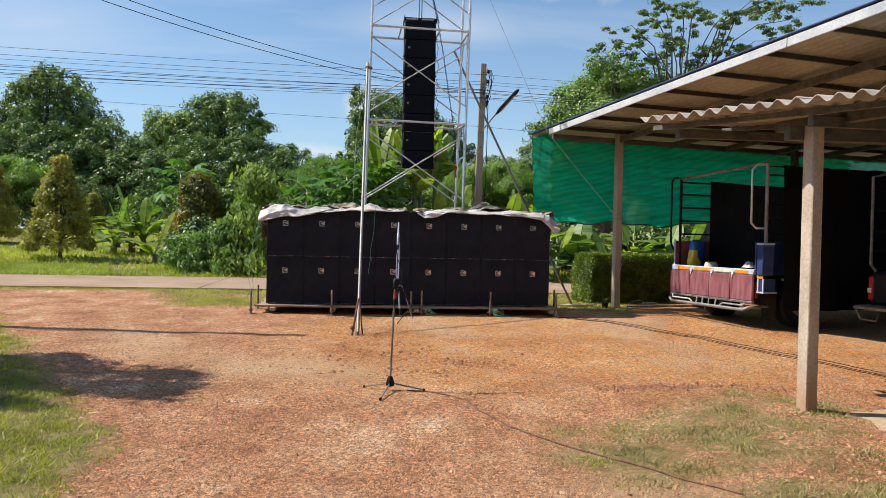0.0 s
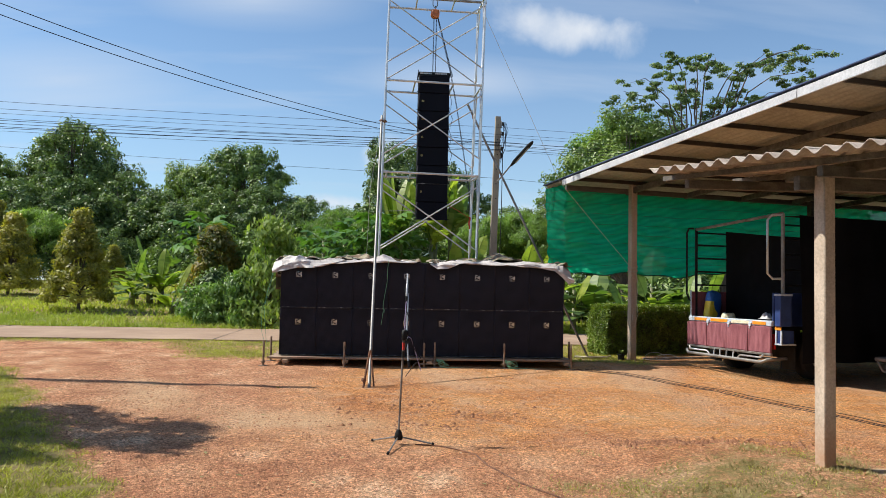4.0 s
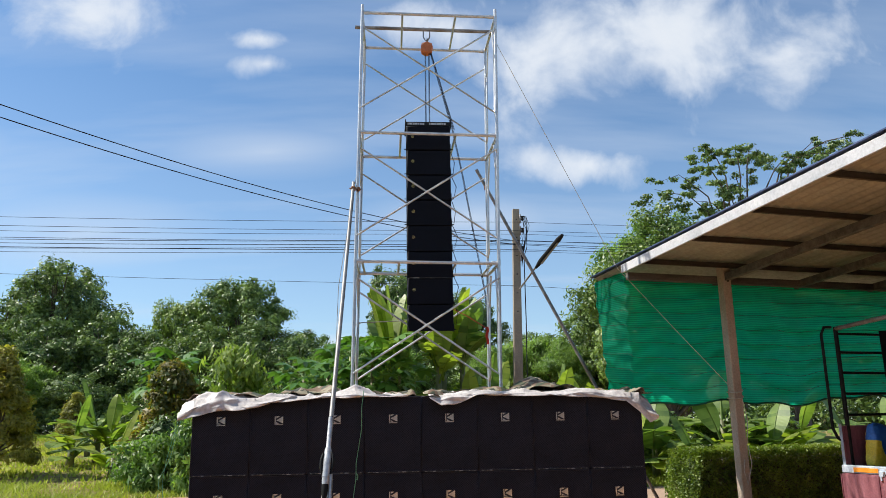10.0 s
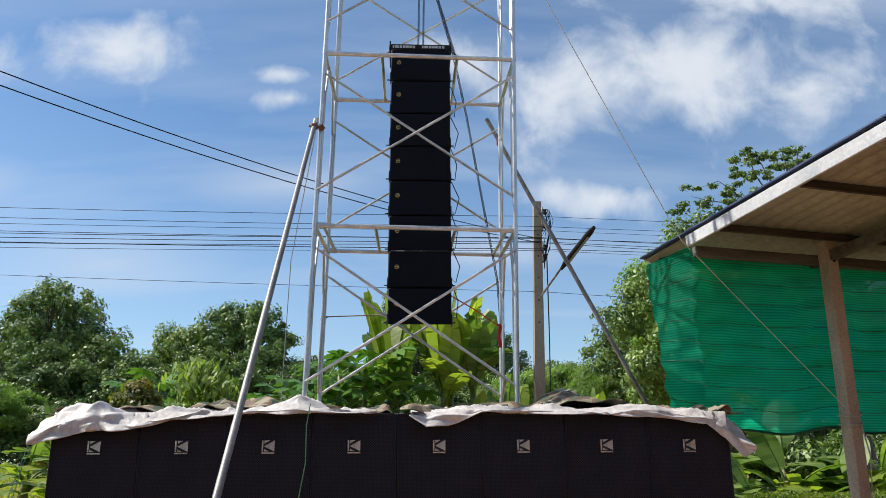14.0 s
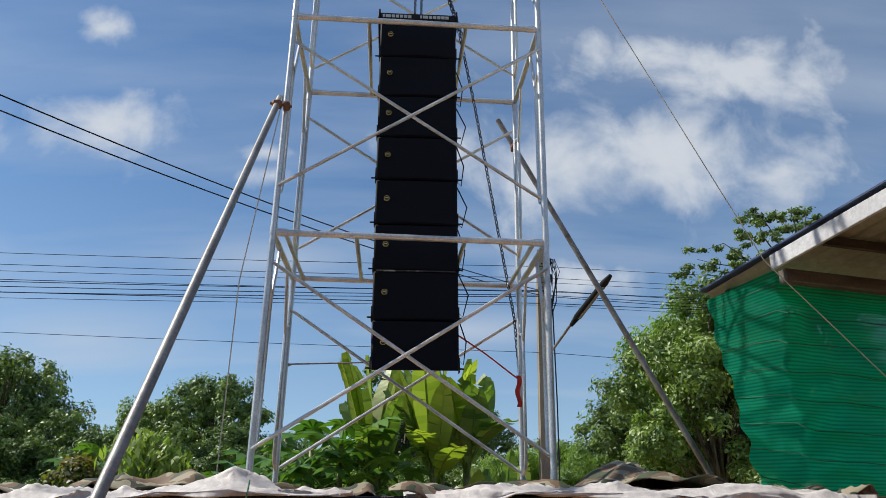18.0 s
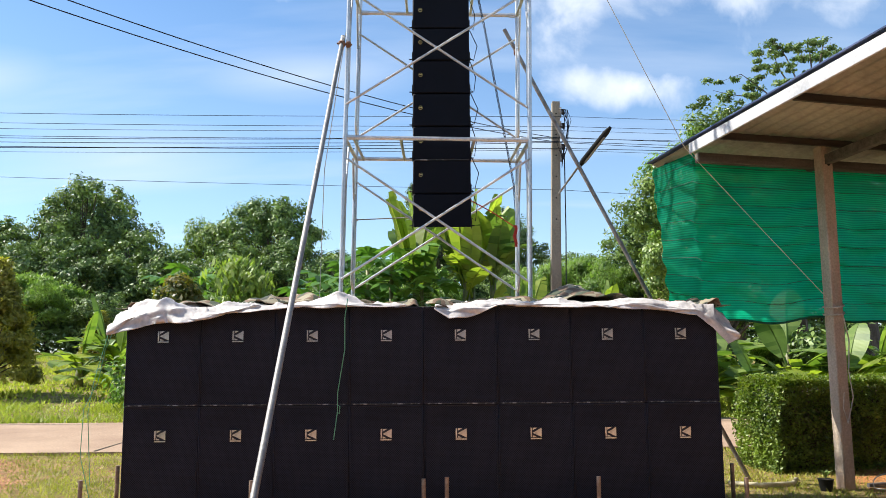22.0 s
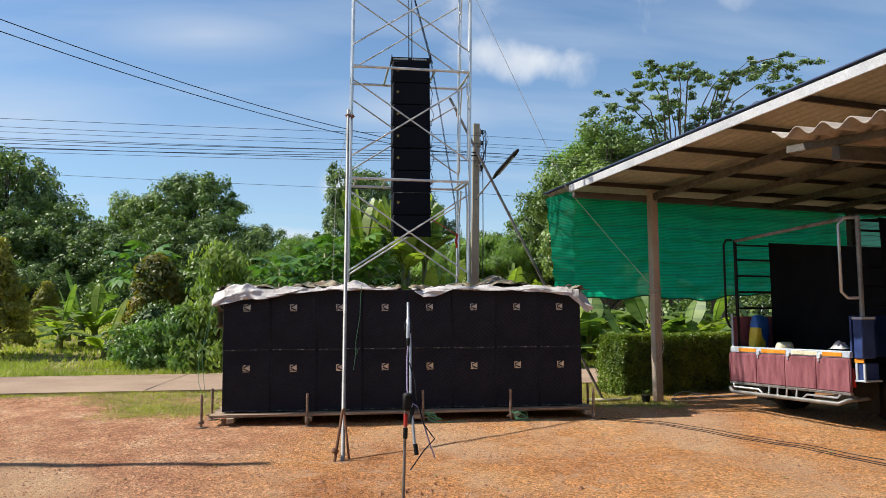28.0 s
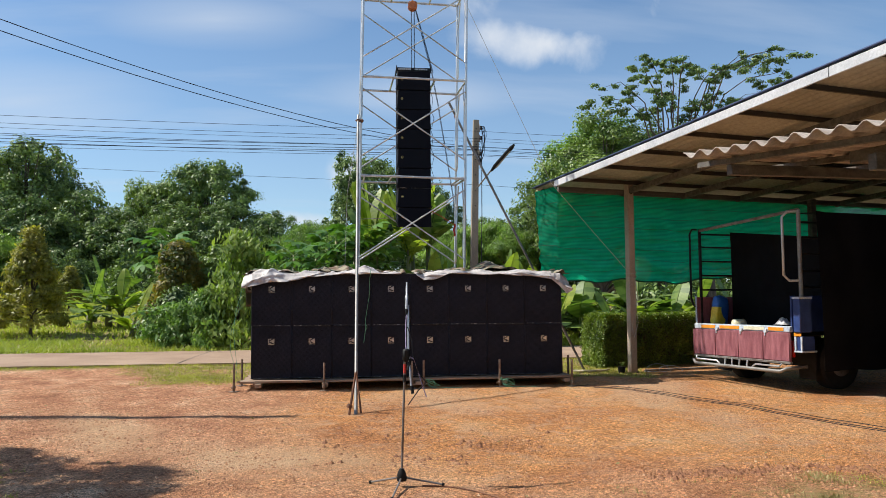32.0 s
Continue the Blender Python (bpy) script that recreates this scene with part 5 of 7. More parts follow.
post(1.40, 0.20, 3.50, "tall square concrete post")
# shade under the roof is put into this post's colour by the beam material
post(5.75, 0.20, 3.36, "post coloured dark for the shade under the roof").data.materials[0] = M["beam"]
post(9.3, 0.20, 3.50)
for z in (3.36, 3.28):
    part("bolt", Geo().tube([(1.40, -0.28, z), (1.40, -0.27, z)], 0.014, 8), M["dark"], shed)
part("eave_beam", Geo().box(0.02, U1, -0.11, -0.03, 3.275, 3.37, 0.006), M["beam"], shed, "dark timber beam")
for u in (1.40, 2.75, 4.05, 5.35, 6.65, 8.0, 9.3, 10.6):
    g = Geo()
    g.box(u - 0.035, u + 0.035, -V1, 0.3, 0, 0.10, 0.004)
    g.v = [(x, y, z + roof_z(-y) - 0.20) for x, y, z in g.v]
    part("rafter", g, M["beam"], shed)
v = -0.55
while v < V1:
    part("purlin", Geo().box(0.03, U1, -v - 0.018, -v + 0.018, roof_z(v) - 0.09, roof_z(v) - 0.025, 0.003), M["purlin"], shed)
    v += 1.02


def sheet_fn(u0, u1):
    def f(a, b_):
        u, vv = u0 + (u1 - u0) * a, V0 + (V1 - V0) * b_
        return (u, -vv, roof_z(vv) + 0.014 * math.cos(2 * math.pi * u / 0.152))
    return f


u = -0.03
while u < U1:
    part("roof_sheet", Geo().sheet(48, 6, sheet_fn(u, u + 0.93), 0.006), M["sheet"], shed, smooth=True)
    u += 0.91
for a, b_ in ((0.06, 6.0), (6.01, 13.0)):
    g = Geo().box(-0.06, -0.035, -b_, -a, -0.11, 0.0, 0.004)
    g.v = [(x, y, z + roof_z(-y) - 0.005) for x, y, z in g.v]
    part("fascia_board", g, M["fascia"], shed, "white painted fascia board")
g = Geo().box(-0.075, 0.02, -V1, 0.75, 0.018, 0.035, 0.003)
g.v = [(x, y, z + roof_z(-y)) for x, y, z in g.v]
part("verge_flashing", g, M["blueedge"], shed, "dark blue verge flashing")
# net hung behind the beam, its free end drawn to the roof corner
def net_fn(a, b_):
    if a < 0.05:
        s = a / 0.05
        top = Vector((-0.02 + 0.06 * s, 0.72 - 0.72 * s, roof_z(-0.72 + 0.72 * s) - 0.05 - 0.02 * s))
        bot = Vector((-0.24 + 0.33 * s, 0.12 - 0.02 * s, 1.82 - 0.07 * s))
    else:
        s = (a - 0.05) / 0.95
        uu = 0.04 + 10.5 * s
        top = Vector((uu, 0.0, 3.36))
        bot = Vector((0.09 + 10.5 * s, 0.10 + 0.03 * math.sin(uu * 3), 1.75 - 0.05 * math.sin(uu * 0.9) - 0.03 * math.sin(uu * 3.1) - 0.022 * math.sin(uu * 7.3 + 1)))
    p = top.lerp(bot, b_)
    p.y += 0.09 * math.sin(b_ * math.pi) * noise.noise(Vector((a * 26, b_ * 2.5, 3))) + 0.034 * noise.noise(Vector((a * 60, b_ * 9, 5))) + 0.022 * math.sin(b_ * 40 + 5 * noise.noise(Vector((a * 14, b_ * 2, 8))))
    return tuple(p)


net = thing("shade_net", MB, "green knitted shade net hung from the shed eave", "net")
part("mesh_sheet", Geo().sheet(300, 64, net_fn), M["net"], net, smooth=True)
for i in range(8):
    b_ = 0.06 + i * 0.118
    pts = [Vector(net_fn(a, b_ + 0.006 * noise.noise(Vector((a * 30, i, 0))))) + Vector((0, -0.008, 0)) for a in np.linspace(0.0, 1, 160)]
    part("seam", Geo().tube(pts, 0.004, 4), M["netseam"], net, "dark knitted seam")
part("hem", Geo().tube([Vector(net_fn(a, 1.0)) for a in np.linspace(0, 1, 160)], 0.012, 5), M["netseam"], net)
solid("post_rope", Geo().tube([(1.40 + 0.095 * math.cos(q), -0.20 + 0.095 * math.sin(q), 1.72 + 0.012 * q + 0.02 * math.sin(q)) for q in np.linspace(0, 12.6, 40)], 0.008, 5).tube([(1.42, -0.30, 1.75), (1.46, -0.31, 1.5), (1.43, -0.31, 1.2), (1.47, -0.3, 0.95), (1.38, -0.31, 0.7), (1.34, -0.31, 0.85), (1.36, -0.31, 1.0)], 0.006, 5), M["rope"], "pale rope wound round the concrete post", "rope", at=MB)

# ---- lean-to canopy of old corrugated sheets ----
e0 = Vector((1.76, -6.11, 2.55))
ed = Vector((0.36, -1.0, -0.045)).normalized()
ew = Vector((0, 0, 1)).cross(ed).normalized() * 1.0
if ew.x < 0:
    ew = -ew
ew = (ew + Vector((0, 0, 0.05))).normalized()
CN = thing("lean_to_canopy", I4, "low lean-to of old wavy fibre-cement sheets on a concrete post", "canopy", kind="structure")


def can(s, w_, z=0.0):
    return e0 + ed * s + ew * w_ + Vector((0, 0, z))


for i in range(7):
    for j in range(3):
        def f(a, b_, i=i, j=j):
            s, w_ = i * 0.9 + 0.93 * a, -0.0 + j * 1.15 + 1.25 * b_
            return tuple(can(s, w_, 0.028 * math.cos(2 * math.pi * s / 0.18) + 0.012 * j * 1.0 + 0.004 * (i % 2) + 0.006 * nz(s, w_, 3)))
        part("wavy_sheet", Geo().sheet(42, 3, f, 0.009), M["fibro"], CN, smooth=True)
for w_ in (0.28, 1.2, 2.2):
    part("batten", Geo().tube([can(-0.1, w_, -0.065), can(6.2, w_, -0.065)], 0.032, 4), M["beam"], CN)
for s in (0.28, 1.75, 3.2):
    part("rafter", Geo().box(-0.03, 0.03, 0.1, 3.4, -0.19, -0.10, 0.006, Matrix.Translation(e0) @ Matrix((tuple(ed) + (0,), tuple(ew) + (0,), (0, 0, 1, 0), (0, 0, 0, 1))).transposed() @ Matrix.Translation((s, 0.12, 0))), M["beam"], CN)
px, py = 2.79, -7.36
part("post", Geo().box(-0.059, 0.059, -0.059, 0.059, -0.25, 2.36, 0.01, pose(px, py, 0, 0, 0, 13.7)), M["conc"], CN, "square concrete post with rust-stained foot")
part("cross_beam", Geo().box(-0.15, 3.4, -0.035, 0.035, 2.24, 2.36, 0.006, pose(px, py + 0.08, 0, 0, -2, 13.7)), M["beam"], CN)
part("side_beam", Geo().box(-0.04, 0.04, -4.5, 0.5, 2.36, 2.45, 0.006, pose(px + 0.1, py, 0, 0, 0, 17)), M["beam"], CN)
g = Geo().sheet(60, 40, lambda a, b_: (9 * a + 0.05 * nz(a * 40, b_ * 40, 0.4), -6.0 * b_ + 0.10 * nz(a * 60, b_ * 9, 0.5), 0.05 + 0.008 * nz(a * 30, b_ * 30, 0.3)), 0.14)
solid("shed_floor", g, M["pad"], "sandy concrete floor slab under the lean-to", "floor", kind="structure", at=pose(2.92, -7.40, -0.075, 0, 0, 13.7))
# added behind the camera, out of view; its dark colour dims the badge reflections
solid("wall_south", Geo().box(-9.5, 12.5, -16.9, -16.7, -0.6, 4.6, 0.01), M["beam"], "unseen plain dark wall added behind the yard to dim reflections", "wall", kind="structure")
# plain walls added to close the shed and block light, never in view
for nm, x0, x1, y0, y1 in (("wall_east", 13.6, 13.75, -14, 1.0), ("wall_south", 3.0, 13.6, -14.15, -14.0)):
    solid(nm, Geo().box(x0, x1, y0, y1, -0.2, 4.1), M["roof_wall"], "plain rendered wall added behind the shed, never in view", "wall", kind="structure", at=MB)

# ---- truck with a drop tailboard ----
TX, TL, TR = 1.87, -1.38, -3.45
truck = thing("truck", MB @ Matrix.Translation((TX, (TL + TR) / 2, 0.02)), "old farm truck, maroon tailboard, pipe rack, parked in the shed", "truck")
W = (TL - TR) / 2
part("cargo_floor", Geo().box(0.0, 4.3, -W, W, 0.80, 0.86, 0.01), M["dark"], truck)
part("chassis", Geo().box(0.5, 6.2, -0.45, -0.33, 0.5, 0.68, 0.01).box(0.5, 6.2, 0.33, 0.45, 0.5, 0.68, 0.01).box(0.6, 0.75, -0.8, 0.8, 0.55, 0.8, 0.01), M["dark"], truck)
tb = part("tailboard", Geo().box(-0.05, -0.02, -W, W, 0.42, 0.855, 0.005), M["maroon"], truck, "faded maroon plank tailboard")
for i in range(4):
    y0 = -W + 0.01 + i * (2 * W / 4)
    part("board", Geo().box(-0.062, -0.05, y0, y0 + 2 * W / 4 - 0.006, 0.45, 0.84, 0.002), M["maroon"], tb)
    part("strap_hinge", Geo().box(-0.072, -0.062, y0 + 2 * W / 4 - 0.020, y0 + 2 * W / 4 - 0.008, 0.43, 0.85, 0.003), M["maroon"], tb)
part("lower_rail", Geo().box(-0.065, -0.02, -W - 0.01, W + 0.01, 0.405, 0.44, 0.004), M["galvd"], tb)
rail = part("rear_rail", Geo().box(-0.045, 0.03, -W, W, 0.86, 0.945, 0.008), M["pale"], truck, "pale blue rear rail")
for i, (a, c) in enumerate(((-0.92, -0.62), (-0.55, -0.12), (-0.02, 0.42), (0.52, 0.86))):
    part("reflector", Geo().box(-0.052, -0.044, a, c, 0.875, 0.925, 0.003), M["refl"] if i != 1 else M["cream"], rail, "orange reflector strip" if i != 1 else "white reflector strip")
for y in (-0.58, -0.07, 0.47):
    part("latch", Geo().box(-0.075, -0.04, y - 0.03, y + 0.03, 0.84, 0.90, 0.006).tube([(-0.07, y, 0.85), (-0.07, y, 0.80)], 0.012, 6), M["pale"], rail)
bp = part("bumper", Geo().tube([(0.25, W, 0.36), (-0.10, W - 0.03, 0.345), (-0.13, W - 0.12, 0.30), (-0.13, -W + 0.12, 0.30), (-0.10, -W + 0.03, 0.345), (0.25, -W, 0.36)], 0.026, 10), M["greypipe"], truck, "bent silver pipe bumper", smooth=True)
for y in (0.62, -0.62):
    s = 1 if y > 0 else -1
    part("step_loop", Geo().tube([(-0.10, y + s * 0.3, 0.41), (-0.12, y + s * 0.27, 0.37), (-0.12, y - s * 0.2, 0.37), (-0.12, y - s * 0.26, 0.33), (-0.12, y - s * 0.26, 0.29)], 0.014, 8), M["galv"], bp)
part("step_loop", Geo().tube([(-0.11, 0.08, 0.42), (-0.12, 0.08, 0.33), (-0.12, 0.04, 0.30), (-0.12, -0.04, 0.30), (-0.12, -0.08, 0.33), (-0.11, -0.08, 0.42)], 0.014, 8), M["galv"], bp)
for y in (0.24, -0.24):
    part("hanger", Geo().tube([(-0.10, y, 0.42), (-0.12, y, 0.30)], 0.014, 8), M["galv"], bp)
# side walls of the bed
sw = part("side_wall", Geo().box(0.0, 4.3, W - 0.03, W, 0.86, 1.38, 0.006), M["maroon"], truck, "maroon bed side")
part("edge_strip", Geo().box(-0.012, 0.0, W - 0.035, W + 0.003, 0.86, 1.40, 0.003), M["pale"], sw)
part("side_wall", Geo().box(0.0, 4.3, -W, -W + 0.03, 0.86, 1.38, 0.006), M["blue"], truck, "blue bed side")
cp = part("corner_panel", Geo().box(-0.02, 0.20, -W - 0.17, -W - 0.04, 0.86, 1.36, 0.01), M["blue"], truck, "blue painted corner panel")
part("edge_strip", Geo().box(-0.026, 0.21, -W - 0.178, -W - 0.034, 1.335, 1.365, 0.003), M["pale"], cp)
sk = part("side_skirt", Geo().box(0.02, 0.26, -W - 0.15, -W - 0.02, 0.60, 0.80, 0.006), M["blue"], truck)
part("reflector", Geo().box(0.005, 0.02, -W - 0.15, -W - 0.02, 0.805, 0.855, 0.003), M["refl"], sk)
part("tail_lamp", Geo().box(0.03, 0.07, -W + 0.02, -W + 0.10, 0.50, 0.74, 0.008), M["red"], truck, "red tail lamp")
part("mud_frame", Geo().box(0.0, 0.022, -W - 0.06, -W - 0.03, 0.60, 0.80, 0.004).box(0.0, 0.022, -W - 0.17, -W - 0.14, 0.60, 0.80, 0.004).box(0.0, 0.28, -W - 0.172, -W - 0.02, 0.575, 0.60, 0.004), M["pale"], sk)
# rack
rk = part("rack", Geo().tube([(0.10, W - 0.02, 0.9), (0.10, W - 0.02, 2.52)], 0.026, 10), M["dark"], truck, "dark steel pipe rack")
part("rack_post", Geo().tube([(0.12, -W - 0.07, 0.9), (0.12, -W - 0.07, 2.62)], 0.03, 10), M["greypipe"], rk, "worn grey corner post")
part("rear_hoop", Geo().tube([(0.02, W - 0.02, 1.20), (-0.02, W + 0.02, 1.24), (-0.05, W + 0.05, 1.35), (-0.05, W + 0.05, 2.44), (-0.02, W + 0.03, 2.52), (0.06, W, 2.52)], 0.018, 8), M["dark"], rk, smooth=True)
part("rear_hoop", Geo().tube([(0.12, -W - 0.07, 2.60), (0.0, -W + 0.02, 2.60), (-0.06, -W + 0.06, 2.52), (-0.06, -W + 0.06, 1.68), (0.0, -W + 0.02, 1.60), (0.12, -W - 0.07, 1.60)], 0.02, 8), M["galv"], rk, smooth=True)
part("top_bar", Geo().tube([(0.10, W - 0.02, 2.50), (0.12, -W - 0.07, 2.62)], 0.026, 10), M["galvd"], rk)
for z in (2.44, 2.22, 1.98, 1.74, 1.5):
    part("side_bar", Geo().tube([(0.10, W - 0.02, z), (4.2, W - 0.02, z)], 0.015, 8), M["dark"], rk)
    part("side_bar", Geo().tube([(0.12, -W - 0.07, z), (4.2, -W - 0.07, z)], 0.015, 8), M["dark"], rk)
for x in (1.4, 2.8, 4.2):
    for s in (1, -1):
        part("rack_post", Geo().tube([(x, s * (W - 0.02) - (0.05 if s < 0 else 0), 0.9), (x, s * (W - 0.02) - (0.05 if s < 0 else 0), 2.2)], 0.022, 8), M["dark"], rk)
cab_ = part("driver_cab", Geo().box(4.45, 6.1, -0.95, 0.95, 0.55, 2.15, 0.12), M["blue"], truck, "blue driver cab")
part("cab_window", Geo().box(4.435, 4.452, -0.6, 0.6, 1.45, 1.95, 0.004), M["dark"], cab_)


def wheel(parent, x, y, r, w_, at=None):
    wh = part("wheel", Geo().tube([(x, y - w_ / 2, r), (x, y - w_ / 2 + 0.03, r), (x, y + w_ / 2 - 0.03, r), (x, y + w_ / 2, r)], [r * 0.9, r, r, r * 0.9], 28), M["tyre"], parent, smooth=False)
    part("rim", Geo().tube([(x, y - w_ / 2 - 0.012, r), (x, y - w_ / 2 + 0.02, r)], [r * 0.45, r * 0.58], 20), M["galvd"], wh)


for x in (0.95, 5.3):
    for y in (-W + 0.16, W - 0.16):
        wheel(truck, x, y, 0.38, 0.24)
for y in (-W + 0.16, W - 0.16):
    part("mud_flap", Geo().box(0.42, 0.44, y - 0.16, y + 0.16, 0.16, 0.80, 0.004), M["dark"], truck)
# added black sheet standing in for the shade beneath the bed
part("under_panel", Geo().box(0.46, 0.49, -W + 0.3, W - 0.3, 0.34, 0.80, 0.004), M["dark"], truck)
# load and covers
ld = thing("covered_load", truck.matrix_basis, "tall load under black cloth on the truck bed", "cover")
part("front_curtain", Geo().sheet(26, 24, lambda a, b_: (0.74 + 0.05 * noise.noise(Vector((a * 7, b_ * 1.5, 1))), 1.0 - 1.98 * a, 0.868 + (1.62 - 0.24 * a) * b_)), M["cloth"], ld, "hanging black cloth", smooth=True)
part("bulk", Geo().box(0.80, 4.0, -0.98, 0.96, 0.868, 2.20, 0.05), M["cloth"], ld)


def side_tarp(a, b_):
    x = 0.30 + 5.7 * a
    return (x, -W - 0.22 - 0.05 * b_ - 0.035 * noise.noise(Vector((x * 3.2, b_ * 0.8, 2))), 2.58 - 2.26 * b_ + 0.03 * noise.noise(Vector((x * 2, 5, b_))))


sc_ = thing("side_cover", truck.matrix_basis, "long black cloth hanging over the truck side", "cover")
part("side_drop", Geo().sheet(110, 22, side_tarp), M["cloth"], sc_, "hanging black cloth", smooth=True)
part("top_fold", Geo().sheet(40, 6, lambda a, b_: (0.30 + 5.7 * a, -W - 0.22 + 0.5 * b_, 2.58 + 0.03 * b_)), M["cloth"], sc_)
part("hem_seam", Geo().tube([side_tarp(a, 1.0) for a in np.linspace(0, 1, 60)], 0.008, 5), M["cloth"], sc_)
bag = thing("feed_bag", truck.matrix_basis @ pose(0.16, W - 0.22, 0.865, 0, 0, 0), "yellow and blue printed plastic feed bag leaning on the truck side", "bag")
def sack(w_, d_, h, o):
    """A filled bag: pinched top and bottom, creased sides."""
    def f(a, b_):
        q = a * 2 * math.pi
        c, s = math.cos(q), math.sin(q)
        k = min(1.0, ((b_ + 0.01) / 0.10) ** 0.5, ((1.01 - b_) / 0.08) ** 0.5) * (1 + 0.09 * noise.noise(Vector((c * 2, s * 2, b_ * 6 + o))) + 0.04 * noise.noise(Vector((c * 6, s * 6, b_ * 15 + o))))
        fl = 1 - 0.5 * max(0.0, b_ - 0.7) / 0.3
        return (w_ / 2 * k * fl * math.copysign(abs(c) ** 0.6, c), d_ / 2 * k * math.copysign(abs(s) ** 0.6, s), h * b_)
    return f


def turned(g, m_):
    g.v = [tuple(m_ @ Vector(p)) for p in g.v]
    return g


body_ = sack(0.17, 0.31, 0.54, 1)
lean_ = pose(0.12, 0.0, 0, -8, 0, -78)


def on_bag(a0, a1, b0, b1, g_=0.004):
    """A printed patch that hugs the bag between two angles and two heights."""
    def f(u, v):
        p = Vector(body_(a0 + (a1 - a0) * u + 0.03 * math.sin(v * 5), b0 + (b1 - b0) * v))
        return tuple(p + Vector((p.x, p.y, 0)).normalized() * g_)
    return f


part("sack", turned(Geo().sheet(36, 20, body_), lean_), M["bluebag"], bag, "glossy blue bag", smooth=True)
part("yellow_print", turned(Geo().sheet(16, 14, on_bag(0.62, 0.98, 0.03, 0.62)), lean_), M["yellow"], bag, "bright yellow printed panel", smooth=True)
part("side_print", turned(Geo().sheet(10, 10, on_bag(0.40, 0.56, 0.05, 0.40)), lean_), M["yellow"], bag, "bright yellow printed panel", smooth=True)
part("pale_print", turned(Geo().sheet(10, 8, on_bag(0.46, 0.62, 0.42, 0.62)), lean_), M["cream"], bag, "pale printed panel", smooth=True)
part("label_patch", turned(Geo().sheet(10, 4, on_bag(0.42, 0.66, 0.72, 0.84)), lean_), M["yellow"], bag, "yellow label band", smooth=True)
solid("wrapped_roll", Geo().tube([(0, -0.10, 0.075), (0, -0.085, 0.075), (0, 0.085, 0.075), (0, 0.10, 0.075)], [0.062, 0.082, 0.082, 0.062], 16), M["cream"], "cream plastic-wrapped roll on the tailboard edge", "roll", at=truck.matrix_basis @ pose(0.08, 0.12, 0.872, 0, 0, 72), smooth=True)
solid("crumpled_sheet", Geo().sheet(14, 14, lambda a, b_: (0.18 * a, 0.22 * b_, 0.02 + 0.11 * math.sin(a * 3.14) * math.sin(b_ * 3.14) * (0.8 + 0.7 * noise.noise(Vector((a * 6, b_ * 6, 1)))))), M["greyrag"], "crumpled grey plastic sheet on the truck bed", "sheet", at=truck.matrix_basis @ pose(0.0, -W + 0.14, 0.945), smooth=False)

# ---- second vehicle, only its tail shows ----
pk = thing("pickup", MB @ pose(2.92, -5.35, 0.0, 0, 0, 0), "dark pickup with a black pipe rack parked behind the truck", "pickup")
part("body", Geo().box(0.1, 2.1, -0.82, 0.82, 0.48, 1.0, 0.06).box(2.1, 4.6, -0.82, 0.82, 0.45, 1.05, 0.12).box(2.2, 3.7, -0.74, 0.74, 1.05, 1.62, 0.16), M["dark"], pk)
part("step_bumper", Geo().box(-0.2, 0.12, -0.84, 0.84, 0.44, 0.50, 0.02), M["galvd"], pk, "ribbed dark step bumper")
part("bumper_bar", Geo().tube([(-0.16, 0.8, 0.44), (-0.16, 0.72, 0.30), (0.0, 0.6, 0.27), (0.1, 0.6, 0.42)], 0.018, 8), M["galvd"], pk)
for s in (1, -1):
    tl = part("tail_lamp", Geo().box(0.07, 0.13, s * 0.78 - 0.045, s * 0.78 + 0.045, 0.56, 0.93, 0.03), M["red"], pk, "tall red tail lamp")
    part("reverse_lens", Geo().box(0.064, 0.072, s * 0.78 - 0.035, s * 0.78 + 0.035, 0.68, 0.75, 0.004), M["cream"], tl)
    part("rack", Geo().tube([(0.15, s * 0.75, 1.0), (0.05, s * 0.75, 1.1), (0.05, s * 0.75, 2.4), (0.3, s * 0.75, 2.45), (2.2, s * 0.75, 2.45)], 0.022, 8), M["galvd"], pk)
for z in (1.3, 1.6, 1.9, 2.2):
    part("rack_bar", Geo().tube([(0.1, 0.75, z), (2.1, 0.75, z)], 0.014, 8), M["dark"], pk)
for x in (0.75, 3.6):
    for y in (-0.72, 0.72):
        wheel(pk, x, y, 0.34, 0.2)

# ---- plants ----
def leaf_cloud(pos, size, ratio=0.45, up=0.5, droop=0.0, out=None):
    """Folded pointed leaves, one at each place, turned outwards along out; an array of corners."""
    k = len(pos)
    sz = size * rng.uniform(0.6, 1.35, k)[:, None]
    nrm = rng.normal(0, 1, (k, 3)) + np.array([0, 0, up * 2])
    if out is not None:
        nrm = 0.62 * nrm + 1.25 * out
    nrm /= np.linalg.norm(nrm, axis=1)[:, None]
    ax = np.cross(nrm, rng.normal(0, 1, (k, 3)))
    ax /= np.linalg.norm(ax, axis=1)[:, None] + 1e-9
    ax[:, 2] -= droop
    ax /= np.linalg.norm(ax, axis=1)[:, None]
    sd = np.cross(ax, nrm)
    a, c = pos - ax * sz * 0.5, pos + ax * sz * 0.5
    b_ = pos + sd * sz * ratio * 0.5 + nrm * sz * 0.08
    d_ = pos - sd * sz * ratio * 0.5 + nrm * sz * 0.08
    return np.stack([a, b_, c, d_], 1).reshape(-1, 3)


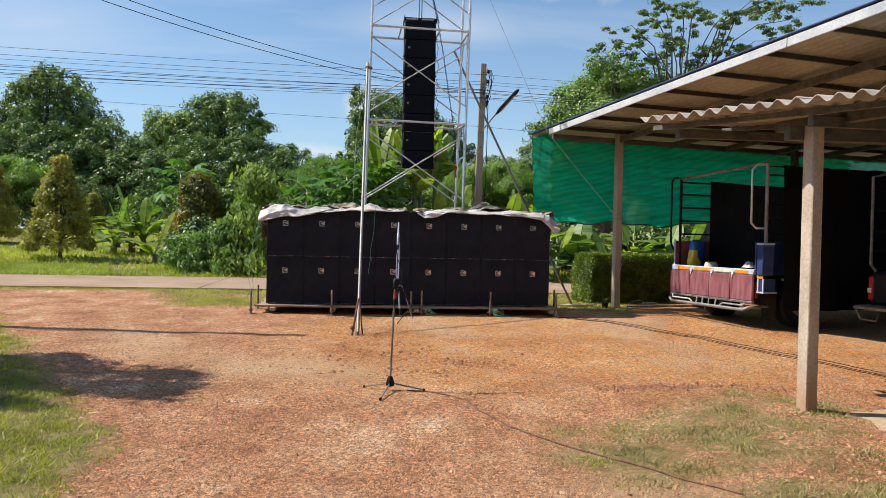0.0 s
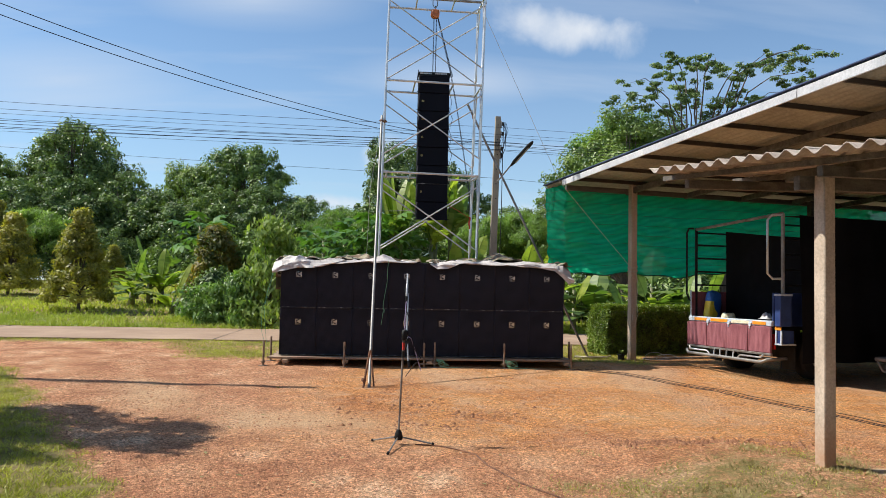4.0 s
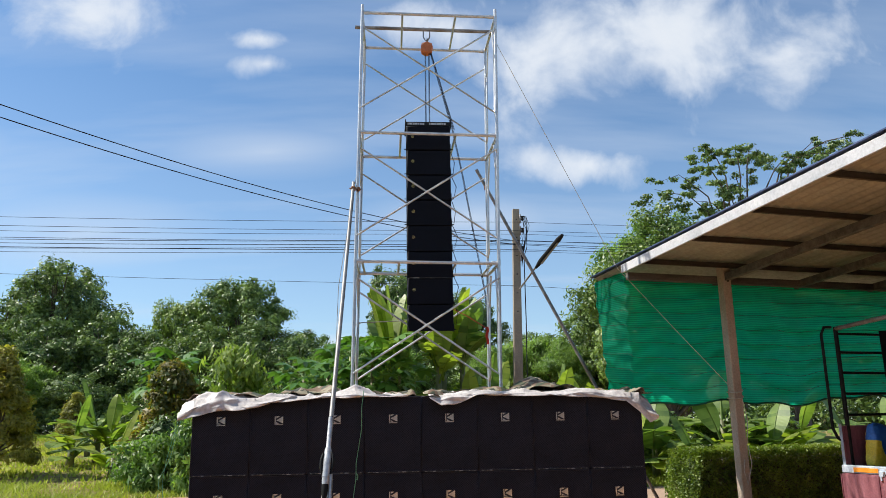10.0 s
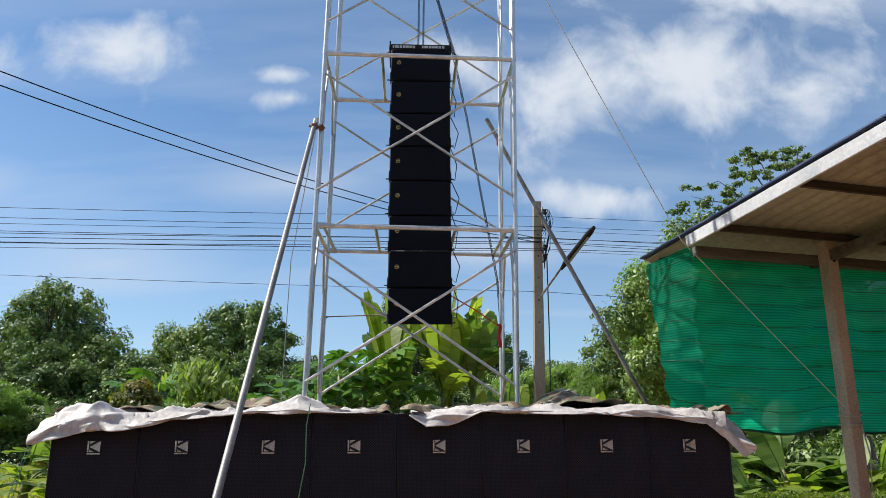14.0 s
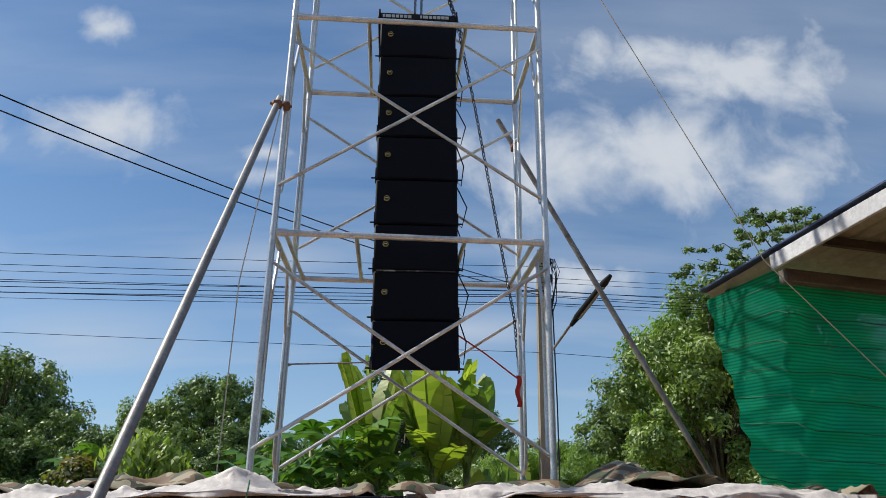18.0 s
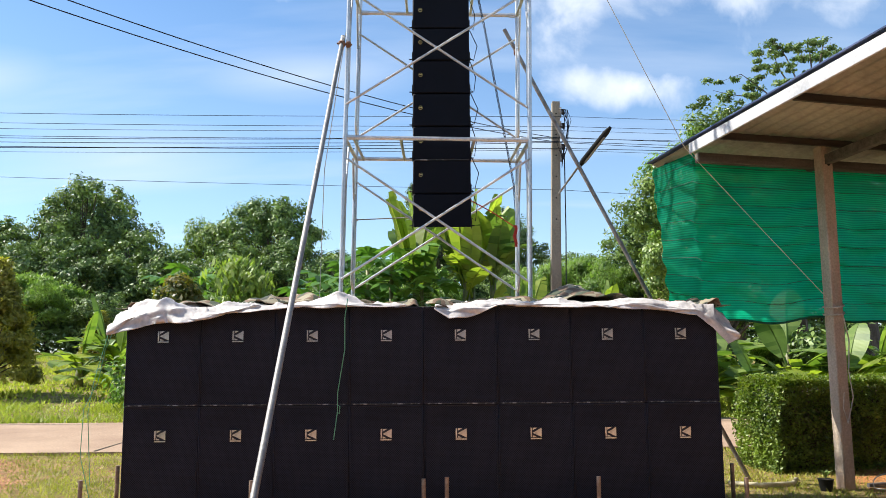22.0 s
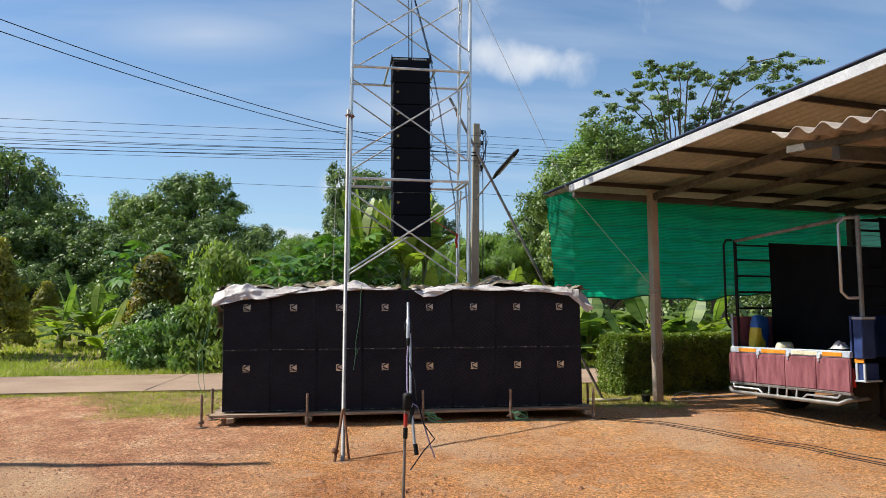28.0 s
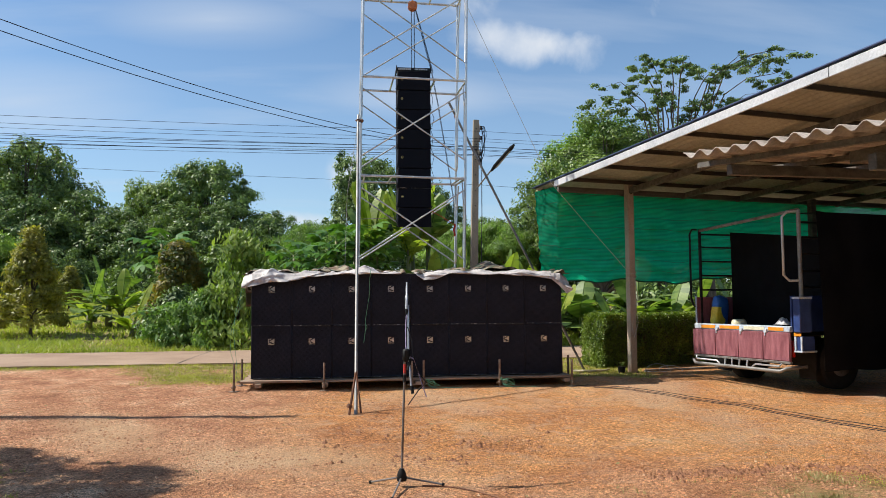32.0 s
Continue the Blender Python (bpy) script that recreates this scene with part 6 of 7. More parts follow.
def clumps(centres, radii, per, flat=0.75, dirs=None):
    """Places for leaves in shells of small balls round the centres, and the ways that they face."""
    pos, out = [], []
    for i, (c, r) in enumerate(zip(centres, radii)):
        d_ = rng.normal(0, 1, (per, 3))
        d_ /= np.linalg.norm(d_, axis=1)[:, None]
        rr = r * rng.uniform(0.08, 1.0, per) ** 0.5 * (1 + 0.16 * rng.normal(0, 1, per))
        p = d_ * rr[:, None]
        p[:, 2] *= flat
        pos.append(np.asarray(c) + p)
        o = 0.75 * d_ + (0.6 * np.asarray(dirs[i]) if dirs is not None else 0)
        out.append(o / (np.linalg.norm(o, axis=1)[:, None] + 1e-6))
    return np.concatenate(pos), np.concatenate(out)


def make_tree(name, label, h, base, crown_r, crown_h, n_cl, per, leaf, cl_r, material, trunk_r, category="tree", group="", up=0.35, shape="round", at=I4, droop=0.0, ratio=0.45, n_lobes=13):
    """A tapered trunk with limbs and a crown of leaf clumps, heaped into lobes where it is round."""
    ob = thing(name, at, label, category, group)
    cs, rs, ds = [], [], []
    g = Geo()
    lean = rng.normal(0, 0.03 * h, 2)
    top = Vector((lean[0], lean[1], base + crown_h * 0.55))
    g.tube([(0, 0, -0.2), (lean[0] * 0.3, lean[1] * 0.3, base * 0.5), (lean[0] * 0.6, lean[1] * 0.6, base), top], [trunk_r * 1.25, trunk_r, trunk_r * 0.8, trunk_r * 0.3], 9)
    lobes = []
    for i in range(n_lobes):
        e = -0.8 + 1.75 * (i + 0.5) / n_lobes + rng.uniform(-0.12, 0.12)
        a = i * 2.4 + rng.uniform(-0.5, 0.5)
        q_ = math.sqrt(max(0.03, 1 - min(1, e * e))) * rng.uniform(0.5, 0.78)
        lobes.append((crown_r * q_ * math.cos(a), crown_r * q_ * math.sin(a), base + crown_h * (0.5 + 0.34 * e), crown_r * rng.uniform(0.34, 0.50)))
    for i in range(n_cl):
        a = rng.uniform(0, 2 * math.pi)
        if shape == "cone":
            t_ = rng.uniform(0, 1) ** 1.1
            rad = crown_r * (1 - t_) ** 0.75 * (0.7 + 0.35 * rng.uniform())
            z = base + crown_h * t_
            way = Vector((math.cos(a), math.sin(a), 0.35))
        elif shape == "heap":
            t_ = rng.uniform(0, 1)
            bul = 1 + 0.3 * noise.noise(Vector((math.cos(a) * 1.2 + base, math.sin(a) * 1.2, t_ * 2.4 + h)))
            rad = crown_r * (1 - t_ ** 2.2) ** 0.6 * bul * math.sqrt(rng.uniform(0.25, 1))
            z = base + crown_h * t_
            way = Vector((math.cos(a), math.sin(a), 0.3 + t_))
        else:
            lx, ly, lz, lr = lobes[i % len(lobes)]
            way = (Vector(rng.normal(0, 1, 3)) + Vector((lx, ly, 0)) * (0.5 / crown_r) + Vector((0, 0, 0.45))).normalized()
            dd = way * lr * (rng.uniform(0.45, 1.0) if i % 7 else rng.uniform(0.95, 1.1))
            rad, a, z = math.hypot(lx + dd.x, ly + dd.y), math.atan2(ly + dd.y, lx + dd.x), lz + dd.z * 0.85
        c = Vector((lean[0] + rad * math.cos(a), lean[1] + rad * math.sin(a), z))
        cs.append(c); rs.append(cl_r * rng.uniform(0.6, 1.3)); ds.append(way.normalized())
        if i % 4 == 0:
            s = top * 0 + Vector((lean[0] * 0.6, lean[1] * 0.6, base + (z - base) * 0.35 - (0.1 * base if z < base else 0)))
            mid = s.lerp(c, 0.55) + Vector((0, 0, 0.06 * rad))
            g.tube([s, mid, c], [trunk_r * 0.42, trunk_r * 0.22, trunk_r * 0.07], 6, False)
    part("trunk", g, M["bark"], ob)
    pos, out = clumps(cs, rs, per, dirs=ds)
    part("crown", polys("crown", leaf_cloud(pos, leaf, ratio, up, droop, out), 4), material, ob)
    return ob


def spread_copies(src, places, label=""):
    """Copies at x, y, turn, scale, height scale; the first place is the source's own."""
    for i, (x, y, turn, s, sh) in enumerate(places):
        m_ = pose(x, y, land(x, y) - 0.05, 0, 0, turn)
        sc = Matrix.Diagonal((s, s, s * sh * (0.95 if y > 28 else 1.0), 1))
        if i == 0:
            src.matrix_basis = m_ @ sc
            sx = src
        else:
            src_s = src.scale.copy()
            src.scale = (1, 1, 1)
            sx = copy_thing(src, m_ @ sc)
            src.scale = src_s
        if label:
            sx["label"] = label


# far woods: forest trees of three kinds, bamboo at their edge
fa = make_tree("forest_tree", "tall dark green broadleaf tree in the far woods", 11, 1.8, 4.2, 10.2, 330, 95, 0.27, 0.62, M["leafA"], 0.3, group="far woods", n_lobes=17)
fd = make_tree("forest_tree", "wide domed broadleaf tree standing above the far woods", 11, 1.5, 4.1, 9.6, 340, 95, 0.27, 0.60, M["leafB"], 0.3, group="far woods", n_lobes=19)
fb_ = make_tree("forest_tree", "rounded mid-green broadleaf tree in the far woods", 8, 0.6, 4.0, 8.0, 230, 95, 0.26, 0.66, M["leafA"], 0.25, group="far woods", n_lobes=15)
fc = make_tree("bamboo_clump", "feathery light green bamboo clump at the wood edge", 8, 1.0, 2.8, 7.2, 90, 190, 0.36, 0.75, M["leafC"], 0.16, category="bamboo", group="far woods", droop=0.9, ratio=0.18)
pl = [(-23.6, 45.5, 10, 0.98, 1.08)]
for x, y, s, sh in ((-27.5, 47, 0.85, 1.0), (-20.3, 47, 0.62, 1.05), (-6.9, 47.5, 0.62, 1.05), (1.2, 44, 0.74, 1.34), (-31, 44, 0.8, 0.85), (5.3, 48, 0.70, 1.25), (-38, 46, 0.8, 0.85), (13, 30, 0.8, 0.95), (20, 33, 0.9, 1.0), (-46, 48, 0.9, 0.8), (28, 38, 0.9, 1.0)):
    pl.append((x, y, rng.uniform(0, 360), s, sh))
spread_copies(fa, pl)
spread_copies(fd, [(-10.3, 46, 40, 0.90, 1.16), (-14.9, 46.5, 150, 0.60, 1.50), (-13.0, 48, 250, 0.62, 1.2)])
pl = [(-29, 40, 0, 0.85, 0.8)]
for x, y, s, sh in ((-25, 40, 0.85, 0.95), (-21.5, 41, 0.86, 1.0), (-18, 42, 0.9, 1.0), (-15.2, 41, 0.85, 0.9), (-12, 41, 0.85, 0.95), (-8.7, 41, 0.85, 0.95), (-5.5, 41, 0.82, 0.9), (-2.3, 40, 0.78, 0.85), (1.0, 38, 0.7, 0.8), (4.4, 39, 0.72, 0.85), (7.6, 36, 0.75, 0.85), (-33, 40, 0.8, 0.8), (-37, 42, 0.9, 0.8), (-42, 43, 1.0, 0.8), (10.5, 34, 0.8, 0.9), (17, 30, 0.9, 0.9), (24, 30, 1.0, 0.9), (-49, 45, 1.0, 0.9), (-17, 35, 0.5, 0.8), (-23, 35, 0.55, 0.8)):
    pl.append((x, y, rng.uniform(0, 360), s, sh))
spread_copies(fb_, pl)
pl = [(-27.5, 34, 0, 0.9, 0.85)]
for x, y, s, sh in ((-23.8, 33, 0.8, 0.85), (-31.5, 37, 0.9, 1.0), (-35, 38, 0.95, 1.0), (-3.6, 36, 0.75, 0.9), (-0.6, 34, 0.7, 0.9), (5.8, 33, 0.72, 0.85), (8.6, 31, 0.72, 0.9), (-20, 35, 0.75, 0.8)):
    pl.append((x, y, rng.uniform(0, 360), s, sh))
spread_copies(fc, pl)

# undergrowth that closes the foot of the woods
k_ = 120000
ux, ud = rng.uniform(-62, 42, k_), rng.uniform(0, 1, k_)
top_ = np.array([3.6 + 2.6 * nz(x, 0.0, 0.16, 4) + 1.3 * nz(x, 3.0, 0.55, 8) for x in ux])
uy = 33.5 + 2.2 * np.array([nz(x, 7.0, 0.12, 2) for x in ux]) + 3.0 * ud + rng.normal(0, 0.25, k_) - 9.0 * (np.clip((ux - 9) / 8, 0, 1))
uz = np.array([land(x, y) for x, y in zip(ux, uy)]) + top_ * (0.25 + 0.75 * ud) * rng.uniform(0.0, 1.0, k_) ** 0.75
solid("woodland_undergrowth", polys("woodland_undergrowth", leaf_cloud(np.stack([ux, uy, uz], 1), 0.25, 0.45, 0.5), 4), M["leafA"], "dense dark green undergrowth at the foot of the woods", "undergrowth", kind="stuff")

# trees behind the shed
make_tree("shade_tree", "dense green roadside tree behind the shed", 9.5, 0.4, 2.8, 8.5, 330, 190, 0.145, 0.46, M["leafB"], 0.15, at=pose(9.45, 18.3, 0.5), group="trees behind the shed", n_lobes=17)
make_tree("shade_tree", "light green leafy tree rising behind the dense one", 9, 1.0, 2.6, 8.9, 170, 190, 0.15, 0.46, M["leafC"], 0.2, at=pose(10.9, 20.6, 0.6), group="trees behind the shed")
rt = thing("rain_tree", pose(13.2, 17.0, 0.5), "tall open-crowned tree with spreading limbs above the shed roof", "tree", "trees behind the shed")
g, cs, rs = Geo(), [], []
g.tube([(0.2, 0, -0.2), (0.0, 0.1, 3.0), (-0.9, 0, 5.6), (-1.3, 0, 7.6)], [0.3, 0.24, 0.19, 0.12], 9)
for tx, ty, tz in ((-4.2, 0.2, 9.0), (-3.7, 0.8, 9.5), (-3.2, -0.6, 9.9), (-2.7, 0.3, 8.6), (-2.1, 0.6, 10.6), (-1.5, -0.6, 10.3), (-1.0, 0.5, 9.5), (-0.2, 0.5, 10.7), (0.5, -0.7, 9.9), (1.2, 0.4, 9.2), (2.1, -0.3, 10.2), (2.9, 0.6, 10.8), (3.6, 0.4, 10.9), (4.3, 0.2, 11.1), (3.4, -0.8, 10.0), (-1.9, -0.2, 8.8), (0.2, 0.2, 8.9), (2.4, -0.8, 9.0)):
    e = Vector((tx, ty, tz))
    root = Vector((-1.1, 0, rng.uniform(5.6, 7.2)))
    s = Vector((-1.1 + (tx + 1.1) * 0.42, ty * 0.5, tz - rng.uniform(0.6, 1.1)))
    g.tube([root, root.lerp(s, 0.5) + Vector((0.1 * tx, 0, -0.1)), s], [0.05, 0.034, 0.024], 6, False)
    m1, m2 = s.lerp(e, 0.35) + Vector((0, 0, 0.3)), s.lerp(e, 0.7) + Vector((0, 0, 0.22)) + Vector(rng.normal(0, 0.12, 3))
    g.tube([s, m1, m2, e], [0.024, 0.018, 0.012, 0.005], 6, False)
    for q in np.linspace(0.4, 1.04, 12):
        c = (m1.lerp(m2, (q - 0.35) / 0.35) if q < 0.7 else m2.lerp(e, (q - 0.7) / 0.3)) + Vector((rng.normal(0, 0.34), rng.normal(0, 0.34), rng.normal(-0.22, 0.15)))
        cs.append(c); rs.append(rng.uniform(0.13, 0.27))
        g.tube([s.lerp(c, 0.88), c], [0.010, 0.004], 4, False)
part("trunk", g, M["bark"], rt)
pos, out = clumps(cs, rs, 70, 0.45)
part("crown", polys("crown", leaf_cloud(pos, 0.12, 0.5, 0.4, 0.35, out), 4), M["leafA"], rt)
make_tree("shade_tree", "leafy green tree beyond the shed", 8, 1.0, 2.9, 8.4, 200, 160, 0.155, 0.5, M["leafA"], 0.25, at=pose(12.6, 19.6, 0.6), group="trees behind the shed")

# orchard across the road
du = make_tree("durian_tree", "conical young durian tree with olive-brown leaves in the orchard", 3.6, 0.45, 1.15, 3.2, 150, 110, 0.15, 0.27, M["durian"], 0.06, shape="cone", group="orchard trees", droop=0.5, ratio=0.36)
spread_copies(du, [(-10.05, 11.95, 0, 0.86, 1.0), (-15.6, 19.5, 70, 0.98, 0.92), (-19.6, 19, 140, 1.25, 0.95), (-18.6, 25, 200, 1.1, 1.0), (-23.5, 24, 260, 1.2, 1.0), (-13.8, 26.5, 20, 0.7, 0.8), (-24.5, 17, 20, 1.3, 1.0), (-28, 22, 90, 1.2, 1.1)])
make_tree("fruit_bush", "leafy bush with reddish young leaves by the road", 3.2, 0.0, 0.85, 2.7, 70, 130, 0.15, 0.30, M["orangeleaf"], 0.05, category="bush", at=pose(-6.0, 12.4, 0.45), droop=0.3, shape="heap")
make_tree("fruit_bush", "round green bush with drooping leaves", 3, 0.0, 0.8, 2.5, 70, 130, 0.14, 0.30, M["leafB"], 0.05, category="bush", at=pose(-5.0, 12.9, 0.5), droop=0.3, shape="heap")
make_tree("fruit_bush", "low dark green bush under the reddish one", 2, 0.0, 1.0, 1.3, 60, 130, 0.13, 0.28, M["leafA"], 0.04, category="bush", at=pose(-5.7, 11.3, 0.35), droop=0.3, shape="heap")
vine = make_tree("climbing_vine", "tall mound of light green climbing vine by the roadside", 3.4, 0.0, 0.98, 3.0, 90, 75, 0.20, 0.42, M["vineleaf"], 0.06, category="vine", at=pose(-3.9, 9.5, 0.2), droop=1.2, ratio=0.4, shape="heap")
make_tree("climbing_vine", "dark tangle of vine under the mound", 2, 0.0, 0.9, 1.4, 50, 130, 0.14, 0.28, M["leafC"], 0.05, category="vine", at=pose(-4.7, 9.5, 0.2), droop=0.9, ratio=0.4, shape="heap")
df = thing("dragon_fruit_stems", pose(-3.1, 9.05, 0.2), "cluster of hanging pale green cactus stems on the vine mound", "cactus")
for i in range(16):
    a_, b_ = rng.uniform(-0.45, 0.2), rng.uniform(-0.15, 0.15)
    L, z_ = rng.uniform(0.7, 1.3), rng.uniform(1.5, 1.9)
    part("stem", Geo().tube([(a_ * 0.4, b_ * 0.4 + 0.1, z_ - 0.15), (a_ * 0.8, b_ - 0.08, z_ + 0.08), (a_, b_ - 0.16, z_ - 0.25), (a_ * 1.15, b_ - 0.18, z_ - 0.6 * L), (a_ * 1.2, b_ - 0.16, z_ - L)], [0.02, 0.026, 0.03, 0.027, 0.01], 3), M["papaya"], df)
part("post", Geo().tube([(-0.1, 0.15, 0), (-0.1, 0.15, 1.6)], 0.05, 8), M["conc"], df)
make_tree("roadside_shrub", "low weedy green shrub at the roadside", 1, 0.0, 0.9, 0.9, 30, 130, 0.14, 0.3, M["leafC"], 0.03, category="shrub", at=pose(-5.4, 9.8, 0.25))


def banana_leaf(L, wmax, rise, bend, torn, seed):
    """One arching banana leaf: stalk, midrib and a blade torn into strips."""
    r_ = random.Random(seed)
    g, n_ = Geo(), 16
    pts = []
    for i in range(n_ + 1):
        t_ = i / n_
        pts.append(Vector((L * (t_ * math.cos(rise) + 0.15 * bend * t_ * t_), 0, L * (t_ * math.sin(rise) - bend * 0.55 * t_ * t_))))
    g.tube(pts[:: 2], [0.028 * (1 - 0.85 * i / 8) for i in range(9)], 5, False)
    for s in (-1, 1):
        off = 0.0
        for i in range(3, n_):
            t0, t1 = i / n_, (i + 1) / n_
            w0 = wmax * math.sin(math.pi * min(1, max(0, (t0 - 0.17) / 0.86))) ** 0.6
            w1 = wmax * math.sin(math.pi * min(1, max(0, (t1 - 0.17) / 0.86))) ** 0.6
            if r_.random() < torn:
                off = r_.uniform(-0.5, 0.1) * wmax
            a, b_ = pts[i], pts[i + 1]
            da, db = 0.35 * w0 + off * 0.6, 0.35 * w1 + off * 0.6
            g.add([a, b_, b_ + Vector((0.05, s * w1, -db + 0.25 * w1)), a + Vector((0.05, s * w0, -da + 0.25 * w0))], [(0, 1, 2, 3)])
    return g.mesh("leaf", True)


LEAVES = [banana_leaf(2.0, 0.23, 1.36, 0.24, 0.4, 1), banana_leaf(2.0, 0.22, 1.22, 0.45, 0.75, 2), banana_leaf(1.8, 0.22, 0.95, 0.85, 0.85, 3), banana_leaf(2.0, 0.22, 1.48, 0.06, 0.25, 4)]


ARCHED = [banana_leaf(1.45, 0.24, 1.05, 0.8, 0.3, 21), banana_leaf(1.5, 0.2, 0.85, 0.95, 0.45, 22), banana_leaf(1.3, 0.21, 0.55, 0.85, 0.35, 23), banana_leaf(1.6, 0.2, 1.35, 0.3, 0.1, 24)]
BROAD = [banana_leaf(1.5, 0.37, 1.0, 0.8, 0.10, 11), banana_leaf(1.35, 0.40, 0.7, 0.8, 0.14, 12), banana_leaf(1.45, 0.36, 0.45, 0.7, 0.22, 13), banana_leaf(1.6, 0.33, 1.3, 0.4, 0.05, 14)]


def banana_plant(x, y, h, n_, scale, turn, young=0.3, label="banana plant with broad torn green leaves"):
    ob = thing("banana_plant", pose(x, y, land(x, y) - 0.05, 0, 0, turn), label, "banana plant", "banana plants")
    part("stem", Geo().tube([(0, 0, 0), (0.02, 0, h * 0.5), (0.03, 0.02, h)], [0.11 * scale, 0.085 * scale, 0.05 * scale], 9), M["stem"], ob, smooth=True)
    for i in range(n_):
        k = 3 if i == 0 else int(rng.integers(0, 3))
        a = i * 137.5 + rng.uniform(-25, 25)
        me_ = (BROAD if x > 4.5 else ARCHED if x < -4.5 else LEAVES)[k]
        if rng.uniform() < young:
            me_ = me_.copy(); me_.materials.clear(); me_.materials.append(M["bananay"])
        elif not me_.materials:
            me_.materials.append(M["banana"])
        s = scale * rng.uniform(0.8, 1.12)
        part("leaf", me_, M["banana"], ob, at=pose(0.03, 0.02, h - 0.12 - 0.04 * i, rng.uniform(-12, 12), 0, a) @ Matrix.Diagonal((s, s, s, 1)))
    return ob


for me_ in LEAVES + ARCHED + BROAD:
    me_.materials.append(M["banana"])
for x, y, h, n_, s, t_, yg in ((-0.25, 9.5, 2.75, 9, 1.05, 75, 0.3), (0.75, 9.3, 2.75, 11, 1.1, 15, 0.45), (1.38, 9.6, 2.85, 11, 1.12, 130, 0.5), (0.95, 10.0, 2.7, 9, 1.12, 215, 0.4), (-0.1, 10.4, 2.4, 7, 1.1, 200, 0.2), (2.0, 10.4, 1.5, 7, 0.95, 300, 0.5), (3.42, 9.6, 1.0, 6, 0.95, 20, 0.9), (4.25, 9.6, 0.95, 6, 1.0, 80, 0.9), (1.64, 9.7, 1.1, 6, 0.9, 140, 0.9),
                              (-9.2, 14.4, 0.7, 12, 1.2, 0, 0.45), (-8.3, 14.8, 0.85, 12, 1.2, 90, 0.45), (-8.9, 15.6, 1.1, 11, 1.2, 200, 0.3), (-7.12, 11.6, 0.45, 9, 0.9, 40, 0.6), (-10.2, 18.4, 1.0, 7, 0.9, 200, 0.1),
                              (4.9, 8.9, 0.75, 8, 0.95, 0, 0.3), (5.7, 9.4, 0.8, 8, 1.0, 60, 0.2), (6.5, 9.0, 0.7, 8, 0.95, 110, 0.4), (7.4, 9.6, 0.9, 8, 1.0, 200, 0.2), (8.3, 9.1, 0.75, 8, 1.0, 20, 0.3), (9.3, 9.8, 0.9, 8, 1.0, 310, 0.2), (10.4, 9.3, 0.8, 8, 1.0, 150, 0.3), (5.4, 10.6, 1.1, 8, 1.0, 150, 0.1), (8.0, 10.9, 1.2, 8, 1.05, 75, 0.1), (11.6, 10.0, 1.0, 8, 1.0, 40, 0.2)):
    banana_plant(x, y, h, n_, s, t_, yg)


def papaya_leaf():
    g = Geo()
    g.tube([(0, 0, 0), (0.3, 0, 0.06), (0.55, 0, 0.03)], [0.010, 0.008, 0.006], 5, False)
    for k in range(7):
        a = radians(-125 + k * 41.6)
        c, s = math.cos(a), math.sin(a)
        L = 0.34 if 1 <= k <= 5 else 0.22
        o = Vector((0.55, 0, 0.03))
        t_ = Vector((-s, c, 0))
        d_ = Vector((c, s, 0))
        g.add([o, o + d_ * L * 0.4 + t_ * 0.075 + Vector((0, 0, 0.02)), o + d_ * L * 0.7 + t_ * 0.06 + Vector((0, 0, -0.03)), o + d_ * L + Vector((0, 0, -0.10)), o + d_ * L * 0.7 - t_ * 0.06 + Vector((0, 0, -0.03)), o + d_ * L * 0.4 - t_ * 0.075 + Vector((0, 0, 0.02))], [(0, 1, 2, 3, 4, 5)])
    return g.mesh("leaf")


PAP = papaya_leaf()
PAP.materials.append(M["papaya"])


def papaya(x, y, h, n_, s, label="papaya tree with hand-shaped leaves"):
    ob = thing("papaya_tree", pose(x, y, land(x, y) - 0.05), label, "papaya tree", "papaya trees")
    part("stem", Geo().tube([(0, 0, 0), (0.03, 0.02, h)], [0.06 * s, 0.035 * s], 8), M["stem"], ob, smooth=True)
    for i in range(n_):
        q_ = s * rng.uniform(0.8, 1.2)
        part("leaf", PAP, M["papaya"], ob, at=pose(0.03, 0.02, h - 0.028 * i, rng.uniform(-15, 15), 38 - 70 * (1 - i / n_) + rng.uniform(-8, 8), i * 137.5) @ Matrix.Diagonal((q_, q_, q_, 1)))
    return ob


for x, y, h, n_, s in ((-1.25, 9.3, 2.9, 24, 1.15), (-0.75, 9.0, 3.0, 24, 1.1), (-0.15, 8.9, 2.5, 22, 1.05), (-1.8, 9.8, 2.6, 22, 1.1), (0.5, 8.95, 1.7, 18, 0.95), (-8.0, 19, 3.0, 22, 1.4), (1.9, 9.2, 1.5, 16, 0.9), (-2.5, 11.2, 2.4, 20, 1.1)):
    papaya(x, y, h, n_, s)
make_tree("roadside_shrub", "dense green shrub behind the speaker stack", 2, 0.1, 1.2, 1.8, 50, 130, 0.15, 0.36, M["leafB"], 0.04, category="shrub", at=pose(-0.6, 10.9, 0.2))
make_tree("roadside_shrub", "dense green shrub below the banana leaves", 2, 0.0, 1.3, 1.5, 50, 130, 0.15, 0.36, M["leafA"], 0.04, category="shrub", at=pose(6.0, 11.6, 0.2))
make_tree("roadside_shrub", "dense green shrub behind the clipped hedge", 2, 0.0, 1.6, 1.7, 55, 130, 0.16, 0.4, M["leafA"], 0.04, category="shrub", at=pose(9.0, 12.0, 0.2))
make_tree("roadside_shrub", "dense green shrub near the power pole", 2, 0.1, 1.2, 2.2, 50, 130, 0.16, 0.36, M["leafB"], 0.04, category="shrub", at=pose(3.0, 13.5, 0.3))


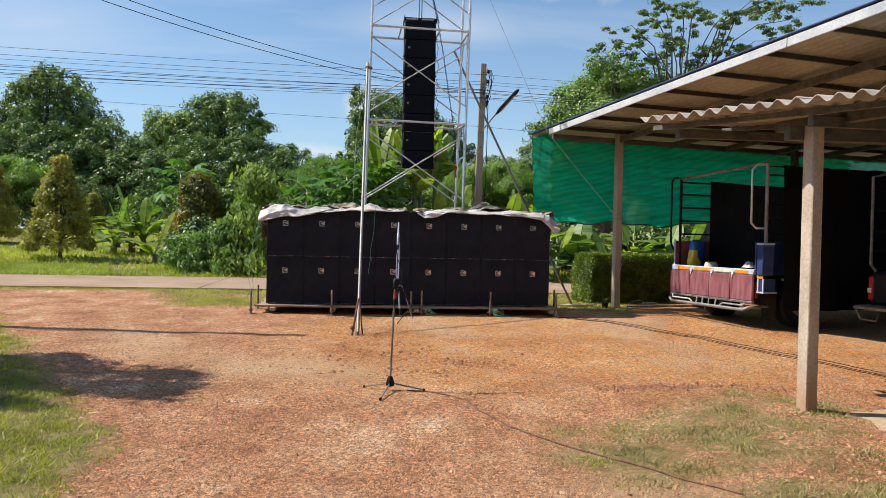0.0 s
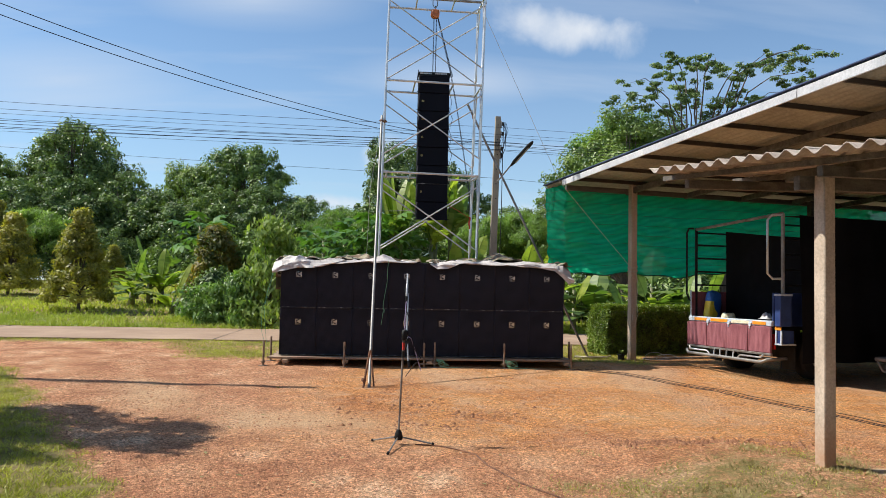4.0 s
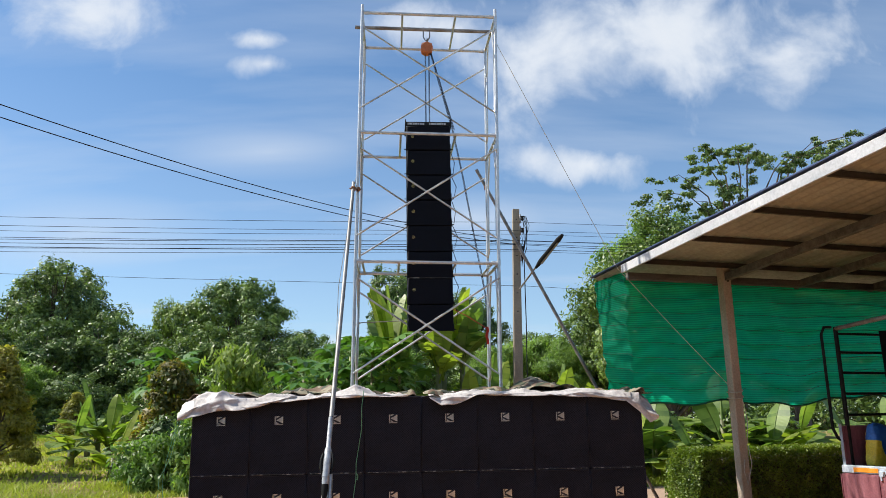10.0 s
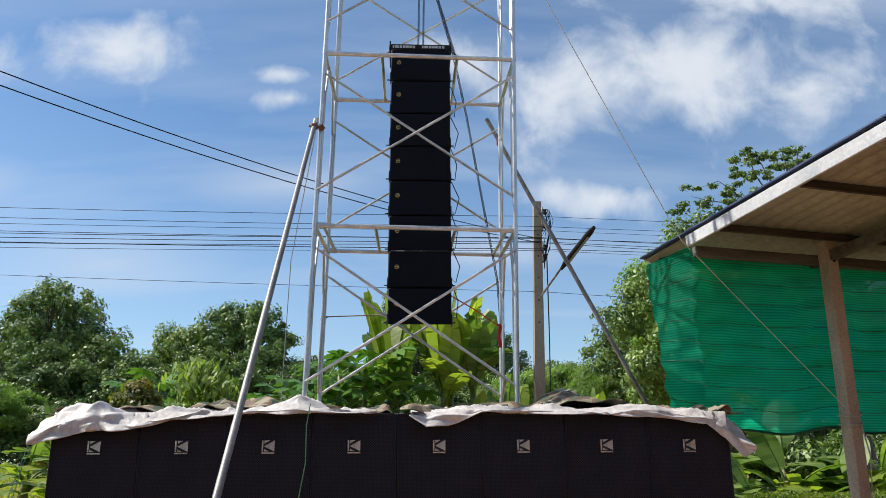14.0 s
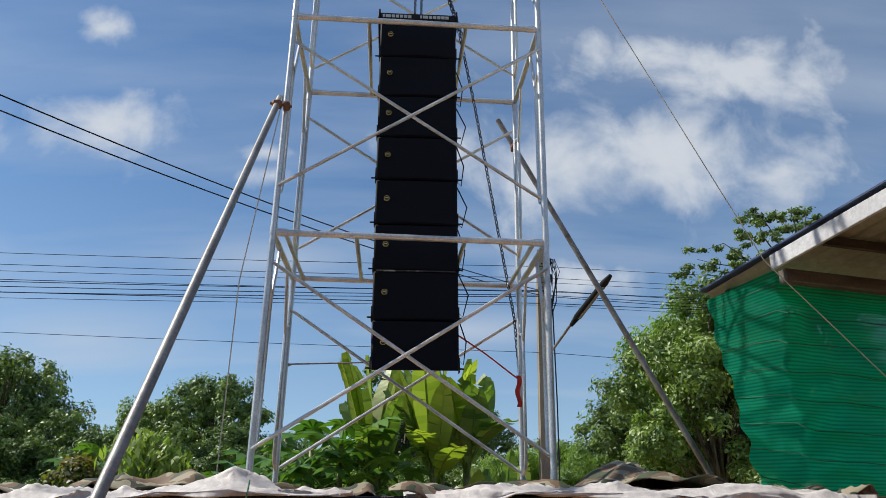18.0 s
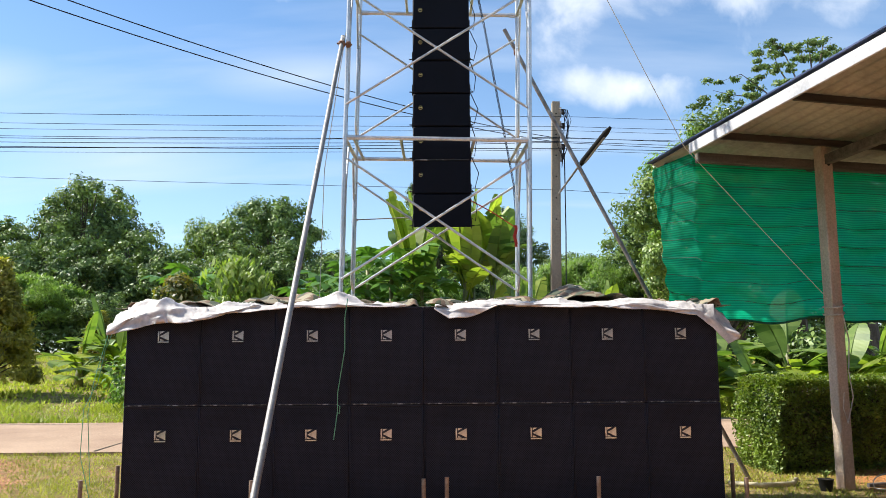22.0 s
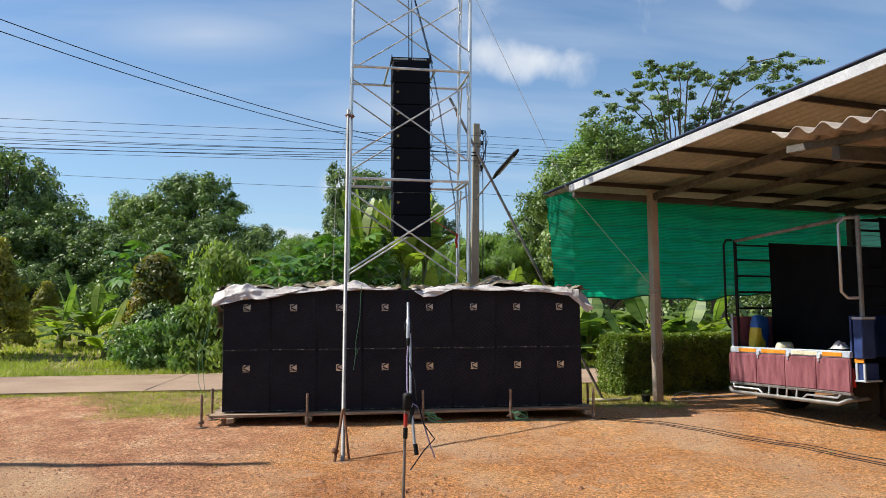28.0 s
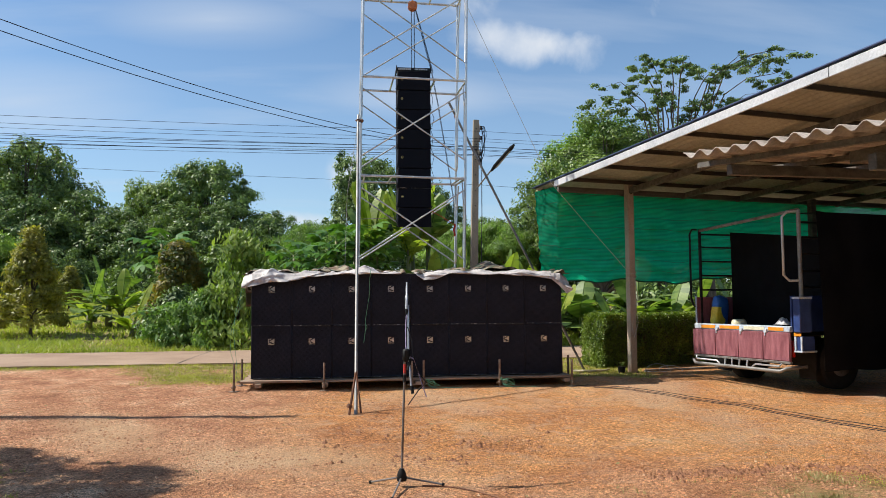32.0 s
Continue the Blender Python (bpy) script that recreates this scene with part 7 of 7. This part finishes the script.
# clipped hedge
hm = pose(3.88, 2.25, 0.05, 0, 0, 13.7)
hg = thing("clipped_hedge", hm, "dense clipped dark green hedge with bright young tips", "hedge")
HL, HD, HH = 4.85, 0.78, 1.04
n_ = 62000
face = rng.choice(4, n_, p=(0.55, 0.25, 0.12, 0.08))
u_, v_, dep = rng.uniform(0, 1, n_), rng.uniform(0, 1, n_), np.abs(rng.normal(0, 0.06, n_))
pos = np.zeros((n_, 3))
for i, (fx, a, b_, d_) in enumerate(zip(face, u_, v_, dep)):
    bulge = 0.06 * nz(a * 9, b_ * 3 + fx * 10, 1.0) + 0.035 * nz(a * 34, b_ * 8 + fx * 10, 1.0)
    pos[i] = ((a * HL, d_ - 0.04 + bulge, b_ * HH), (a * HL, b_ * HD, HH - d_ * 0.6 + bulge * 0.5), (d_ - 0.03 + bulge, a * HD, b_ * HH), (HL - d_, a * HD, b_ * HH))[fx]
corner = (pos[:, 2] / HH) ** 6 * 0.12
pos[:, 0] += corner * (pos[:, 0] < 0.3)
tipm = (pos[:, 2] > HH - 0.15 + 0.06 * rng.normal(0, 1, n_))
part("foliage", polys("foliage", leaf_cloud(pos[~tipm], 0.041, 0.55, 0.25), 4), M["hedge"], hg)
part("young_growth", polys("young_growth", leaf_cloud(pos[tipm] + rng.normal(0, 0.012, (int(tipm.sum()), 3)), 0.045, 0.5, 0.6), 4), M["hedgetop"], hg)
core = Geo().box(0.12, HL - 0.1, 0.12, HD - 0.1, 0.0, HH - 0.14, 0.05)
part("twig_core", core, M["bark"], hg)

# bushes, stump and shade trees by the drive
for x, y, r_, h, o in ((-9.2, 0.6, 1.0, 1.0, 0), (-8.5, -1.2, 0.95, 1.1, 1), (-7.9, -2.9, 1.0, 1.05, 2), (-7.2, -4.6, 0.9, 0.95, 3), (-9.6, -2.2, 1.3, 1.4, 4), (-8.8, -4.9, 1.3, 1.4, 5), (-6.75, -4.95, 0.75, 0.95, 7)):
    make_tree("leafy_bush", "dark green leafy bush with trailing stems by the drive", h, 0.0, r_, h, 46, 150, 0.10, 0.27, M["leafA"] if o % 2 else M["hedge"], 0.03, category="bush", group="bushes by the drive", at=pose(x, y, land(x, y)))
sp = thing("tree_stump", pose(-8.35, -1.3, 0), "dead forked tree stump with sawn limbs", "stump")
part("limb", Geo().tube([(0.1, 0, 0), (0.05, 0, 0.9), (-0.05, 0, 1.6), (0.0, 0, 2.7)], [0.16, 0.14, 0.12, 0.10], 9), M["bark"], sp)
part("limb", Geo().tube([(0.0, -0.05, 0.8), (-0.25, -0.05, 1.3), (-0.35, -0.05, 1.55)], [0.11, 0.09, 0.07], 8), M["bark"], sp)
part("limb", Geo().tube([(0.05, -0.02, 1.7), (0.16, -0.04, 2.1), (0.28, -0.04, 2.3)], [0.07, 0.05, 0.035], 8), M["bark"], sp)
# these three trees stand out of view, placed and sized for their cast shadows
make_tree("yard_tree", "unseen leafy low tree set to shade the lawn by the drive", 5, 1.4, 1.75, 3.5, 130, 200, 0.2, 0.5, M["leafB"], 0.16, group="trees by the drive", at=pose(-8.75, -6.1, -0.06))
make_tree("yard_tree", "unseen small leafy tree set to widen the lawn's shade", 5, 1.2, 1.3, 3.2, 90, 190, 0.2, 0.45, M["leafB"], 0.12, group="trees by the drive", at=pose(-7.9, -8.0, -0.1))
make_tree("yard_tree", "unseen tall tree set to cast a shadow over the drive", 7, 2.6, 1.2, 4.9, 52, 110, 0.16, 0.36, M["leafB"], 0.11, group="trees by the drive", at=pose(-8.3, -4.85, 0))
solid("loose_stone", Geo().box(-0.11, 0.11, -0.07, 0.07, -0.02, 0.07, 0.035, pose(0, 0, 0, 8, 4, 25)), M["stone"], "pale grey loose stone on the lawn", "stone", at=pose(-5.1, -6.5, land(-5.1, -6.5)))

# ---- gravel ----
gv_, gf = [], []
oct_v = np.array([(1, 0, 0), (0, 1, 0), (-1, 0, 0), (0, -1, 0), (0, 0, 0.7), (0, 0, -0.4)])
oct_f = ((0, 1, 4), (1, 2, 4), (2, 3, 4), (3, 0, 4), (1, 0, 5), (2, 1, 5), (3, 2, 5), (0, 3, 5))
spots = []
while len(spots) < 48000:
    x, y = rng.uniform(-5.5, 4.5), -12.0 + 13.0 * rng.uniform() ** 1.7
    if cover(x, y) > 0.45 or (-2.7 < x < 2.7 and -0.2 < y) or nz(x, y, 1.3, 4) + 0.5 * damp(x, y) - 0.25 < rng.uniform(-0.55, 0.3):
        continue
    spots.append((x, y, land(x, y)))
k_ = len(spots)
sz_ = 0.004 + 0.014 * rng.uniform(0, 1, k_) ** 3.0
j = oct_v[None] * sz_[:, None, None] * rng.uniform(0.6, 1.4, (k_, 6, 3))
an = rng.uniform(0, 6.28, k_)[:, None]
p_ = np.stack([j[:, :, 0] * np.cos(an) - j[:, :, 1] * np.sin(an), j[:, :, 0] * np.sin(an) + j[:, :, 1] * np.cos(an), j[:, :, 2]], 2) + np.array(spots)[:, None, :]
gv_ = p_.reshape(-1, 3).tolist()
gf = (np.array(oct_f)[None] + 6 * np.arange(k_)[:, None, None]).reshape(-1, 3).tolist()
me = bpy.data.meshes.new("gravel")
me.from_pydata(gv_, [], gf)
solid("gravel", me, M["pebble"], "scattered reddish laterite gravel", "gravel", kind="stuff")

# broken clods: a scraped patch before the stack and the torn edge of the turf
cl_ = []
while len(cl_) < 900:
    if rng.uniform() < 0.55:
        x, y = rng.normal(-0.25, 0.5), rng.normal(-4.6, 0.42)
        if nz(x, y, 2.2, 31) < 0.02:
            continue
    else:
        q_ = rng.uniform()
        x, y = 1.35 + 1.9 * q_, -6.15 - 0.25 * q_ + 0.14 * nz(q_ * 6, 0, 1.0, 5) + rng.normal(0, 0.10)
    cl_.append((x, y, land(x, y)))
kc = len(cl_)
cz_ = 0.008 + 0.026 * rng.uniform(0, 1, kc) ** 2.5
jc = oct_v[None] * cz_[:, None, None] * rng.uniform(0.55, 1.4, (kc, 6, 3))
me = bpy.data.meshes.new("soil_clods")
me.from_pydata((jc + np.array(cl_)[:, None, :]).reshape(-1, 3).tolist(), [], (np.array(oct_f)[None] + 6 * np.arange(kc)[:, None, None]).reshape(-1, 3).tolist())
solid("soil_clods", me, M["clod"], "broken clods of red soil", "soil", kind="stuff")

# fallen leaves on the bare soil
lp = []
while len(lp) < 150:
    x, y = rng.uniform(-5.0, 4.2), -11.0 + 10.6 * rng.uniform()
    if not (-2.7 < x < 2.7 and y > -0.4):
        lp.append((x, y, land(x, y) + 0.012))
solid("fallen_leaves", polys("fallen_leaves", leaf_cloud(np.array(lp), 0.055, 0.5, 2.5), 4), M["straw"], "scattered dry fallen leaves on the red soil", "leaves", kind="stuff")
